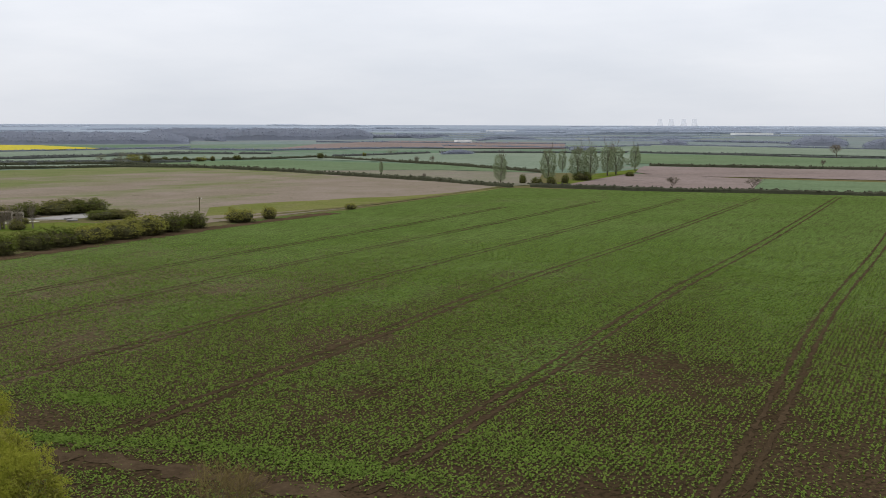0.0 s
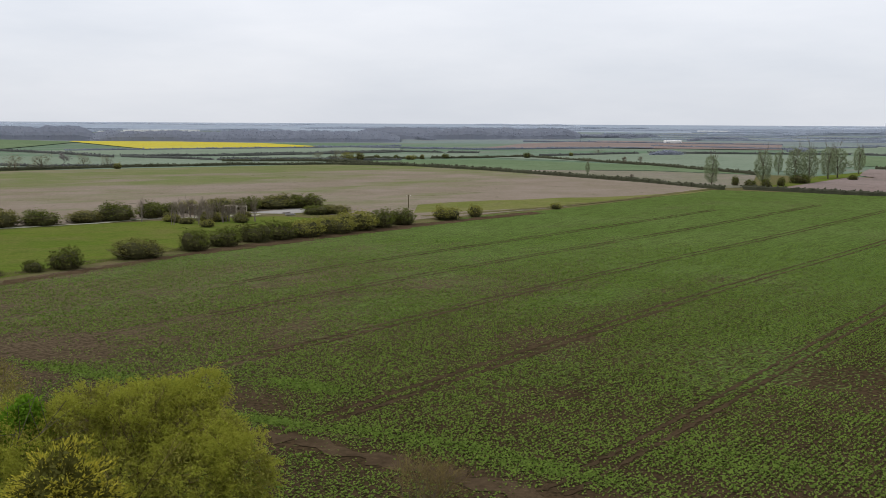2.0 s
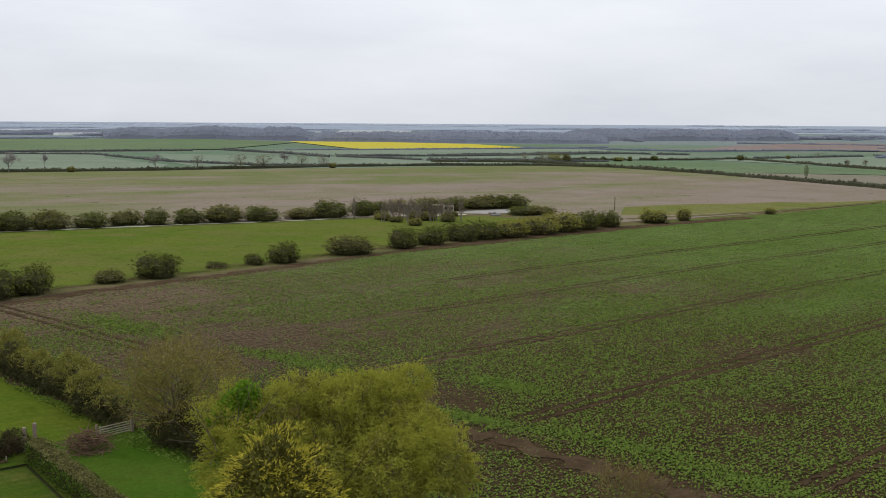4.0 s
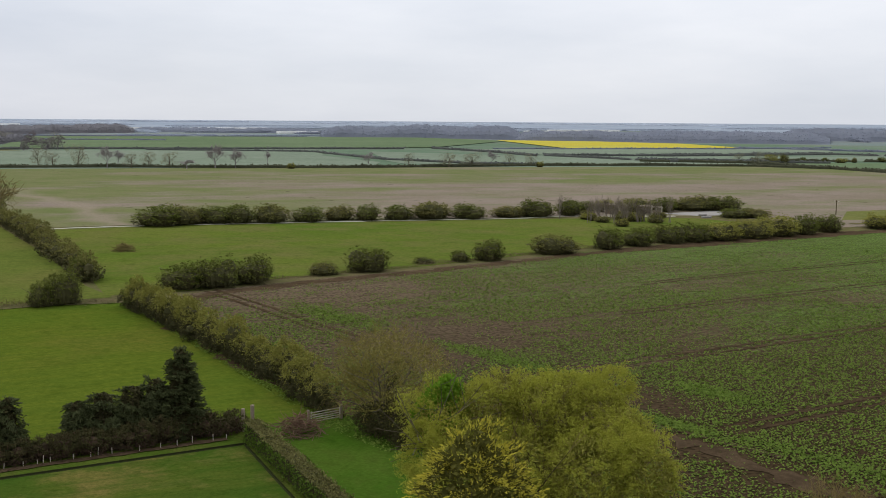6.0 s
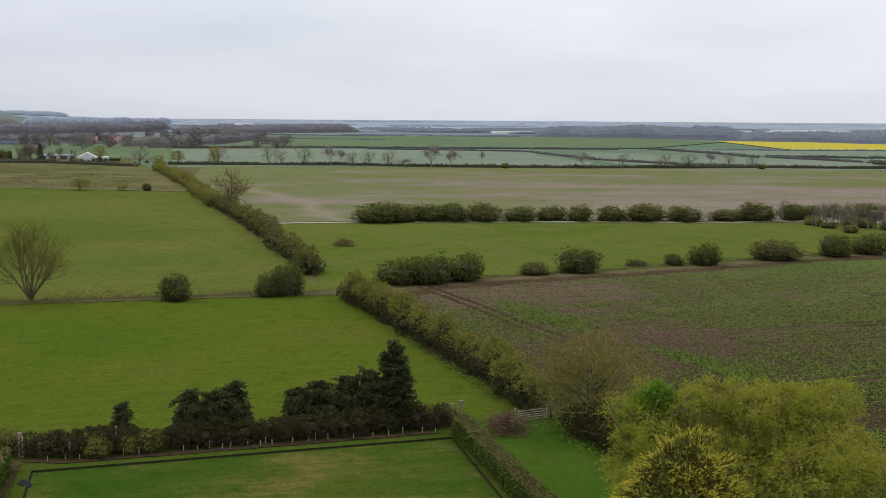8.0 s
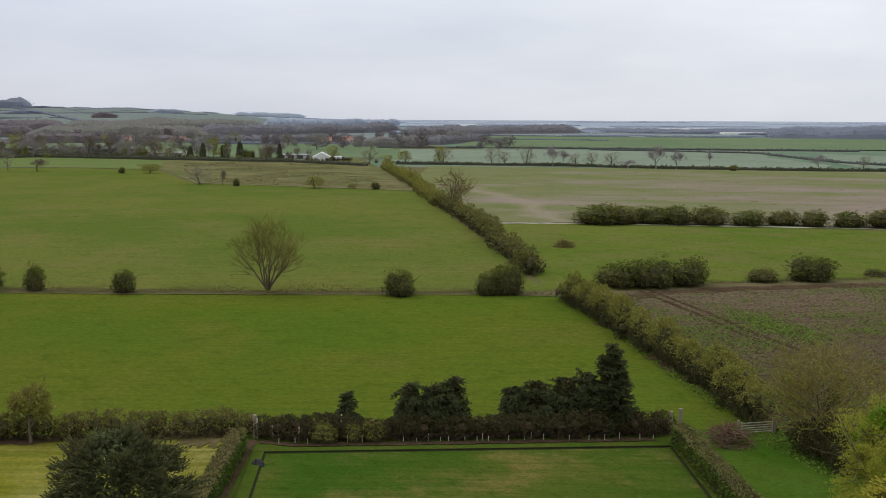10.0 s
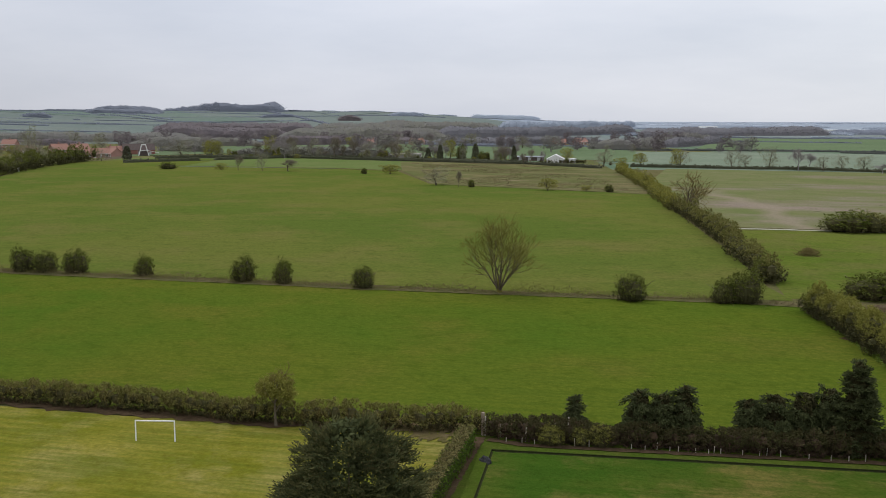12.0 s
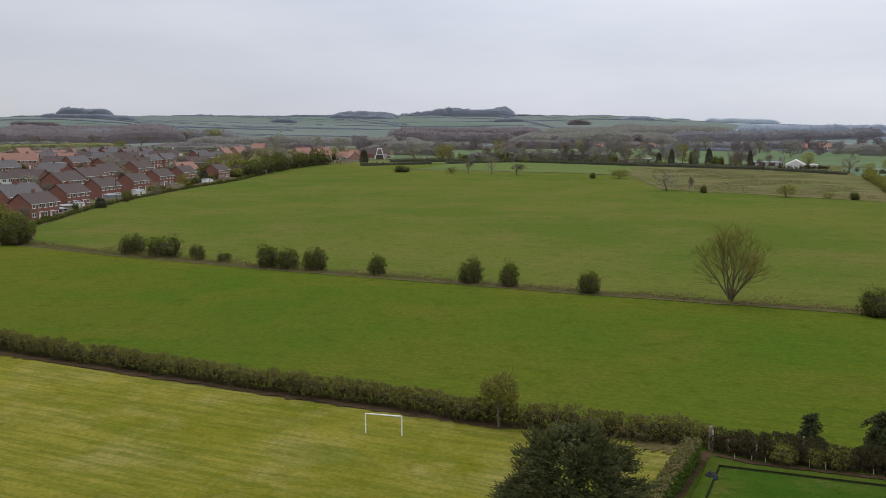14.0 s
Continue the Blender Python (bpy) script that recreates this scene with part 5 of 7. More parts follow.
trees([(-810.7, 81.1, 16.2, 16.2), (-844.2, 60.9, 18.7, 14), (-822.7, 116.9, 11, 11.9), (-844.7, 130.9, 10.4, 17), (-799.6, 142.8, 10.8, 17.9), (-782.4, 154.4, 11.4, 16.7), (-753.9, 165.2, 12.8, 17.9), (-748.7, 178.5, 10.2, 16.1), (-734.3, 185.4, 9.2, 15), (-706, 200.5, 13, 16.2), (-723.3, 213.8, 12.5, 16.6), (-722.5, 245.9, 10.9, 15.2)],
      "gubgbubbubug", "in the village-side hedge", "village-side trees", 500)
trees([(-707.9, 223.9, 4.1, 9), (-685.3, 225.7, 4, 11.9), (-695.5, 255.8, 5.7, 12.3), (-682.8, 259.7, 5.2, 8.1), (-679.2, 269, 9.7, 9.7), (-639.9, 262.8, 3.8, 12.2), (-621, 261.9, 5.2, 8.2), (-653.1, 307.7, 9.6, 10.4), (-579.2, 298.6, 12.2, 11.5), (-568.1, 304.8, 7.8, 6.4), (-593.1, 332.1, 8.3, 9.8), (-569.6, 344.8, 8.8, 11.8)],
      "pppsgpbguggg", "near the white barn", "trees round the barn", 520)

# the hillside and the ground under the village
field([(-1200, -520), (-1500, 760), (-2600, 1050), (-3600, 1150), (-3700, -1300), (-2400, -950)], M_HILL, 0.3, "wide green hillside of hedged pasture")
field([(-335, -105), (-300, -83), (-641, -43), (-690, 10), (-870, 95), (-740, 212), (-650, 332), (-720, 520), (-1250, 640), (-1650, 500), (-1650, -600), (-420, -300)], M_ROUGH, 0.035, "gardens and rough grass of the village")
# fields on the plain
field([(-845, 464), (-634, 682), (-437, 561), (-389.2, 489), (-580, 318.3)], M_PALE)
field([(-597, 750), (-417, 748), (-231.7, 719), (-272.4, 640), (-409, 550), (-446, 580)], M_PALE)
field([(-888, 579), (-1404, 937), (-1015, 1364), (-771, 1291), (-628, 895)], M_GREEN_FAR)
field([(-584, 882), (-294.5, 1194), (-246.2, 999), (-427, 777)], M_PALE)
field([(-800, 1307), (-712, 1379), (-514, 1315), (-380.8, 1160), (-514, 982)], M_YELLOW)
field([(-239.5, 745), (-127.3, 814), (-0.3, 732), (59.4, 615), (-1.7, 650), (-98.2, 627)], M_GREEN_FAR)
field([(-94.8, 628), (-0.2, 642), (58.7, 608), (44.5, 488), (30.4, 478), (-0.2, 514)], M_FALLOW_FAR)
field([(-322.7, 739), (-258, 803), (-142.8, 853), (-161.3, 964), (-302.6, 868), (-347.3, 795)], M_PALE)
field([(-189.2, 1131), (-57.1, 1229), (144.8, 1226), (185.2, 1569), (-78.4, 1686), (-179.3, 1454)], M_PLOUGH)
field([(-133.6, 854), (-0.3, 753), (61.6, 638), (138.9, 753), (193.3, 1019), (-0.4, 1039)], M_PALE)
field([(187.6, 1019), (145.2, 765), (296, 687), (374.9, 871), (275.1, 972)], M_GREEN_FAR)
field([(159.1, 1287), (280.5, 1482), (523, 1217), (409, 951), (297.1, 1050), (199.2, 1082)], M_PALE)
field([(139.3, 713), (293, 653), (239.2, 533), (189, 558), (122.7, 578), (115.6, 626)], M_PLOUGH)
field([(55.8, 493), (108.2, 604), (169.7, 545), (135.4, 450), (85, 460)], M_PLOUGH)
field([(169.7, 545), (229.8, 512), (190.5, 424), (134.2, 446)], M_GREEN_FAR)
field([(46.3, 479), (91.4, 603), (126.6, 667), (115.9, 619), (58, 488)], M_MEADOW)
field([(-852, 8), (-913, 99.1), (-769, 218.3), (-713, 293.6), (-675, 342.4), (-628, 348.4), (-974, 539), (-1261, 386.7), (-1137, 98.2)], M_GREEN_FAR)
field([(-1414, 929), (-1074, 1192), (-738, 820), (-879, 551)], M_GREEN_FAR)
field([(-613, 331), (-508, 413), (-430, 493), (-623, 713), (-781, 601), (-872, 458)], M_PALE)
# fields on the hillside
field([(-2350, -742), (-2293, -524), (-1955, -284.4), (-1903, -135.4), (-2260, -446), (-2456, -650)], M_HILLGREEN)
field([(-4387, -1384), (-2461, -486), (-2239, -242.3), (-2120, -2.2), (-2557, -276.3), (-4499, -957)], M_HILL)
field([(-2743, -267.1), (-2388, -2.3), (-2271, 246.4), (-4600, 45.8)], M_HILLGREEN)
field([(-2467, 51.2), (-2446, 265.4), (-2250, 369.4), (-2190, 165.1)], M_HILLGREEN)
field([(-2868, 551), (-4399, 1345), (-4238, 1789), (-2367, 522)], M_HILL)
# hedges of the plain
far_hedge([(-574, 314.6), (-505, 394), (-442, 436), (-389.2, 489), (-326.2, 586), (-272.4, 640), (-214, 676), (-164.7, 671)], 2.2)
far_hedge([(-768, 633), (-621, 697), (-459, 597), (-382.2, 578), (-330.5, 593)], 2.0)
far_hedge([(-615, 877), (-499, 811), (-418, 746)], 2.4)
far_hedge([(-420, 764), (-283.7, 706), (-187.8, 764)], 2.4)
far_hedge([(-555, 901), (-369, 1105), (-307.9, 1247)], 2)
far_hedge([(-427, 777), (-326.3, 836), (-241.8, 981)], 2.2)
far_hedge([(-1214, 823), (-1078, 921)], 2.5)
far_hedge([(-1399, 1094), (-1075, 1419)], 2.5)
far_hedge([(-881, 557), (-622, 837)], 2.2)
far_hedge([(-305.4, 699), (-232.9, 725), (-183.6, 689), (-97.1, 620), (-0.2, 514), (31.2, 469)], 2.4)
far_hedge([(-322.7, 739), (-230.1, 769)], 2.2)
far_hedge([(-256, 797), (-211.6, 794), (-140.5, 840), (-109.3, 886), (-0.3, 732), (59.4, 615)], 2.2)
far_hedge([(-363.9, 833), (-310.3, 890), (-263.7, 991), (-164.3, 982)], 2.4)
far_hedge([(-390.8, 1158), (-185.2, 1107), (-57.1, 1229), (-0.5, 1236)], 2.4)
far_hedge([(-96.5, 903), (-45.4, 976), (-0.4, 1039), (189.2, 1060)], 2.3)
far_hedge([(195.2, 1060), (280.3, 991), (338.3, 912), (387.8, 901)], 2.3)
far_hedge([(145.2, 723), (197.8, 698), (293, 661)], 2.3)
far_hedge([(40.6, 474), (82.8, 448), (130.8, 435), (187.5, 417)], 2.2)
far_hedge([(-0.6, 1365), (148.3, 1255), (281.6, 1406)], 2.5)
far_hedge([(-196.2, 1592), (-0.6, 1552)], 2.5)
far_hedge([(-0.8, 1824), (298.3, 1726), (514, 1658)], 2.5)
far_hedge([(280.5, 1482), (536, 1246)], 2.5)
far_hedge([(-0.6, 1552), (177.7, 1506)], 2.4)
far_hedge([(-196.3, 1938), (128.8, 2040), (555, 1967)], 2.6)
far_hedge([(-108, 2325), (402, 2330), (896, 2088)], 3)
far_hedge([(95, 2662), (1118, 2606)], 3)
far_hedge([(162.7, 1797), (477, 1913)], 2.6)
far_hedge([(18.7, 2244), (256.7, 2177)], 2.6)
far_hedge([(-728, 14.5), (-762, 85), (-789, 136.8), (-706, 200.5), (-628, 267), (-559, 286.2)], 2.6)
far_hedge([(-906, 476), (-854, 562)], 2.4)
far_hedge([(-1710, 864), (-1447, 951), (-1119, 1242)], 2.4)
far_hedge([(-4387, -1383), (-2621, -612), (-2241, -218.7), (-2136, 44.2)], 2.2)
far_hedge([(-4499, -957), (-2831, -275.6), (-2440, 24.1)], 2.2)
far_hedge([(-2260, -446), (-1903, -135.4)], 2.2)
far_hedge([(-2532, 25.1), (-2674, 231.2), (-2514, 413)], 2.2)
far_hedge([(-2198, -214.5), (-2093, 111.8)], 2.2)
far_hedge([(-1309, 113.1), (-1312, 289.7), (-1142, 383.3), (-1036, 426)], 3.5)
far_hedge([(-1263, 379.8), (-1129, 464), (-974, 539)], 2.2)
far_hedge([(-1991, -289.5), (-1860, 18.1)], 2.4)
far_hedge([(-2144, -677), (-2084, -488), (-1955, -284.4)], 2.4)
far_hedge([(-2291, -51.8), (-2183, 236.9), (-2233, 442)], 2.4)
far_hedge([(-2381, 127.3), (-2422, 534), (-2477, 829)], 2.2)
far_hedge([(-2476, -398.1), (-2290, -101.1)], 2.2)
far_hedge([(-2565, 536), (-4323, 1573), (-4192, 1894)], 2.2)
# woods
wood([(-2411, -158), (-2362, -97.9)], 25, 12, M_WOOD_GREY)
wood([(-2378, 350.6), (-2389, 432)], 25, 10, M_WOOD_GREY)
wood([(-2436, 675), (-2471, 770)], 25, 11, M_WOOD_GREY)
wood([(-2226, -680), (-2172, -564)], 30, 12, M_WOOD_RUST)
wood([(-1098, 1255), (-968, 1363), (-790, 1364)], 260, 22, M_WOOD)
wood([(-779, 1328), (-549, 1405), (-364.5, 1476)], 260, 17, M_WOOD)
wood([(-1009, 567), (-986, 597), (-1146, 760)], 120, 12, M_WOOD_GREY)
wood([(-1503, 836), (-1551, 1091), (-1529, 1233)], 200, 18, M_WOOD_GREY)
wood([(-1613, 1301), (-1311, 1490)], 200, 9, M_WOOD)
wood([(-604, 1386), (-523, 1436), (-461, 1545)], 260, 16, M_WOOD)
wood([(-484, 1651), (-354.2, 1679), (-123.4, 1804)], 320, 21, M_WOOD)
wood([(494, 1463), (552, 1408)], 160, 16, M_WOOD)
wood([(314.9, 1483), (342.7, 1452)], 70, 12, M_WOOD)
wood([(547, 1339), (602, 1284)], 120, 16, M_WOOD)
wood([(141.7, 1146), (164.1, 1149)], 60, 9, M_WOOD)
wood([(-276.3, 2730), (349.6, 2967), (853, 3026), (1303, 2919)], 150, 7, M_WOOD)
wood([(-0.4, 980), (27.7, 1002)], 25, 7, M_WOOD)
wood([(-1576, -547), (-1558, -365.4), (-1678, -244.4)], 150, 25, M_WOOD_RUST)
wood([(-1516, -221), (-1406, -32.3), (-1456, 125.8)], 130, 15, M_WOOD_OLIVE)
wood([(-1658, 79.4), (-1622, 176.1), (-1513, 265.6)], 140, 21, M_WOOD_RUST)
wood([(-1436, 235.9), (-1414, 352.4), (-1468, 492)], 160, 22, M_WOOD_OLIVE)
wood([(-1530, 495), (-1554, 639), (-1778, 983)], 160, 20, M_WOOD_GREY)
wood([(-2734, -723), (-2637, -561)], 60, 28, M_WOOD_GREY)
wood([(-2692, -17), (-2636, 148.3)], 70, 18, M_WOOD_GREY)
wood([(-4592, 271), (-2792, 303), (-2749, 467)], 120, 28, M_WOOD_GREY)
wood([(-4513, -889), (-4542, -729)], 50, 16, M_WOOD_GREY)
wood([(-4323, 1573), (-4210, 1853)], 60, 23, M_WOOD)
wood([(-1423, -523), (-1328, -366.5), (-1385, -317.8)], 20, 12, M_WOOD_OLIVE)
wood([(-951, 474), (-933, 523), (-1206, 784)], 90, 14, M_WOOD_OLIVE)
wood([(-1854, 88.8), (-1841, 199.8), (-1793, 355.1)], 120, 20, M_WOOD_RUST)
wood([(-1793, 355.1), (-1783, 515), (-1850, 728)], 120, 19, M_WOOD_OLIVE)
wood([(-1850, 728), (-2068, 960), (-2559, 1414)], 120, 22, M_WOOD_GREY)
wood([(-1751, -590), (-1792, -382.7), (-1783, -174.6)], 120, 17, M_WOOD_GREY)
wood([(-4477, -1056), (-4495, -979)], 20, 28, M_WOOD_RUST)
wood([(-4557, -631), (-4569, -536)], 20, 28, M_WOOD_GREY)
wood([(-4581, -421), (-4586, -358.4)], 20, 15, M_WOOD_GREY)
wood([(-2221, 496), (-2206, 543)], 25, 18, M_WOOD_RUST)
wood([(-4424, -1259), (-4475, -1067)], 30, 22, M_WOOD_GREY)
wood([(-1075, -94.2), (-1030, -68.2)], 12, 9, M_WOOD_OLIVE)
wood([(-772, -42.9), (-779, -18.1)], 20, 9, M_WOOD_OLIVE)
wood([(-991, 52.8), (-968, 83.6), (-930, 100.9)], 14, 10, M_WOOD_OLIVE)
wood([(-881, 105.4), (-833, 136.9), (-788, 174), (-757, 215)], 8, 9, M_WOOD_OLIVE)
far_hedge([(-803, 38.7), (-796, 88.7), (-801, 138.9), (-749, 178.5), (-690, 214.1), (-667, 245.4), (-628, 267)], 3.2)
wood([(-1181, 29.8), (-1183, 97.4), (-1182, 174.5)], 60, 13, M_WOOD_OLIVE)
wood([(-1209, 178.4), (-1205, 274.3), (-1198, 382.8)], 60, 12, M_WOOD_RUST)
wood([(-1198, 382.8), (-1167, 474), (-1189, 609)], 60, 11, M_WOOD_GREY)
wood([(-1004, -146.6), (-961, -104.8), (-994, -87.1)], 14, 8, M_BELT)
wood([(-594, -66.6), (-635, -55.9)], 8, 8, M_BELT)

far_hedge([(-2726, -720), (-2452, -509), (-2146, -311)], 3.4)
far_hedge([(-2256, -445), (-2153, -256), (-2078, -92)], 3.4)
far_hedge([(-2880, -330), (-2780, -60), (-2527, 67), (-2279, 147)], 3.4)
far_hedge([(-2564, -16), (-2330, 99), (-2064, 179)], 3.4)
far_hedge([(-2800, 420), (-2015, 445)], 4)
far_hedge([(-2430, -767), (-2483, -669), (-2304, -455)], 3.4)
wood([(-2640, -735), (-2560, -600), (-2470, -480)], 60, 13, M_WOOD_RUST)
wood([(-2644, -31), (-2590, 60), (-2556, 137)], 70, 13, M_WOOD_GREY)
wood([(-1880, -594), (-1894, -453), (-1952, -304)], 160, 17, M_WOOD_RUST)
wood([(-1095, -345), (-1130, -200), (-1150, -60)], 30, 9, M_WOOD_OLIVE)
wood([(-1200, -420), (-1225, -320), (-1245, -240)], 40, 10, M_WOOD_GREEN)
wood([(-1245, -232), (-1255, -120), (-1260, -20)], 50, 9, M_WOOD_RUST)
# trees along the crest of the hill
rngc = np.random.default_rng(86)
for k in range(20):
    az, half, r = radians(72 + 1.75 * k + rngc.normal() * 0.4), rngc.uniform(0.006, 0.02), rngc.uniform(2950, 3120)
    wood([(-r * math.sin(az + half * j), r * math.cos(az + half * j)) for j in (-1, 0, 1)], 22, rngc.uniform(3, 9), M_WOOD)
# hedges, copses and low ridges of trees out on the plain, haze in their colours
rng8 = np.random.default_rng(81)
for i in range(64):
    r, az, half = 1700 * 2.6 ** rng8.uniform(0, 1), radians(rng8.uniform(-32, 62)), rng8.uniform(0.02, 0.12)
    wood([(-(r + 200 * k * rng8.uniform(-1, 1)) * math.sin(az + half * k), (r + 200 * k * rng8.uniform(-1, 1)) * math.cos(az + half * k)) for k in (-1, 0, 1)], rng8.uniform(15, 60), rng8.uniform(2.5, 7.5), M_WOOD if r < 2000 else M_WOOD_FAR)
trees([(-919, 442, 14, 15), (-839, 459, 6, 8), (-915, 610, 11, 16), (-1265, 503, 11, 12), (-1358, 235, 10, 10), (-1200, 673, 11, 15), (-1246, 595, 7, 8), (-1328, 353, 16, 16), (-944, 288, 11, 12), (-962, 254, 14, 14), (-1092, 695, 8, 11), (-1452, 342, 9, 10), (-1096, 185, 8, 11), (-1007, 596, 9, 10), (-1284, 675, 11, 16), (-865, 477, 7, 8), (-1093, 376, 5, 8), (-959, 242, 9, 9), (-810, 534, 8, 11), (-985, 421, 8, 8), (-854, 495, 8, 8), (-1263, 265, 13, 13), (-951, 314, 10, 12), (-1337, 427, 6, 8), (-821, 425, 6, 9), (-959, 665, 8, 11), (-956, 444, 10, 12), (-989, 191, 7, 8), (-1208, 729, 14, 14), (-900, 436, 7, 8), (-1005, 238, 8, 10), (-832, 583, 14, 16), (-1009, 411, 9, 12), (-1346, 489, 11, 11), (-922, 624, 10, 12), (-1308, 273, 14, 15), (-1002, 342, 13, 14), (-907, 456, 10, 11), (-1152, 347, 13, 14), (-949, 292, 12, 13), (-1158, 200, 9, 10), (-976, 385, 12, 13), (-1065, 356, 13, 14), (-981, 329, 14, 15), (-800, 550, 10, 12), (-1006, 247, 13, 16)],
      "rmrbmrumr", "at the woodland edge by the village", "woodland edge trees", 900)
# a thick hedge line with trees between the cereal field and the village
rng9 = np.random.default_rng(82)
LINE = [(-810, 71), (-764, 162.7), (-700, 238.5), (-605, 319.9)]
rows = []
for i in range(34):
    k = rng9.uniform(0, len(LINE) - 1.001)
    a, b, u = LINE[int(k)], LINE[int(k) + 1], k % 1
    w = rng9.uniform(3, 8)
    if 2.3 < k:
        w *= 0.4
    rows.append((round(a[0] + (b[0] - a[0]) * u + rng9.normal() * 5, 1), round(a[1] + (b[1] - a[1]) * u + rng9.normal() * 5, 1), w, w * rng9.uniform(0.7, 1.3)))
trees(rows, "subsgbuss", "in the hedge line before the village", "hedge line before the village", 560)
field([(-641, -44.8), (-741, -25.7), (-776, 9.7), (-802, 52.9), (-770, 84.4), (-630, 34.6)], M_WHEAT_B, 0.115, "green field end by the village")

# taller trees along the same line, and the wooded gardens behind it
rows = []
for i in range(38):
    k = rng9.uniform(0, len(LINE) - 1.35)
    a, b, u = LINE[int(k)], LINE[int(k) + 1], k % 1
    h = rng9.uniform(8, 14.5)
    rows.append((round(a[0] + (b[0] - a[0]) * u - abs(rng9.normal()) * 9, 1), round(a[1] + (b[1] - a[1]) * u + rng9.normal() * 4, 1), h * rng9.uniform(0.5, 0.8), h))
trees(rows, "hbuhshghbu", "in the tall village-side tree line", "tall tree line", 1100)
rows = []
for i in range(66):
    r, az = rng9.uniform(930, 1380), radians(rng9.uniform(58, 90))
    h = rng9.uniform(9, 17) * (1.25 if i % 9 == 0 else 1)
    rows.append((round(-r * math.sin(az), 1), round(r * math.cos(az), 1), h * rng9.uniform(0.7, 1.05), h))
trees(rows, "rhrmrhrumhr", "in the wooded gardens beyond the fields", "wooded gardens", 1200)

# ---- tramlines, tracks and verges ----
AX, AY = math.sin(radians(26.3)), math.cos(radians(26.3))


def tramline(off, y0, y1, n):
    """A pair of wheel ruts; off: its distance across the field."""
    for s in (-1.0, 1.0):
        o = off + s * 0.98
        pts = []
        for u in np.linspace(y0, y1, 15):
            k = o - 2.2 * math.exp(-((u - 165) / 62) ** 2)
            pts.append((k * AY + u * AX, -k * AX + u * AY))
        strip(pts, 0.46, M_RUT, "wheel_rut", "bare muddy wheel rut through the young crop", 0.09, n + int(s), 0.7, 0.6)


for i, (off, y0, y1) in enumerate([(-13.6, 60, 440), (-39.8, 66, 440), (-67.6, 72, 420), (-92.8, 84, 400), (-118.2, 98, 372), (-138.6, 118, 330), (12.5, 60, 430)]):
    tramline(off, y0, y1, 600 + 3 * i)
strip([(-128, 117), (-126, 116.2), (-108.4, 110.3), (-94.4, 104.8), (-83.5, 101.5)], 0.7, M_RUT, "wheel_rut", "muddy wheel rut of the headland", 0.10, 640, 0.8)
strip([(-128, 119), (-126, 118.3), (-108.4, 112.4), (-94.4, 106.9), (-83.5, 103.6)], 0.7, M_RUT, "wheel_rut", "muddy wheel rut of the headland", 0.10, 641, 0.8)
strip([(-62, 75), (-84, 84), (-106, 94), (-122, 102), (-125, 116), (-121, 134), (-111, 160), (-97, 207), (-87, 232), (-64, 284)], 3.4, M_SOIL, "headland", "bare brown headland along the field edge", 0.07, 642, 2.0, 0.35)
strip([(-97, 207), (-92, 219), (-79, 247), (-62, 283), (-50, 305), (-36, 330)], 6.0, M_SOIL, "headland", "wide bare brown headland below the bushes", 0.078, 656, 2.0, 0.2)
strip([(-47, 88), (-37, 86), (-30, 85.2), (-23, 82.2), (-15, 79), (-8, 75.4), (2, 70)], 2.2, M_SOIL, "headland", "muddy headland track near the trees", 0.085, 643, 1.0, 0.5)
strip([(-47, 91), (-36, 89), (-30, 88), (-24, 86.5)], 0.9, M_SOIL, "wheel_rut", "muddy wheel rut of the headland", 0.11, 644, 1.0, 0.3)
strip([(-234.1, 159.3), (-220.4, 180.9), (-185.8, 223.2), (-152.5, 261.0), (-145.7, 276.2), (-118, 298)], 2.6, M_TRACK, "track", "pale stone farm track beside the bushes", 0.15, 645)
strip([(-68.7, 307.0), (-50, 330), (-32.2, 354.9), (-9.2, 396.5), (26.5, 473)], 3.5, M_VERGE, "verge", "pale grass path along the crop field", 0.16, 646)
strip([(-257, -76), (-231.7, -49.3), (-204.1, -11.8), (-181.9, 22.8), (-169.2, 41.6), (-157.4, 61.9), (-146.1, 80.5), (-138.2, 94.5), (-131.4, 102.9)], 3.8, M_VERGE, "ditch_bank", "ditch bank of long dead grass between cereal fields", 0.12, 647, 1.5, 0.09)
strip([(-88, 33), (-76.5, 52), (-67.5, 67)], 3.2, M_SOIL, "bare_strip", "bare earth under the overgrown hedge", 0.13, 648, 0.8)
strip([(-83.4, 32.0), (-80.8, 34.6), (-66.2, 62.6)], 0.9, M_SOIL, "bare_strip", "dug soil at the foot of the overgrown hedge", 0.145, 655, 0.6, 0.15)
strip([(-143.4, -59.8), (-119.4, -24.0), (-103.1, 1.1), (-95.0, 13.6), (-87.4, 30.3)], 2.3, M_SOIL, "bare_strip", "bare earth at the foot of the hedge", 0.12, 649, 0.8)
strip([(-84.2, 31.6), (-70.4, 23.4), (-62, 18)], 0.9, M_SOIL, "path", "narrow dirt path beside the clipped hedge", 0.14, 650, 0.6, 0.12)
strip([(-91.6, 23.4), (-89.6, 26.4), (-87.6, 29.4), (-85.8, 31.0)], 2.6, M_DRY, "bare_strip", "dry trodden earth by the hedge corner", 0.125, 651, 0.3, 0.5)
strip([(-88.8, 25.4), (-86.4, 27.2), (-84.4, 29.0)], 2.0, M_DRY, "bare_strip", "dry trodden earth by the hedge corner", 0.13, 658, 0.3, 0.6)
strip([(-680, 33), (-607, 134), (-569, 162)], 5.0, M_VERGE, "verge", "dead grass verge between the green fields", 0.16, 654, 4.0)
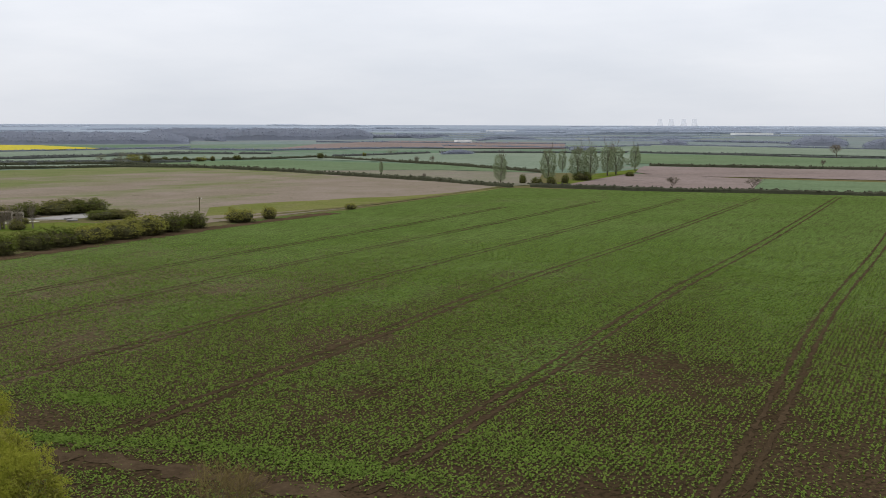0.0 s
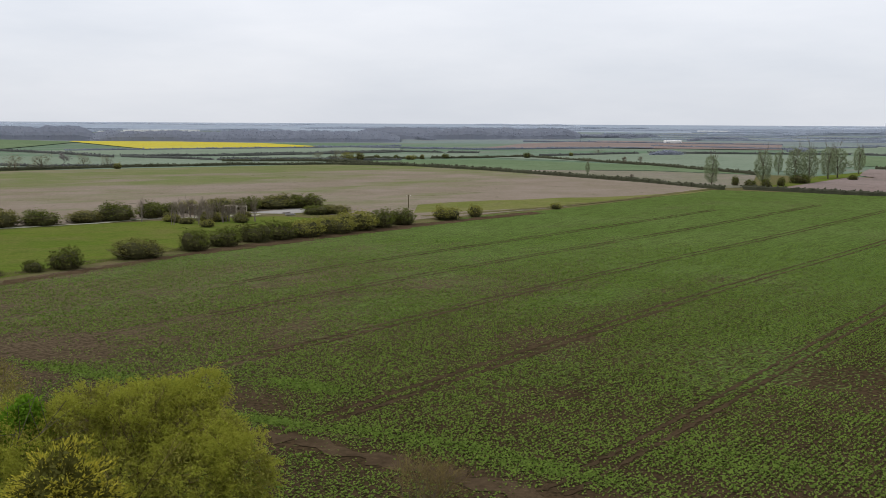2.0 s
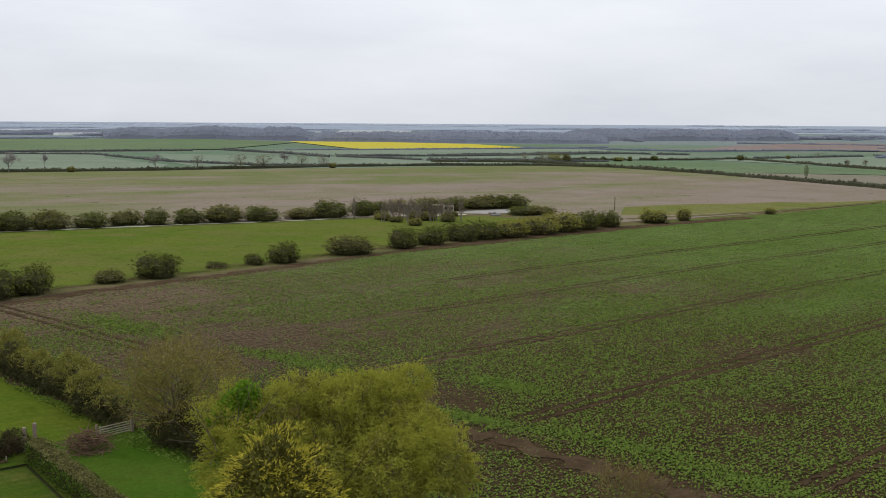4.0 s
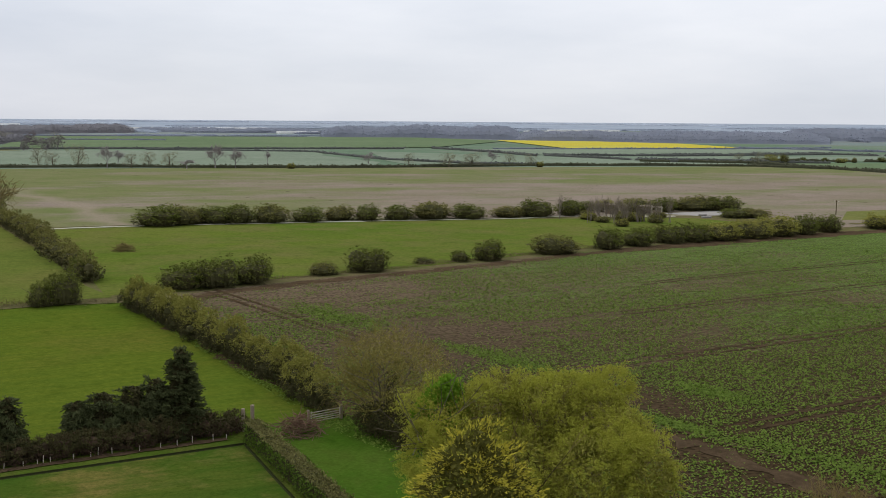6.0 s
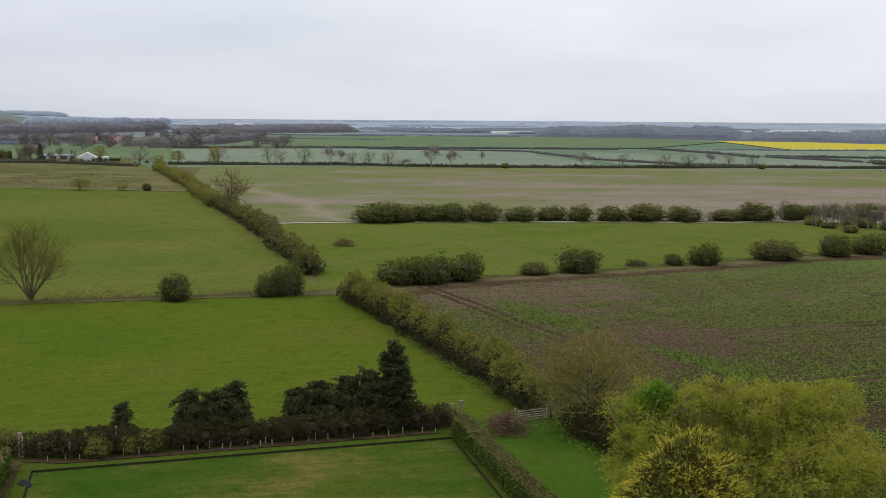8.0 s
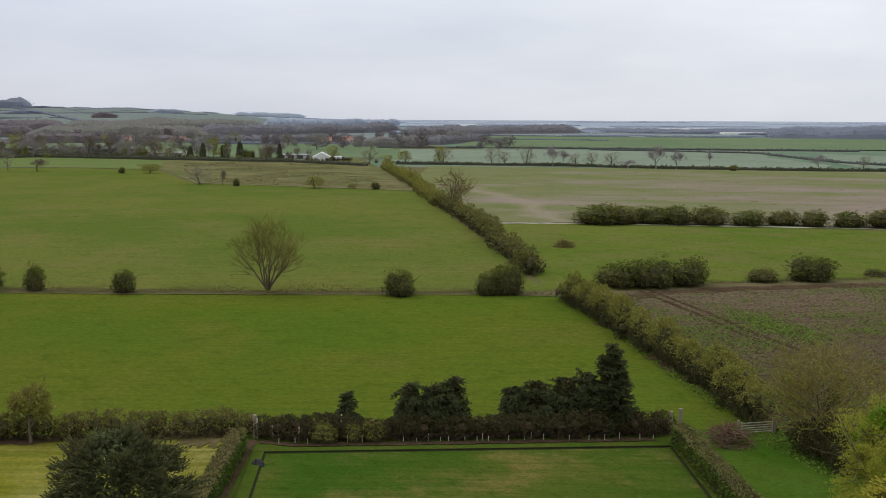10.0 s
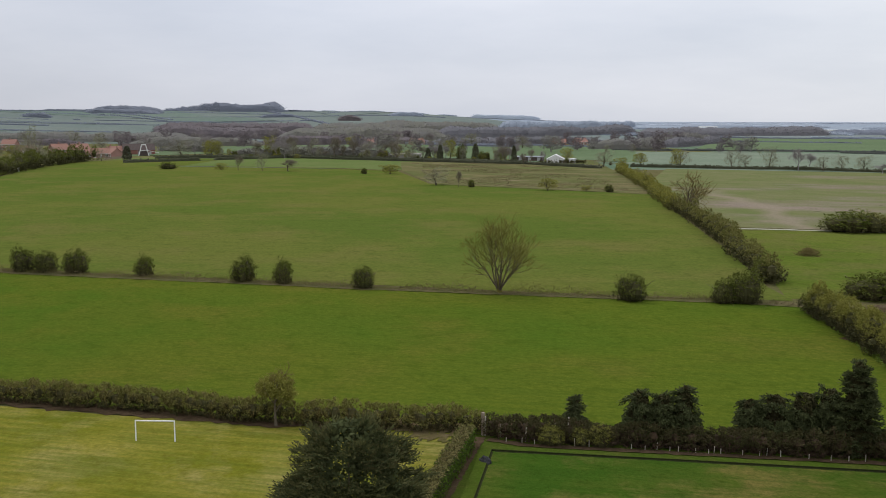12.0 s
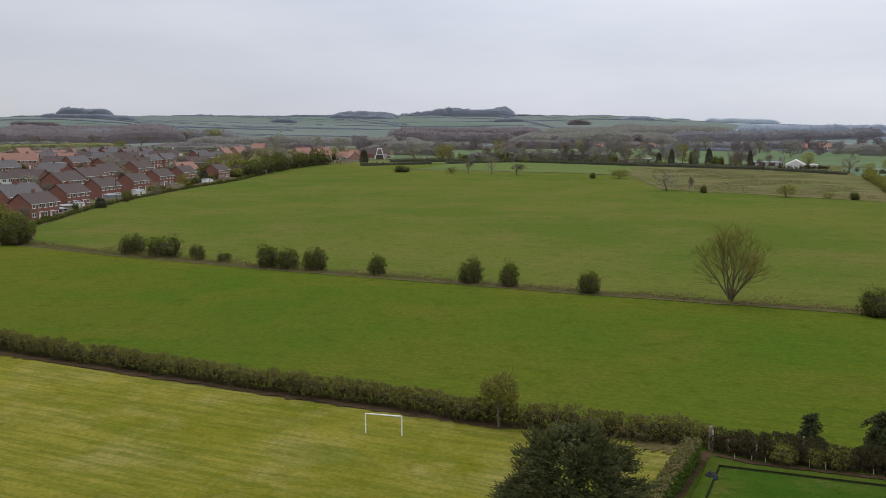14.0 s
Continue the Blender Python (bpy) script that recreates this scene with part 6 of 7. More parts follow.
strip([(-135, 105), (-127, 110), (-122, 106)], 2.0, M_VERGE, "field_gap", "trodden grass in the field gap", 0.14, 652)


def bank(pts, seed, h, w, mat, label):
    """Tufts of long grass along a ditch or a hedge foot."""
    rng = np.random.default_rng(seed)
    p = np.array([(x + rng.normal() * w, y + rng.normal() * w, max(0.12, 0.55 + 1.3 * noise.noise((x * 0.11, y * 0.11, seed)) + 0.7 * noise.noise((x * 0.5, y * 0.5, seed)))) for x, y, dx, dy in along(pts, 0.02)])
    p[:, 2] *= h * rng.uniform(0.1, 1.0, len(p))
    up = np.tile((0, 0, 1.0), (len(p), 1))
    ob = new("long_grass", quads_mesh("long_grass", leaves(rng, p, 0.075, 5.5, up, 0.45), [mat]))
    return tagged(ob, label, "grass", kind="stuff")


def tussocks(seed):
    """Fine dead grass in faint rows on the plot by the barn."""
    rng = np.random.default_rng(seed)
    a, b = rng.uniform(0, 1, (2, 9000))
    near, far = np.array((-446.0, 147.0)), np.array((-672.0, 202.0))
    across = np.array((84.0, 60.0)) * (0.55 + 0.45 * (1 - a))[:, None] + np.array((-20.0, 52.0)) * a[:, None]
    p = near + (far - near) * a[:, None] + across * (np.round(b * 22) / 22 + rng.normal(size=9000) * 0.012)[:, None] + rng.normal(size=(9000, 2)) * 0.8
    p = p[[noise.noise((x * 0.03, y * 0.03, 4.0)) + 0.35 * noise.noise((x * 0.15, y * 0.15, 9.0)) > -0.05 for x, y in p]]
    p = np.repeat(p, 4, 0)
    p = np.concatenate([p + rng.normal(size=p.shape) * 0.6, rng.uniform(0.13, 0.4, (len(p), 1))], 1)
    ob = new("tussocks", quads_mesh("tussocks", leaves(rng, p, 0.16, 2.6, np.tile((0, 0, 1.0), (len(p), 1)), 0.3), [M_STRAW]))
    return tagged(ob, "thin tussocks of dead grass in faint rows", "grass", kind="stuff")


M_STRAW = leafy("dead_grass_stems", (0.2, 0.155, 0.085), (0.13, 0.105, 0.055), (0.1, 0.085, 0.04), 0.1)
tussocks(663)
bank([(-257, -76), (-231.7, -49.3), (-204.1, -11.8), (-181.9, 22.8), (-169.2, 41.6), (-157.4, 61.9), (-146.1, 80.5), (-138.2, 94.5), (-131.4, 102.9)], 660, 1.5, 1.2, M_STRAW, "long dead grass along the ditch")
bank([(-258, -76.4), (-232.4, -49.7), (-204.9, -12.2), (-182.6, 22.4), (-169.9, 41.2), (-158.1, 61.5), (-146.8, 80.1), (-139, 94.1)], 662, 1.4, 0.7, M_LEAF_BROWN, "low brown scrub in the ditch")
bank([(-128, 133), (-118, 162), (-107, 198), (-95, 232)], 661, 0.8, 0.6, M_STRAW, "long dead grass between crop and meadow")

# ---- young plants standing in the near part of the crop field ----
def crop_plants():
    rng = np.random.default_rng(71)
    n = 1000000
    r = np.sqrt(rng.uniform(74 ** 2, 270 ** 2, n))
    az = np.radians(rng.uniform(-25, 52, n))
    x, y = -r * np.sin(az), r * np.cos(az)
    across, onward = x * AY - y * AX, x * AX + y * AY
    across = np.round(across / 0.55) * 0.55 + rng.normal(size=n) * 0.09
    x, y = across * AY + onward * AX, -across * AX + onward * AY
    keep = np.ones(n, bool)
    for off in (-13.6, -39.8, -67.6, -92.8, -118.2, -138.6, 12.5):
        for s in (-0.98, 0.98):
            keep &= np.abs(across - off + 2.2 * np.exp(-((onward - 165) / 62) ** 2) - s) > 0.46
    for (x0, y0), (x1, y1) in zip(HOME[3:11], HOME[4:12]):
        u = np.clip(((x - x0) * (x1 - x0) + (y - y0) * (y1 - y0)) / ((x1 - x0) ** 2 + (y1 - y0) ** 2), 0, 1)
        keep &= np.hypot(x - x0 - u * (x1 - x0), y - y0 - u * (y1 - y0)) > 4.5 + rng.normal(size=n) * 1.2
    mud = [(-48, 90), (-39, 87), (-30.5, 84.6), (-22.5, 81.8), (-15, 79), (-8, 75.6), (2, 70)]
    for (x0, y0), (x1, y1) in zip(mud, mud[1:]):
        u = np.clip(((x - x0) * (x1 - x0) + (y - y0) * (y1 - y0)) / ((x1 - x0) ** 2 + (y1 - y0) ** 2), 0, 1)
        keep &= np.hypot(x - x0 - u * (x1 - x0), y - y0 - u * (y1 - y0)) > 1.8 + rng.normal(size=n) * 1.1
    poly = np.array(HOME)
    inside = np.zeros(n, bool)
    for (x0, y0), (x1, y1) in zip(poly, np.roll(poly, -1, 0)):
        hit = (y0 > y) != (y1 > y)
        inside ^= hit & (x < (x1 - x0) * (y - y0) / (y1 - y0 + 1e-9) + x0)
    stand = np.array([noise.noise((a * 0.045, b * 0.045, 3.3)) + 0.6 * noise.noise((a * 0.2, b * 0.2, 8.1)) for a, b in zip(x, y)])
    lush = np.zeros(n)
    for px, py, ra, rb in ((-19, 87.6, 13, 2.2), (-7, 82, 9, 3.0), (-34, 90, 6, 1.8), (-36, 104, 6, 2.2), (-62, 104, 12, 2.2), (-97, 113, 9, 3.0), (8, 88, 14, 6)):
        dx, dy = x - px, y - py
        lush = np.maximum(lush, 1.6 * np.exp(-((dx * 0.96 - dy * 0.28) / ra) ** 2 - ((dx * 0.28 + dy * 0.96) / rb) ** 2))
    edge = lush + np.clip((x + 170) / 245, 0, 1) * 0.36 + np.clip((onward - 70) / 160, 0, 1) * 0.15 - 0.24
    keep &= inside & (stand + edge + rng.normal(size=n) * 0.3 > -0.05) & (rng.uniform(0, 1, n) < np.clip((275 - r) / 150, 0, 1))
    x, y = x[keep], y[keep]
    # thick clumps along the headland
    for px, py, ra, rb in ((-19, 87.6, 11, 1.6), (-7, 82, 7, 2.0), (-34, 90, 5, 1.4), (-36, 104, 5, 1.8), (-62, 104, 10, 1.7), (-97, 113, 8, 2.4), (8, 88, 10, 3.5)):
        a, c = rng.normal(size=1700) * ra * 0.6, rng.normal(size=1700) * rb * 0.6
        x, y = np.r_[x, px + a * 0.96 + c * 0.28], np.r_[y, py - a * 0.28 + c * 0.96]
    m = len(x)
    p = np.stack([x, y, rng.uniform(0.06, 0.22, m)], 1) + rng.normal(size=(m, 3)) * (0.06, 0.06, 0.02)
    a = rng.uniform(0, 2 * math.pi, m)
    k = (0.215 * rng.uniform(0.6, 1.3, m))[:, None]
    d = np.stack([np.cos(a), np.sin(a), rng.normal(size=m) * 0.45], 1) * k * 0.55
    s = np.stack([-np.sin(a), np.cos(a), rng.normal(size=m) * 0.45], 1) * k * 0.42
    ob = new("crop_plants", quads_mesh("crop_plants", np.stack([p - d, p + s, p + d, p - s], 1), [M_CROPLEAF]))
    tagged(ob, "thin rows of young leafy green crop plants", "crop", kind="stuff")


crop_plants()


# ---- goal, gate, posts and small things by the lawns ----
def goal():
    thing = tagged(new("football_goal"), "white metal football goal frame on the grass", "goal")
    thing.matrix_world = pose(-92.35, 3.65, 0.05, 0, 0, math.degrees(math.atan2(3.3, 1.3)))
    for s in (-1, 1):
        part("post", (solid(s * 1.77 - 0.05, -0.05, -0.1, s * 1.77 + 0.05, 0.05, 1.83, 0.015), M_WHITE), thing)
    part("crossbar", (solid(-1.82, -0.05, 1.83, 1.82, 0.05, 1.93, 0.015), M_WHITE), thing)


goal()


def gate():
    thing = tagged(new("field_gate"), "pale wooden five-bar field gate standing ajar", "gate")
    thing.matrix_world = pose(-63.2, 70.3, 0, 0, 0, math.degrees(math.atan2(3.2, 1.1)))
    for z in (0.25, 0.45, 0.66, 0.88, 1.12):
        part("bar", (solid(0.1, -0.025, z, 3.3, 0.025, z + 0.09, 0.01), M_PALEWOOD), thing)
    for x in (0.1, 3.2):
        part("stile", (solid(x, -0.05, 0.12, x + 0.1, 0.05, 1.28, 0.01), M_PALEWOOD), thing)
    for x in (-0.15, 3.45):
        part("post", (solid(x - 0.1, -0.1, -0.2, x + 0.1, 0.1, 1.5, 0.02), M_TIMBER), thing)


gate()


def stake(x, y, h, wide, mat, label, group, tilt=0.0):
    bm = solid(-wide / 2, -wide / 2, -0.2, wide / 2, wide / 2, h, wide * 0.15)
    me = bpy.data.meshes.new("fence_post")
    bm.to_mesh(me)
    bm.free()
    me.materials.append(mat)
    ob = new("fence_post", me)
    ob.matrix_world = pose(x, y, 0, tilt, tilt * 0.6, tilt * 7)
    return tagged(ob, label, "post", group)


rng6 = np.random.default_rng(81)
for k in (0.03, 0.07, 0.10, 0.15, 0.20, 0.235, 0.27, 0.34, 0.37, 0.40, 0.43, 0.45, 0.49, 0.52, 0.535, 0.55, 0.60, 0.64, 0.66, 0.69, 0.75, 0.80, 0.84, 0.88, 0.93, 0.965):
    stake(-82.7 + 17.0 * k + rng6.normal() * 0.1, 32.3 + 31.4 * k, rng6.uniform(0.5, 0.85), 0.06, M_PALEWOOD, "short pale stake along the bowling green", "stakes along the bowling green", rng6.normal() * 3)
for x, y, h in ((-81.9, 35.0, 1.5), (-81.2, 37.6, 1.7), (-80.8, 38.6, 2.3), (-84.6, 32.2, 1.9), (-83.9, 33.4, 1.2)):
    stake(x, y, h, 0.12, M_PALEWOOD, "tall pale post against the overgrown hedge", "tall posts", rng6.normal() * 2)
for x, y in ((-66.8, 65.2), (-67.0, 66.6), (-84.9, 32.1)):
    stake(x, y, 2.2, 0.3, M_TIMBER, "thick brown gatepost at the hedge end", "gateposts")


def heap(x, y, w, h, seed, label, mat):
    rng, wd = np.random.default_rng(seed), Wood(seed)
    for i in range(240):
        a, r = rng.uniform(0, 6.3), rng.uniform(0, 0.45) * w
        wd.grow((r * math.cos(a), r * math.sin(a), rng.uniform(0, h * (1 - (2 * r / w) ** 2))), (rng.normal(), rng.normal(), rng.normal() * 0.2), w * 0.28, 0.05, 1, (3,), 0.4, 0, 0.15, 0.012)
    me = mesh_of("brushwood_pile", wd.v + wd.tv, wd.f + [tuple(i + len(wd.v) for i in f) for f in wd.tf], [mat])
    ob = new("brushwood_pile", me)
    ob.location = (x, y, 0.02)
    return tagged(ob, label, "brushwood", kind="stuff")


heap(-62.2, 67.6, 5.0, 1.8, 82, "heap of cut reddish brushwood by the gate", M_TWIG_RED)
heap(-182, 143, 6.0, 1.7, 83, "low brown heap of cuttings in the meadow", M_TWIG)


def cover_sheet():
    bm = bmesh.new()
    bmesh.ops.create_icosphere(bm, subdivisions=3, radius=1)
    for v in bm.verts:
        v.co = Vector((v.co.x * 0.75, v.co.y * 0.55, max(0, v.co.z) * 0.5 * (1 + 0.5 * noise.noise(v.co * 2.3))))
    me = bpy.data.meshes.new("roller_cover")
    bm.to_mesh(me)
    bm.free()
    me.materials.append(M_RUBBER)
    ob = new("roller_cover", me)
    ob.location = (-77.8, 29.6, 0.04)
    tagged(ob, "small black crumpled cover lying on the grass", "cover")


cover_sheet()


# ---- houses ----
def house_master(length, depth, eaves, ridge, wall_mat, roof_mat, panes=4, storeys=2, chimneys=1, hip=0.0, porch=True):
    """A house along x with its front on -y; the origin is at the middle of its foot."""
    thing = tagged(new("house"), "", "house")
    a, d = length / 2, depth / 2
    bm = bmesh.new()
    prof = [(-d, -0.3), (d, -0.3), (d, eaves), (0, ridge if not hip else eaves), (-d, eaves)]
    ends = [[bm.verts.new((x, y, z)) for y, z in prof] for x in (-a, a)]
    bm.faces.new(ends[0][::-1])
    bm.faces.new(ends[1])
    for i in range(5):
        j = (i + 1) % 5
        bm.faces.new((ends[0][i], ends[0][j], ends[1][j], ends[1][i]))
    bmesh.ops.recalc_face_normals(bm, faces=bm.faces[:])
    part("wall", (bm, wall_mat), thing)
    bm = bmesh.new()
    o, th = 0.35, 0.16
    slope = (ridge - eaves) / d
    for s in (-1, 1):
        lo = (s * (d + o), eaves - o * slope + 0.05)
        q = [(-a - o, *lo), (a + o, *lo), (a + o - hip, 0, ridge + 0.05), (-a - o + hip, 0, ridge + 0.05)]
        top = [bm.verts.new((x, y, z + th)) for x, y, z in q]
        bot = [bm.verts.new((x, y, z)) for x, y, z in q]
        bm.faces.new(top)
        bm.faces.new(bot[::-1])
        for i in range(4):
            bm.faces.new((top[i], top[(i + 1) % 4], bot[(i + 1) % 4], bot[i]))
    if hip:
        for s in (-1, 1):
            q = [(s * (a + o), -d - o, eaves - o * slope + 0.05 + th), (s * (a + o), d + o, eaves - o * slope + 0.05 + th), (s * (a + o - hip), 0, ridge + 0.05 + th)]
            bm.faces.new([bm.verts.new(v) for v in q])
    bmesh.ops.recalc_face_normals(bm, faces=bm.faces[:])
    roof = part("roof", (bm, roof_mat), thing)
    for k in range(chimneys):
        x = (-a + 0.6, a - 0.6, 0)[k] if chimneys > 1 else 0
        ch = part("chimney", (solid(x - 0.35, -0.45, ridge - 0.8, x + 0.35, 0.45, ridge + 1.1, 0.03), wall_mat), roof)
        pot = bmesh.new()
        for py in (-0.22, 0.22):
            bmesh.ops.create_cone(pot, segments=8, radius1=0.13, radius2=0.10, depth=0.4, cap_ends=True, matrix=Matrix.Translation((x, py, ridge + 1.3)))
        part("chimney_pots", (pot, M_TILE_RED), roof)
    for s in (-1, 1):
        part("gutter", (solid(-a - 0.3, s * (d + 0.33) - 0.06, eaves - 0.32, a + 0.3, s * (d + 0.33) + 0.06, eaves - 0.16, 0.02), M_WHITE), thing)

    def window(x, y, z, w, h, s):
        fr = bmesh.new()
        y0, y1 = sorted((y - s * 0.02, y + s * 0.07))
        for b in ((x - w / 2, z, x + w / 2, z + 0.09), (x - w / 2, z + h - 0.09, x + w / 2, z + h), (x - w / 2, z + 0.09, x - w / 2 + 0.09, z + h - 0.09), (x + w / 2 - 0.09, z + 0.09, x + w / 2, z + h - 0.09), (x - 0.05, z + 0.09, x + 0.05, z + h - 0.09)):
            box(fr, b[0], y0, b[1], b[2], y1, b[3])
        win = part("window", (fr, M_WHITE), thing, "white window frame")
        p0, p1 = sorted((y + s * 0.005, y + s * 0.025))
        for q in (-1, 1):
            xc = x + q * (w / 4)
            part("pane", (solid(xc - w / 4 + 0.07, p0, z + 0.07, xc + w / 4 - 0.07, p1, z + h - 0.07), M_GLASS), win)
        part("sill", (solid(x - w / 2 - 0.08, y - 0.12 if s < 0 else y, z - 0.1, x + w / 2 + 0.08, y if s < 0 else y + 0.12, z - 0.01), M_WHITE), win)

    for s in (-1, 1):
        for st in range(storeys):
            for i in range(panes):
                x = -a + length * (i + 0.5) / panes
                if st == 0 and porch and i in (1, panes - 2):
                    continue
                window(x, s * d, 0.9 + 2.6 * st, 1.7 if st == 0 else 1.5, 1.25, s)
    for i in ((1, panes - 2) if porch else (0,)):
        x = -a + length * (i + 0.5) / panes
        dr = part("door", (solid(x - 0.45, -d - 0.06, 0.0, x + 0.45, -d + 0.02, 2.05, 0.02), M_WHITE), thing, "white panelled door")
        part("door_canopy", (solid(x - 0.8, -d - 0.9, 2.2, x + 0.8, -d, 2.34, 0.03), M_WHITE), thing)
    return thing


def stand(master, x, y, angle, label, group, k=1.0, base=None):
    z = ground_z(x, y) if base is None else base
    return tagged(copy_thing(master, Matrix.Translation((x, y, z)) @ pose(0, 0, 0, 0, 0, angle) @ Matrix.Diagonal((k, k, k, 1))), label, "house", group)


PAIR = house_master(14, 8.2, 5.0, 7.9, M_BRICK, M_TILE_BROWN, 5, 2, 1)
GREY = house_master(13, 8.0, 5.0, 8.0, M_BRICK, M_TILE_GREY, 4, 2, 1)
CLAY = house_master(11, 8.4, 5.0, 8.6, M_BRICK_PINK, M_TILE_RED, 4, 2, 1)
WHITE = house_master(10, 8.0, 4.9, 7.8, M_RENDER, M_TILE_BROWN, 4, 2, 1, 3.2)
LOW = house_master(14, 8.0, 2.8, 6.0, M_BRICK_PINK, M_TILE_RED, 4, 1, 2)
FRONT = 160
for x, y in ((-329, -95), (-378, -97), (-417, -94), (-459, -90), (-500, -86), (-540, -81), (-562, -66)):
    stand(PAIR, x, y, FRONT, "pair of red-brown brick houses with brown tiled roof", "houses facing the field", 1.0)
for m, label, spots in ((GREY, "brick house with grey slate roof", ((-776, -195, 100), (-757, -168, 100), (-785, -150, 102), (-772, -212, 104), (-760, -94, 104), (-348, -106, 150), (-544, -146, 70), (-809, -108, 150), (-705, -127, 155), (-731, -121, 155), (-881, -207, 160), (-858, -188, 160), (-877, -177, 160), (-875, -160, 160), (-866, -235, 70), (-591, -186, 150), (-672, -167, 150), (-766, -150, 160), (-985, -215, 155), (-960, -190, 155))),
                        (CLAY, "orange brick house with clay pantile roof", ((-706, -206, 98), (-712, -218, 98), (-716, -184, 104), (-650, -212, 100), (-890, -264, 150), (-790, -208, 150), (-718, -225, 60), (-776, -222, 155), (-843, -215, 150), (-1063, -82, 70), (-865, -96, 160), (-906, -88, 150), (-855, -31, 120), (-853, -16, 110))),
                        (WHITE, "white rendered house with hipped brown roof", ((-668, -101, 110), (-464, -150, 140), (-871, -138, 150), (-810, -94, 140), (-372, -122, 130))),
                        (PAIR, "brown-roofed brick house behind the front row", ((-768, -181, 98), (-752, -152, 100), (-797, -140, 98), (-779, -128, 100), (-655, -90, 100), (-670, -178, 102), (-640, -124, 100), (-444, -116, 160), (-484, -116, 160), (-468, -137, 70), (-530, -118, 160), (-575, -110, 160), (-640, -140, 150))),
                        (LOW, "low orange brick house with tiled roof", ((-617, -92, 150), (-839, -3, 100), (-838, 9, 20), (-905, 15, 110), (-1190, 362, 100), (-1125, 520, 60), (-1180, 300, 120), (-1150, 560, 100), (-940, -60, 130)))):
    for x, y, ang in spots:
        stand(m, x, y, ang, label, "village houses", 1.2)


def barn(x, y, angle, length, depth, eaves, ridge, wall_mat, roof_mat, label, open_side=False):
    thing = tagged(new("barn"), label, "barn")
    a, d = length / 2, depth / 2
    bm = bmesh.new()
    prof = [(-d, -0.3), (d, -0.3), (d, eaves), (0, ridge), (-d, eaves)]
    ends = [[bm.verts.new((q, u, v)) for u, v in prof] for q in (-a, a)]
    bm.faces.new(ends[0][::-1])
    bm.faces.new(ends[1])
    for i in range(5):
        j = (i + 1) % 5
        bm.faces.new((ends[0][i], ends[0][j], ends[1][j], ends[1][i]))
    bmesh.ops.recalc_face_normals(bm, faces=bm.faces[:])
    part("wall", (bm, wall_mat), thing)
    slope = (ridge - eaves) / d
    for s in (-1, 1):
        bm = bmesh.new()
        n = 24
        for i in range(n):
            x0, x1 = -a - 0.3 + (length + 0.6) * i / n, -a - 0.3 + (length + 0.6) * (i + 1) / n
            xm = (x0 + x1) / 2
            lo, hi = (s * (d + 0.3), eaves - 0.3 * slope + 0.05), (s * 0.01, ridge + 0.06)
            row = [bm.verts.new((q, *e)) for q in (x0, xm, x1) for e in (lo, hi)]
            for k, lift in ((2, 0.12), (3, 0.12)):
                row[k].co.z += lift
            bm.faces.new((row[0], row[2], row[3], row[1]))
            bm.faces.new((row[2], row[4], row[5], row[3]))
        bmesh.ops.remove_doubles(bm, verts=bm.verts[:], dist=0.001)
        part("roof", (bm, roof_mat), thing)
    for i in range(3):
        xx = -a + length * (i + 0.5) / 3
        part("door", (solid(xx - 1.2, -d - 0.06, 0, xx + 1.2, -d + 0.02, min(eaves - 0.2, 2.6), 0.03), M_TIMBER if open_side else M_METAL), thing)
    thing.matrix_world = pose(x, y, ground_z(x, y), 0, 0, angle)
    return thing


barn(-652, 299, -26, 15, 12, 2.6, 5.6, M_RENDER, M_WHITE, "small white-roofed barn with pale walls")
barn(-648, 309.5, -26, 9, 6, 2.3, 2.9, M_RENDER, M_WHITE, "low white lean-to beside the barn")
hedge([(-637.5, 282), (-635.5, 295), (-633.5, 311)], 3, 2.3, M_HEDGE_DARK, "dark hedge in front of the white barn", 27, 0.5, 40, 0.2, 4, step=2.5)
barn(-690, 296, 62, 20, 7, 2.6, 3.4, M_TILE_BROWN, M_PLASTIC, "long low grey-roofed shed beside the barn")
barn(-768, 226, 70, 22, 6, 2.8, 3.6, M_CONCRETE, M_CONCRETE, "low concrete shed at the field corner")
barn(-905, 30, 95, 26, 12, 4.0, 9.0, M_BRICK, M_TILE_BROWN, "large dark-roofed barn at the village edge")


def white_gable(x, y, angle):
    """White timber gable frame with a low white porch."""
    thing = tagged(new("white_gable_building"), "white A-framed timber building with sloping porch roof", "building")
    for s in (-1, 1):
        bm = solid(-0.3, -0.3, 0, 0.3, 0.3, 9.2, 0.05)
        bmesh.ops.transform(bm, verts=bm.verts[:], matrix=pose(s * 4.0, 0, 0, 0, -s * 15, 0))
        part("leg", (bm, M_WHITE), thing)
    part("crosspiece", (solid(-2.0, -0.3, 8.6, 2.0, 0.3, 9.4, 0.05), M_WHITE), thing)
    part("tie", (solid(-3.2, -0.2, 4.0, 3.2, 0.2, 4.4, 0.05), M_WHITE), thing)
    part("wall", (solid(-3.4, 0.4, -0.2, 3.4, 6.0, 5.0, 0.05), M_TILE_BROWN), thing)
    bm = solid(0, -3, 0, 8, 3, 0.3, 0.03)
    bmesh.ops.transform(bm, verts=bm.verts[:], matrix=pose(3.6, 0, 4.2, 0, 14, 0))
    part("porch_roof", (bm, M_WHITE), thing)
    thing.matrix_world = pose(x, y, 0, 0, 0, angle)


white_gable(-870, 33, 95)


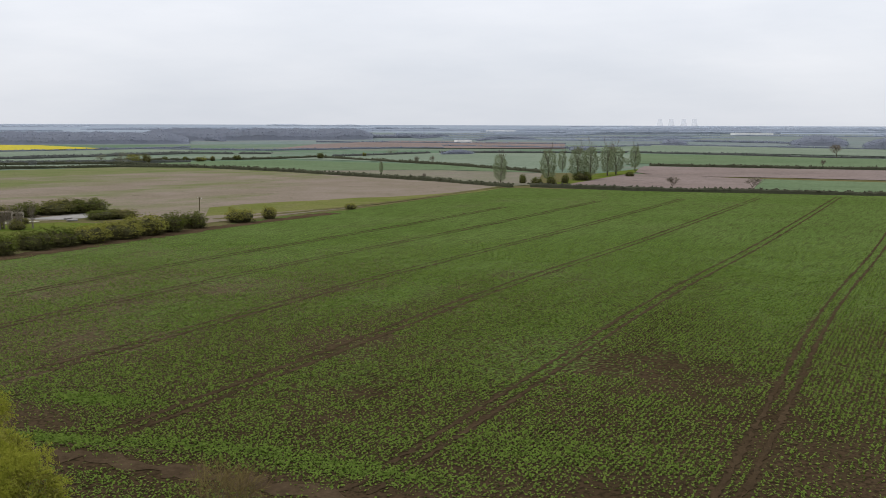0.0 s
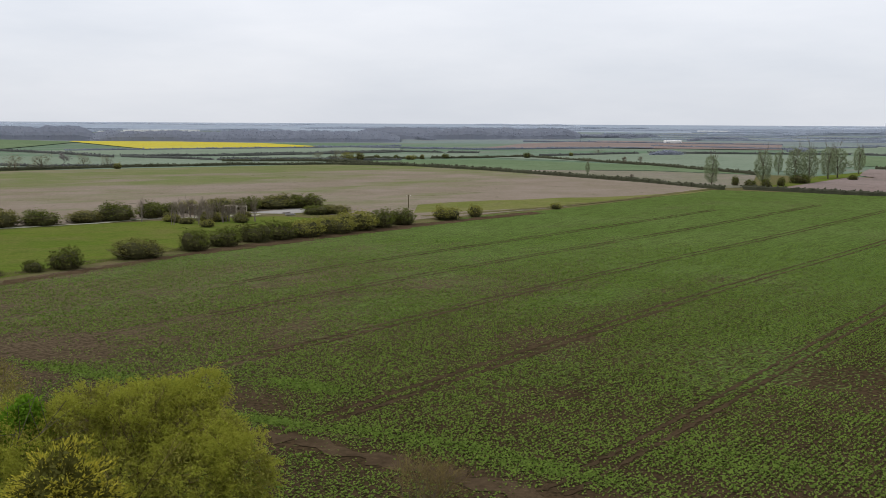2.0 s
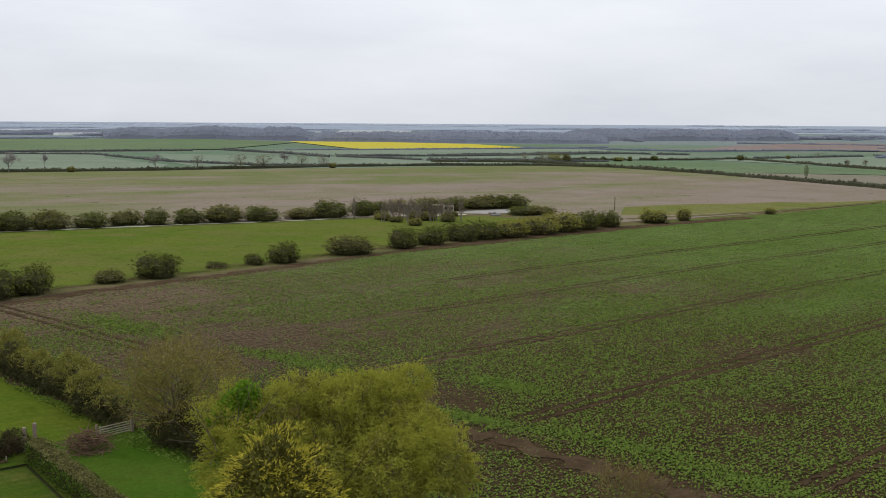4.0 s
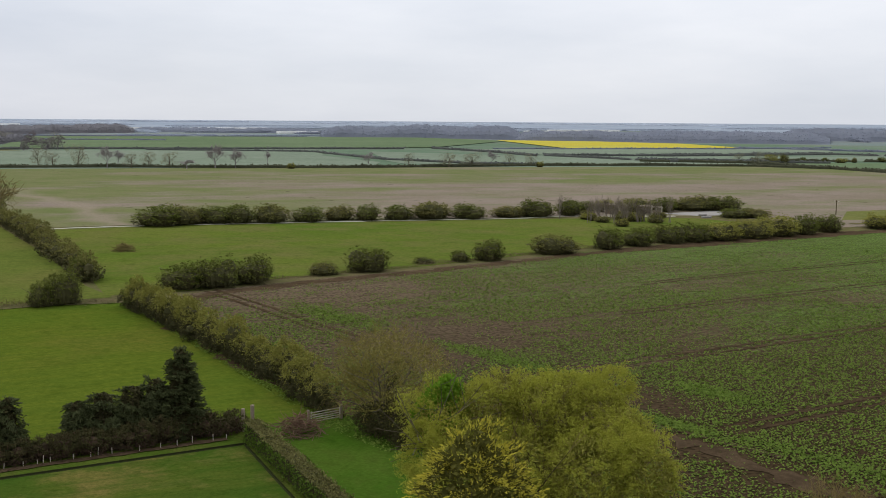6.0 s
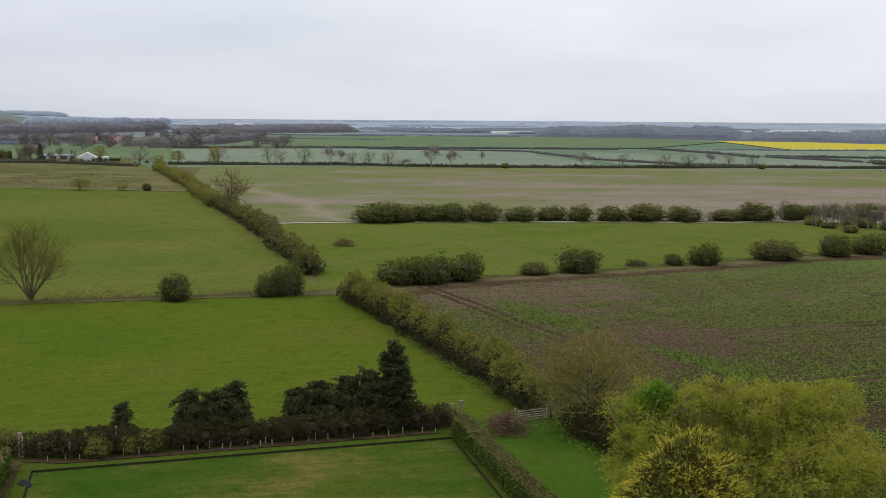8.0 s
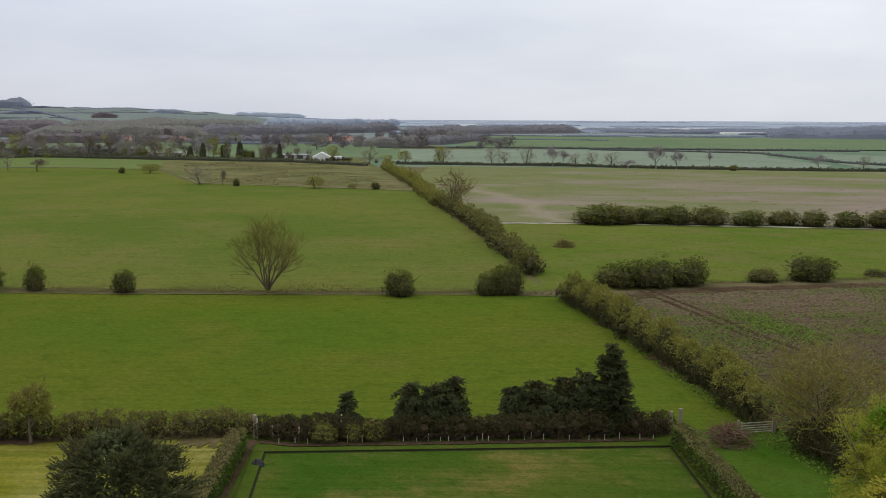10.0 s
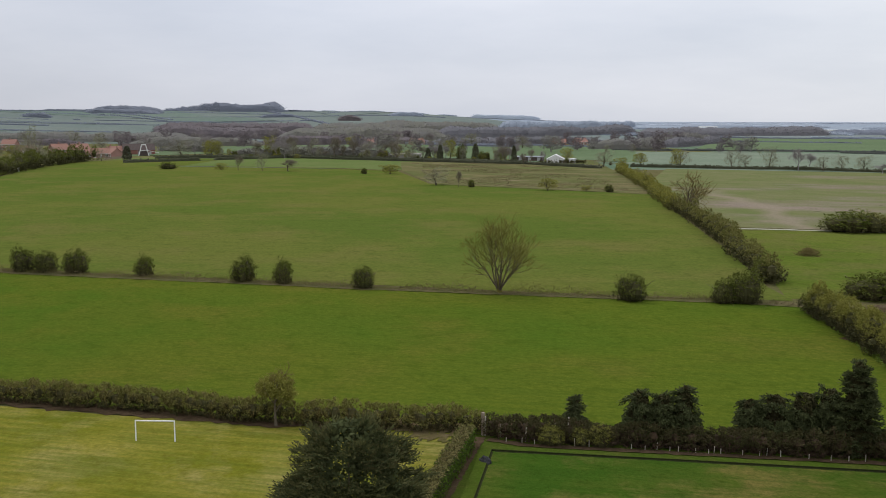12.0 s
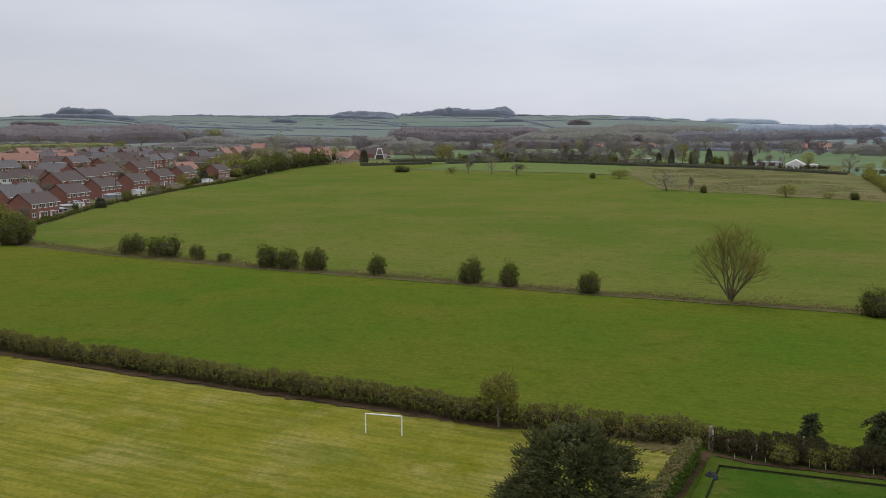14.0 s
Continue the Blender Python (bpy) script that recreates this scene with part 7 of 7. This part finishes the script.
def pole(x, y, h, label, arms=True):
    thing = tagged(new("utility_pole"), label, "pole", "utility poles")
    bm = bmesh.new()
    bmesh.ops.create_cone(bm, segments=8, radius1=0.16, radius2=0.11, depth=h + 0.5, cap_ends=True, matrix=Matrix.Translation((0, 0, h / 2 - 0.25)))
    part("shaft", (bm, M_BROWNBARK), thing)
    if arms:
        part("crossarm", (solid(-0.8, -0.06, h - 0.5, 0.8, 0.06, h - 0.38, 0.01), M_TIMBER), thing)
        for s in (-0.7, 0, 0.7):
            part("insulator", (solid(s - 0.05, -0.05, h - 0.38, s + 0.05, 0.05, h - 0.2, 0.01), M_WHITE), thing)
    thing.location = (x, y, ground_z(x, y))
    return thing


pole(-80, 336, 4.6, "dark wooden utility pole beside the old yard")
pole(-395, -84, 8.5, "tall wooden pole at the garden fences", False)
pole(-520, -66, 8.5, "tall wooden pole at the garden fences", False)
pole(-640, -52, 8.5, "wooden pole by the garden hedge", False)
pole(-672, 300, 7, "thin pole beside the white barn", False)


def shed(x, y, angle, w, d, h, mat, roof, label, category="shed"):
    thing = tagged(new("garden_shed"), label, category, "garden sheds")
    part("wall", (solid(-w / 2, -d / 2, -0.2, w / 2, d / 2, h, 0.02), mat), thing)
    bm = solid(-w / 2 - 0.15, -d / 2 - 0.15, h, w / 2 + 0.15, d / 2 + 0.15, h + 0.14, 0.03)
    for v in bm.verts:
        v.co.z += 0.12 * v.co.y
    part("roof", (bm, roof), thing)
    part("door", (solid(-0.4, -d / 2 - 0.04, 0, 0.4, -d / 2, 1.8, 0.01), M_TIMBER), thing)
    thing.matrix_world = pose(x, y, 0, 0, 0, angle)


for i, (x, y, w, d, h, m, rf, lb) in enumerate(((-352, -91, 5, 3, 2.2, M_TIMBER, M_PLASTIC, "timber garden shed with grey felt roof"), (-364, -90, 3, 2.4, 2.1, M_WHITE, M_PLASTIC, "white garden shed by the fence"), (-341, -90.5, 3.5, 3, 2.0, M_RUBBER, M_PLASTIC, "dark low garden shelter"),
                                                (-402, -87, 6, 3, 2.4, M_PLASTIC, M_PLASTIC, "grey sheeted garden shelter"), (-430, -82.5, 5, 3, 2.3, M_RENDER, M_PLASTIC, "pale garden shed with flat roof"), (-474, -76, 4, 3, 2.2, M_TIMBER, M_TILE_BROWN, "brown timber garden shed"), (-516, -65.5, 5, 3, 2.2, M_WHITE, M_PLASTIC, "white garden shed by the hedge"), (-620, -48, 9, 4, 2.6, M_WHITE, M_WHITE, "long white flat-roofed garden building"))):
    shed(x, y, 143, w, d, h, m, rf, lb)


def panel_fence(pts, h, label):
    thing = tagged(new("garden_fence"), label, "fence", "garden fences")
    for i, (x, y, dx, dy) in enumerate(along(pts, 1.83)[:-1]):
        ang = math.degrees(math.atan2(dy, dx))
        bm = solid(0.05, -0.02, 0.05, 1.78, 0.02, h, 0.01)
        bmesh.ops.transform(bm, verts=bm.verts[:], matrix=pose(x, y, 0, 0, 0, ang))
        part("panel", (bm, M_TIMBER), thing)
        bm = solid(-0.05, -0.05, -0.1, 0.05, 0.05, h + 0.1, 0.01)
        bmesh.ops.transform(bm, verts=bm.verts[:], matrix=pose(x, y, 0, 0, 0, ang))
        part("post", (bm, M_TIMBER), thing)


panel_fence([(-330, -89), (-372, -86.5)], 1.4, "brown panel fence at the garden end")
panel_fence([(-392, -84.5), (-420, -81)], 1.4, "brown panel fence at the garden end")
panel_fence([(-440, -77.5), (-470, -72)], 1.4, "brown panel fence at the garden end")
panel_fence([(-488, -68.5), (-512, -61.5)], 1.4, "brown panel fence at the garden end")
panel_fence([(-790, 2), (-835, 22)], 1.6, "pale panel fence before the pink houses")
rngg = np.random.default_rng(85)
for x, y in ((-352, -87.5), (-396, -84.5), (-437, -78), (-478, -71), (-520, -60), (-548, -54)):
    panel_fence([(x, y), (x - 6, y - 9)], 1.4, "weathered panel fence between two gardens")
trees([(round(-318 - 26 * i + rngg.normal() * 5, 1), round(-90 + 2.9 * i + rngg.normal() * 2, 1), w, w * rngg.uniform(0.8, 1.4)) for i, w in enumerate((5, 3, 4, 3, 5, 4, 6, 4, 5, 4))], "bspsusgsps", "in the gardens along the field", "garden growth by the field", 1300)
rows = []
for i in range(40):
    x = -340 - 560 * rngg.uniform(0, 1) ** 0.8
    w = rngg.uniform(3.5, 8)
    rows.append((round(x, 1), round(-100 - rngg.uniform(0, 1) * (40 + (-x - 340) * 0.2), 1), w, w * rngg.uniform(0.75, 1.2)))
trees(rows, "busbgsuhbs", "in a garden of the village", "village garden growth", 1400)
trees([(-268, -92, 9, 10), (-276, -101, 8, 9), (-436, -128, 10, 10), (-470, -122, 7, 8), (-498, -120, 9, 8), (-520, -104, 8, 7), (-556, -92, 9, 8), (-392, -112, 6, 6), (-600, -112, 11, 10), (-580, -92, 9, 9), (-622, -74, 12, 11), (-650, -84, 12, 10), (-690, -78, 13, 11), (-735, -42, 12, 10), (-748, -70, 13, 11), (-800, -34, 12, 10)], "bbubgubsbugubugu", "between the houses", "trees between the houses", 1330)
hedge([(-280, -82), (-300, -87.6), (-352, -86.4), (-398, -83), (-450, -74.5), (-486, -67.5), (-517, -59), (-560, -51), (-600, -48)], 1.6, 1.2, M_LEAF, "low ragged green hedge along the cereal field", 24, 0.3, 30, 0.6, 4, step=1.6, low=M_HEDGE_DARK)
hedge([(-585, -50), (-640, -43), (-700, -30), (-770, -8)], 8, 9.0, M_LEAF, "tall mixed green hedge behind the gardens", 25, 0.7, 60, 0.35, 6, step=3.2, low=M_HEDGEFOOT, clump=17)
bushes([(-290, -92, 9, 7), (-300, -98, 10, 8), (-405, -82, 5, 4.2), (-448, -80, 5, 4), (-500, -72, 6, 4), (-530, -66, 7, 4.5), (-575, -58, 10, 6), (-600, -54, 10, 6), (-590, -75, 12, 8), (-640, -62, 14, 9)], (2, 0, 3), "garden bush among the houses", "garden bushes", 700)
trees([(-610, -130, 14, 12), (-560, -115, 10, 9), (-640, -95, 14, 11), (-660, -70, 14, 12), (-665, -42, 9, 21), (-675, -36, 9, 18), (-790, 18, 6, 10), (-760, 0, 8, 9), (-480, -140, 10, 9), (-820, -60, 16, 11), (-870, -50, 14, 11), (-930, 0, 14, 12), (-1080, 260, 18, 15), (-1100, 400, 18, 16), (-1050, 480, 14, 12), (-1000, 420, 16, 14)],
      "uubguupugguugubu", "among the village gardens", "garden trees", 720)

trees([(-874, -182, 3, 3), (-710, -217, 5, 6), (-766, -145, 2, 2), (-881, -138, 4, 5), (-1064, -273, 5, 4), (-712, -129, 4, 4), (-874, -250, 5, 5), (-1098, -239, 3, 3), (-622, -154, 3, 3), (-1139, -135, 3, 4), (-762, -230, 5, 6), (-1077, -194, 5, 5), (-1194, -315, 2, 2), (-1086, -329, 5, 4), (-850, -185, 4, 5), (-1034, -190, 5, 5), (-689, -204, 4, 5), (-557, -140, 5, 6), (-688, -108, 3, 3), (-807, -240, 5, 5), (-1114, -158, 4, 4), (-854, -156, 4, 4), (-1171, -216, 5, 6), (-984, -212, 4, 4), (-658, -190, 3, 2), (-581, -175, 5, 6), (-997, -155, 5, 5), (-558, -144, 3, 4), (-959, -118, 4, 5), (-1013, -128, 2, 2)],
      "susbsugsb", "in the back gardens of the village", "back garden growth", 960)

trees([(-700.3, -43.5, 10.1, 27.9), (-701.2, -50.4, 11.6, 14), (-722.3, -65, 12, 13.6), (-1384.9, -317.8, 26.6, 20.4), (-1250.2, -257.8, 18.3, 12.7), (-1525.3, -286.4, 25.7, 17.1), (-1367.9, -221.1, 15.3, 12.2), (-831.6, -212.9, 14.2, 14.2), (-1721.8, -250.7, 38.4, 21.1), (-1676.1, -199.8, 33.5, 22.3), (-1399.4, -400.6, 24.1, 16), (-1334.5, -30.7, 19.1, 17.7), (-1329.4, -1.7, 17.6, 16.1)],
      "uubbgbubugbuu", "among the village houses", "trees among the houses", 990, 1.4)

# ---- old yard beside the track ----
field([(-125.4, 303.9), (-114.2, 326.9), (-107.5, 311), (-113, 304)], M_CONCRETE, 0.11, "pale concrete slab of the old yard", "yard")


def ruin(x, y, angle, w, d, h, roofed, label):
    """A wrecked shed: posts, rails and a few boards left."""
    thing = tagged(new("ruined_shed"), label, "ruin", "ruined sheds")
    for i in range(3):
        for s in (-1, 1):
            part("post", (solid(-w / 2 + w * i / 2 - 0.1, s * d / 2 - 0.1, -0.2, -w / 2 + w * i / 2 + 0.1, s * d / 2 + 0.1, h, 0.02), M_PALEWOOD), thing)
    for s in (-1, 1):
        part("rail", (solid(-w / 2 - 0.2, s * d / 2 - 0.12, h, w / 2 + 0.2, s * d / 2 + 0.12, h + 0.22, 0.02), M_PALEWOOD), thing)
    for i in range(roofed):
        bm = solid(-w / 2 + i * 0.85, -d / 2 - 0.3, h + 0.23, -w / 2 + i * 0.85 + 0.8, d / 2 + 0.3, h + 0.29, 0.01)
        part("board", (bm, M_TIMBER), thing)
    part("back_wall", (solid(-w / 2, d / 2 + 0.13, 0, w / 2, d / 2 + 0.25, h * 0.55, 0.02), M_TIMBER), thing)
    thing.matrix_world = pose(x, y, 0, 0, 0, angle)


ruin(-136.4, 291.7, 25, 4.2, 3, 3.1, 2, "pale timber frame of a wrecked shed")
ruin(-124.8, 299.4, 25, 3.2, 3, 2.4, 0, "bare pale post frame at the slab's edge")
ruin(-128.8, 300.5, 25, 3.8, 3, 2.5, 4, "derelict timber shed with a low board roof")
for i, (x, y, w, d, h, a) in enumerate(((-131.2, 293.5, 3.2, 1.6, 0.5, 20), (-133.6, 296.5, 1.6, 1.2, 0.9, 50), (-129.2, 294.8, 2.2, 1.5, 0.7, 5), (-109.0, 300, 3.0, 1.6, 0.4, 35), (-112, 305, 2.2, 1.4, 0.5, 60))):
    ob = new("rubble_stack")
    for k in range(4):
        part("slab", (solid(-w / 2 + 0.1 * (k % 2), -d / 2, h * k / 4, w / 2 - 0.12 * ((k + 1) % 2), d / 2, h * (k + 1) / 4 - 0.02, 0.02), M_CONCRETE), ob)
    ob.matrix_world = pose(x, y, 0.1, 0, 0, a)
    tagged(ob, "low stack of pale broken slabs in the old yard", "rubble", "slab stacks")
bushes([(-123, 325, 6.6, 4.0), (-117.5, 327.5, 7.5, 4.8), (-127.5, 321, 5, 3.2), (-142.2, 299.7, 8.0, 4.4), (-147.6, 294.9, 7.6, 3.8), (-136.4, 312, 6.4, 3.4), (-132, 316, 5, 3.2), (-101, 311.5, 8.5, 2.9)], (2, 0, 3), "dark bush behind the old yard", "bushes round the old yard", 780)
rng7 = np.random.default_rng(91)
bushes([(-128 + rng7.normal() * 9, 276 + rng7.normal() * 8, rng7.uniform(3, 5.5), rng7.uniform(1.6, 2.8)) for _ in range(16)], (3, 3, 2), "low brown scrub among the birches", "scrub by the old yard", 800)
for i in range(28):
    x, y = -127 + rng7.normal() * 7, 275 + rng7.normal() * 6
    place(TREES["birch"][i % 2], x, y, 4.4, rng7.uniform(3.4, 5.0), 740 + i, "slender bare birch beside the old yard", "birches by the old yard")

# ---- far buildings ----
def glasshouse(x, y, length, angle, label):
    thing = tagged(new("glasshouse"), label, "greenhouse", "far glasshouses")
    bm = bmesh.new()
    n = 10
    for i in range(n):
        x0, x1 = -length / 2 + length * i / n, -length / 2 + length * (i + 1) / n
        box(bm, x0 + 0.1, -15, -1, x1 - 0.1, 15, 4.2)
    tagged(part("glass_roof", (bm, M_WHITE), thing), kind="stuff")
    thing.matrix_world = pose(x, y, ground_z(x, y), 0, 0, angle)


for x, y, length, ang in ((152, 2720, 76, 8), (702, 2348, 89, 4), (30, 1590, 23, 8), (-1070, 1915, 54, 51), (-1070, 2127, 169, 53), (-1714, 1649, 172, 62), (-1332, 1457, 78, 58), (-2104, 1523, 100, 70), (-1854, 1504, 127, 65), (-1618, 1542, 161, 64), (-2493, 1604, 46, 77)):
    glasshouse(x, y, length, ang, "long white glasshouse roof far out on the plain")


def cooling_tower(x, y):
    bm = bmesh.new()
    prof = [(42, -5), (36, 20), (29, 48), (25, 72), (25.5, 84), (27, 94)]
    rings = [[bm.verts.new((r * math.cos(a * math.pi / 12), r * math.sin(a * math.pi / 12), z)) for a in range(24)] for r, z in prof]
    for p, q in zip(rings, rings[1:]):
        for i in range(24):
            bm.faces.new((p[i], p[(i + 1) % 24], q[(i + 1) % 24], q[i]))
    me = bpy.data.meshes.new("cooling_tower")
    bm.to_mesh(me)
    bm.free()
    me.materials.append(M_TOWER)
    ob = new("cooling_tower", me)
    ob.location = (x, y, ground_z(x, y))
    ob.scale = (0.38, 0.38, 0.34)
    tagged(ob, "pale cooling tower faint on the horizon", "cooling tower", "cooling towers")


for x, y in ((975, 4649), (1023, 4638), (1076, 4626), (1122, 4616)):
    cooling_tower(x, y)

for master in (*BUSHES, *[t for g in TREES.values() for t in g], PAIR, GREY, CLAY, WHITE, LOW):
    drop_master(master)
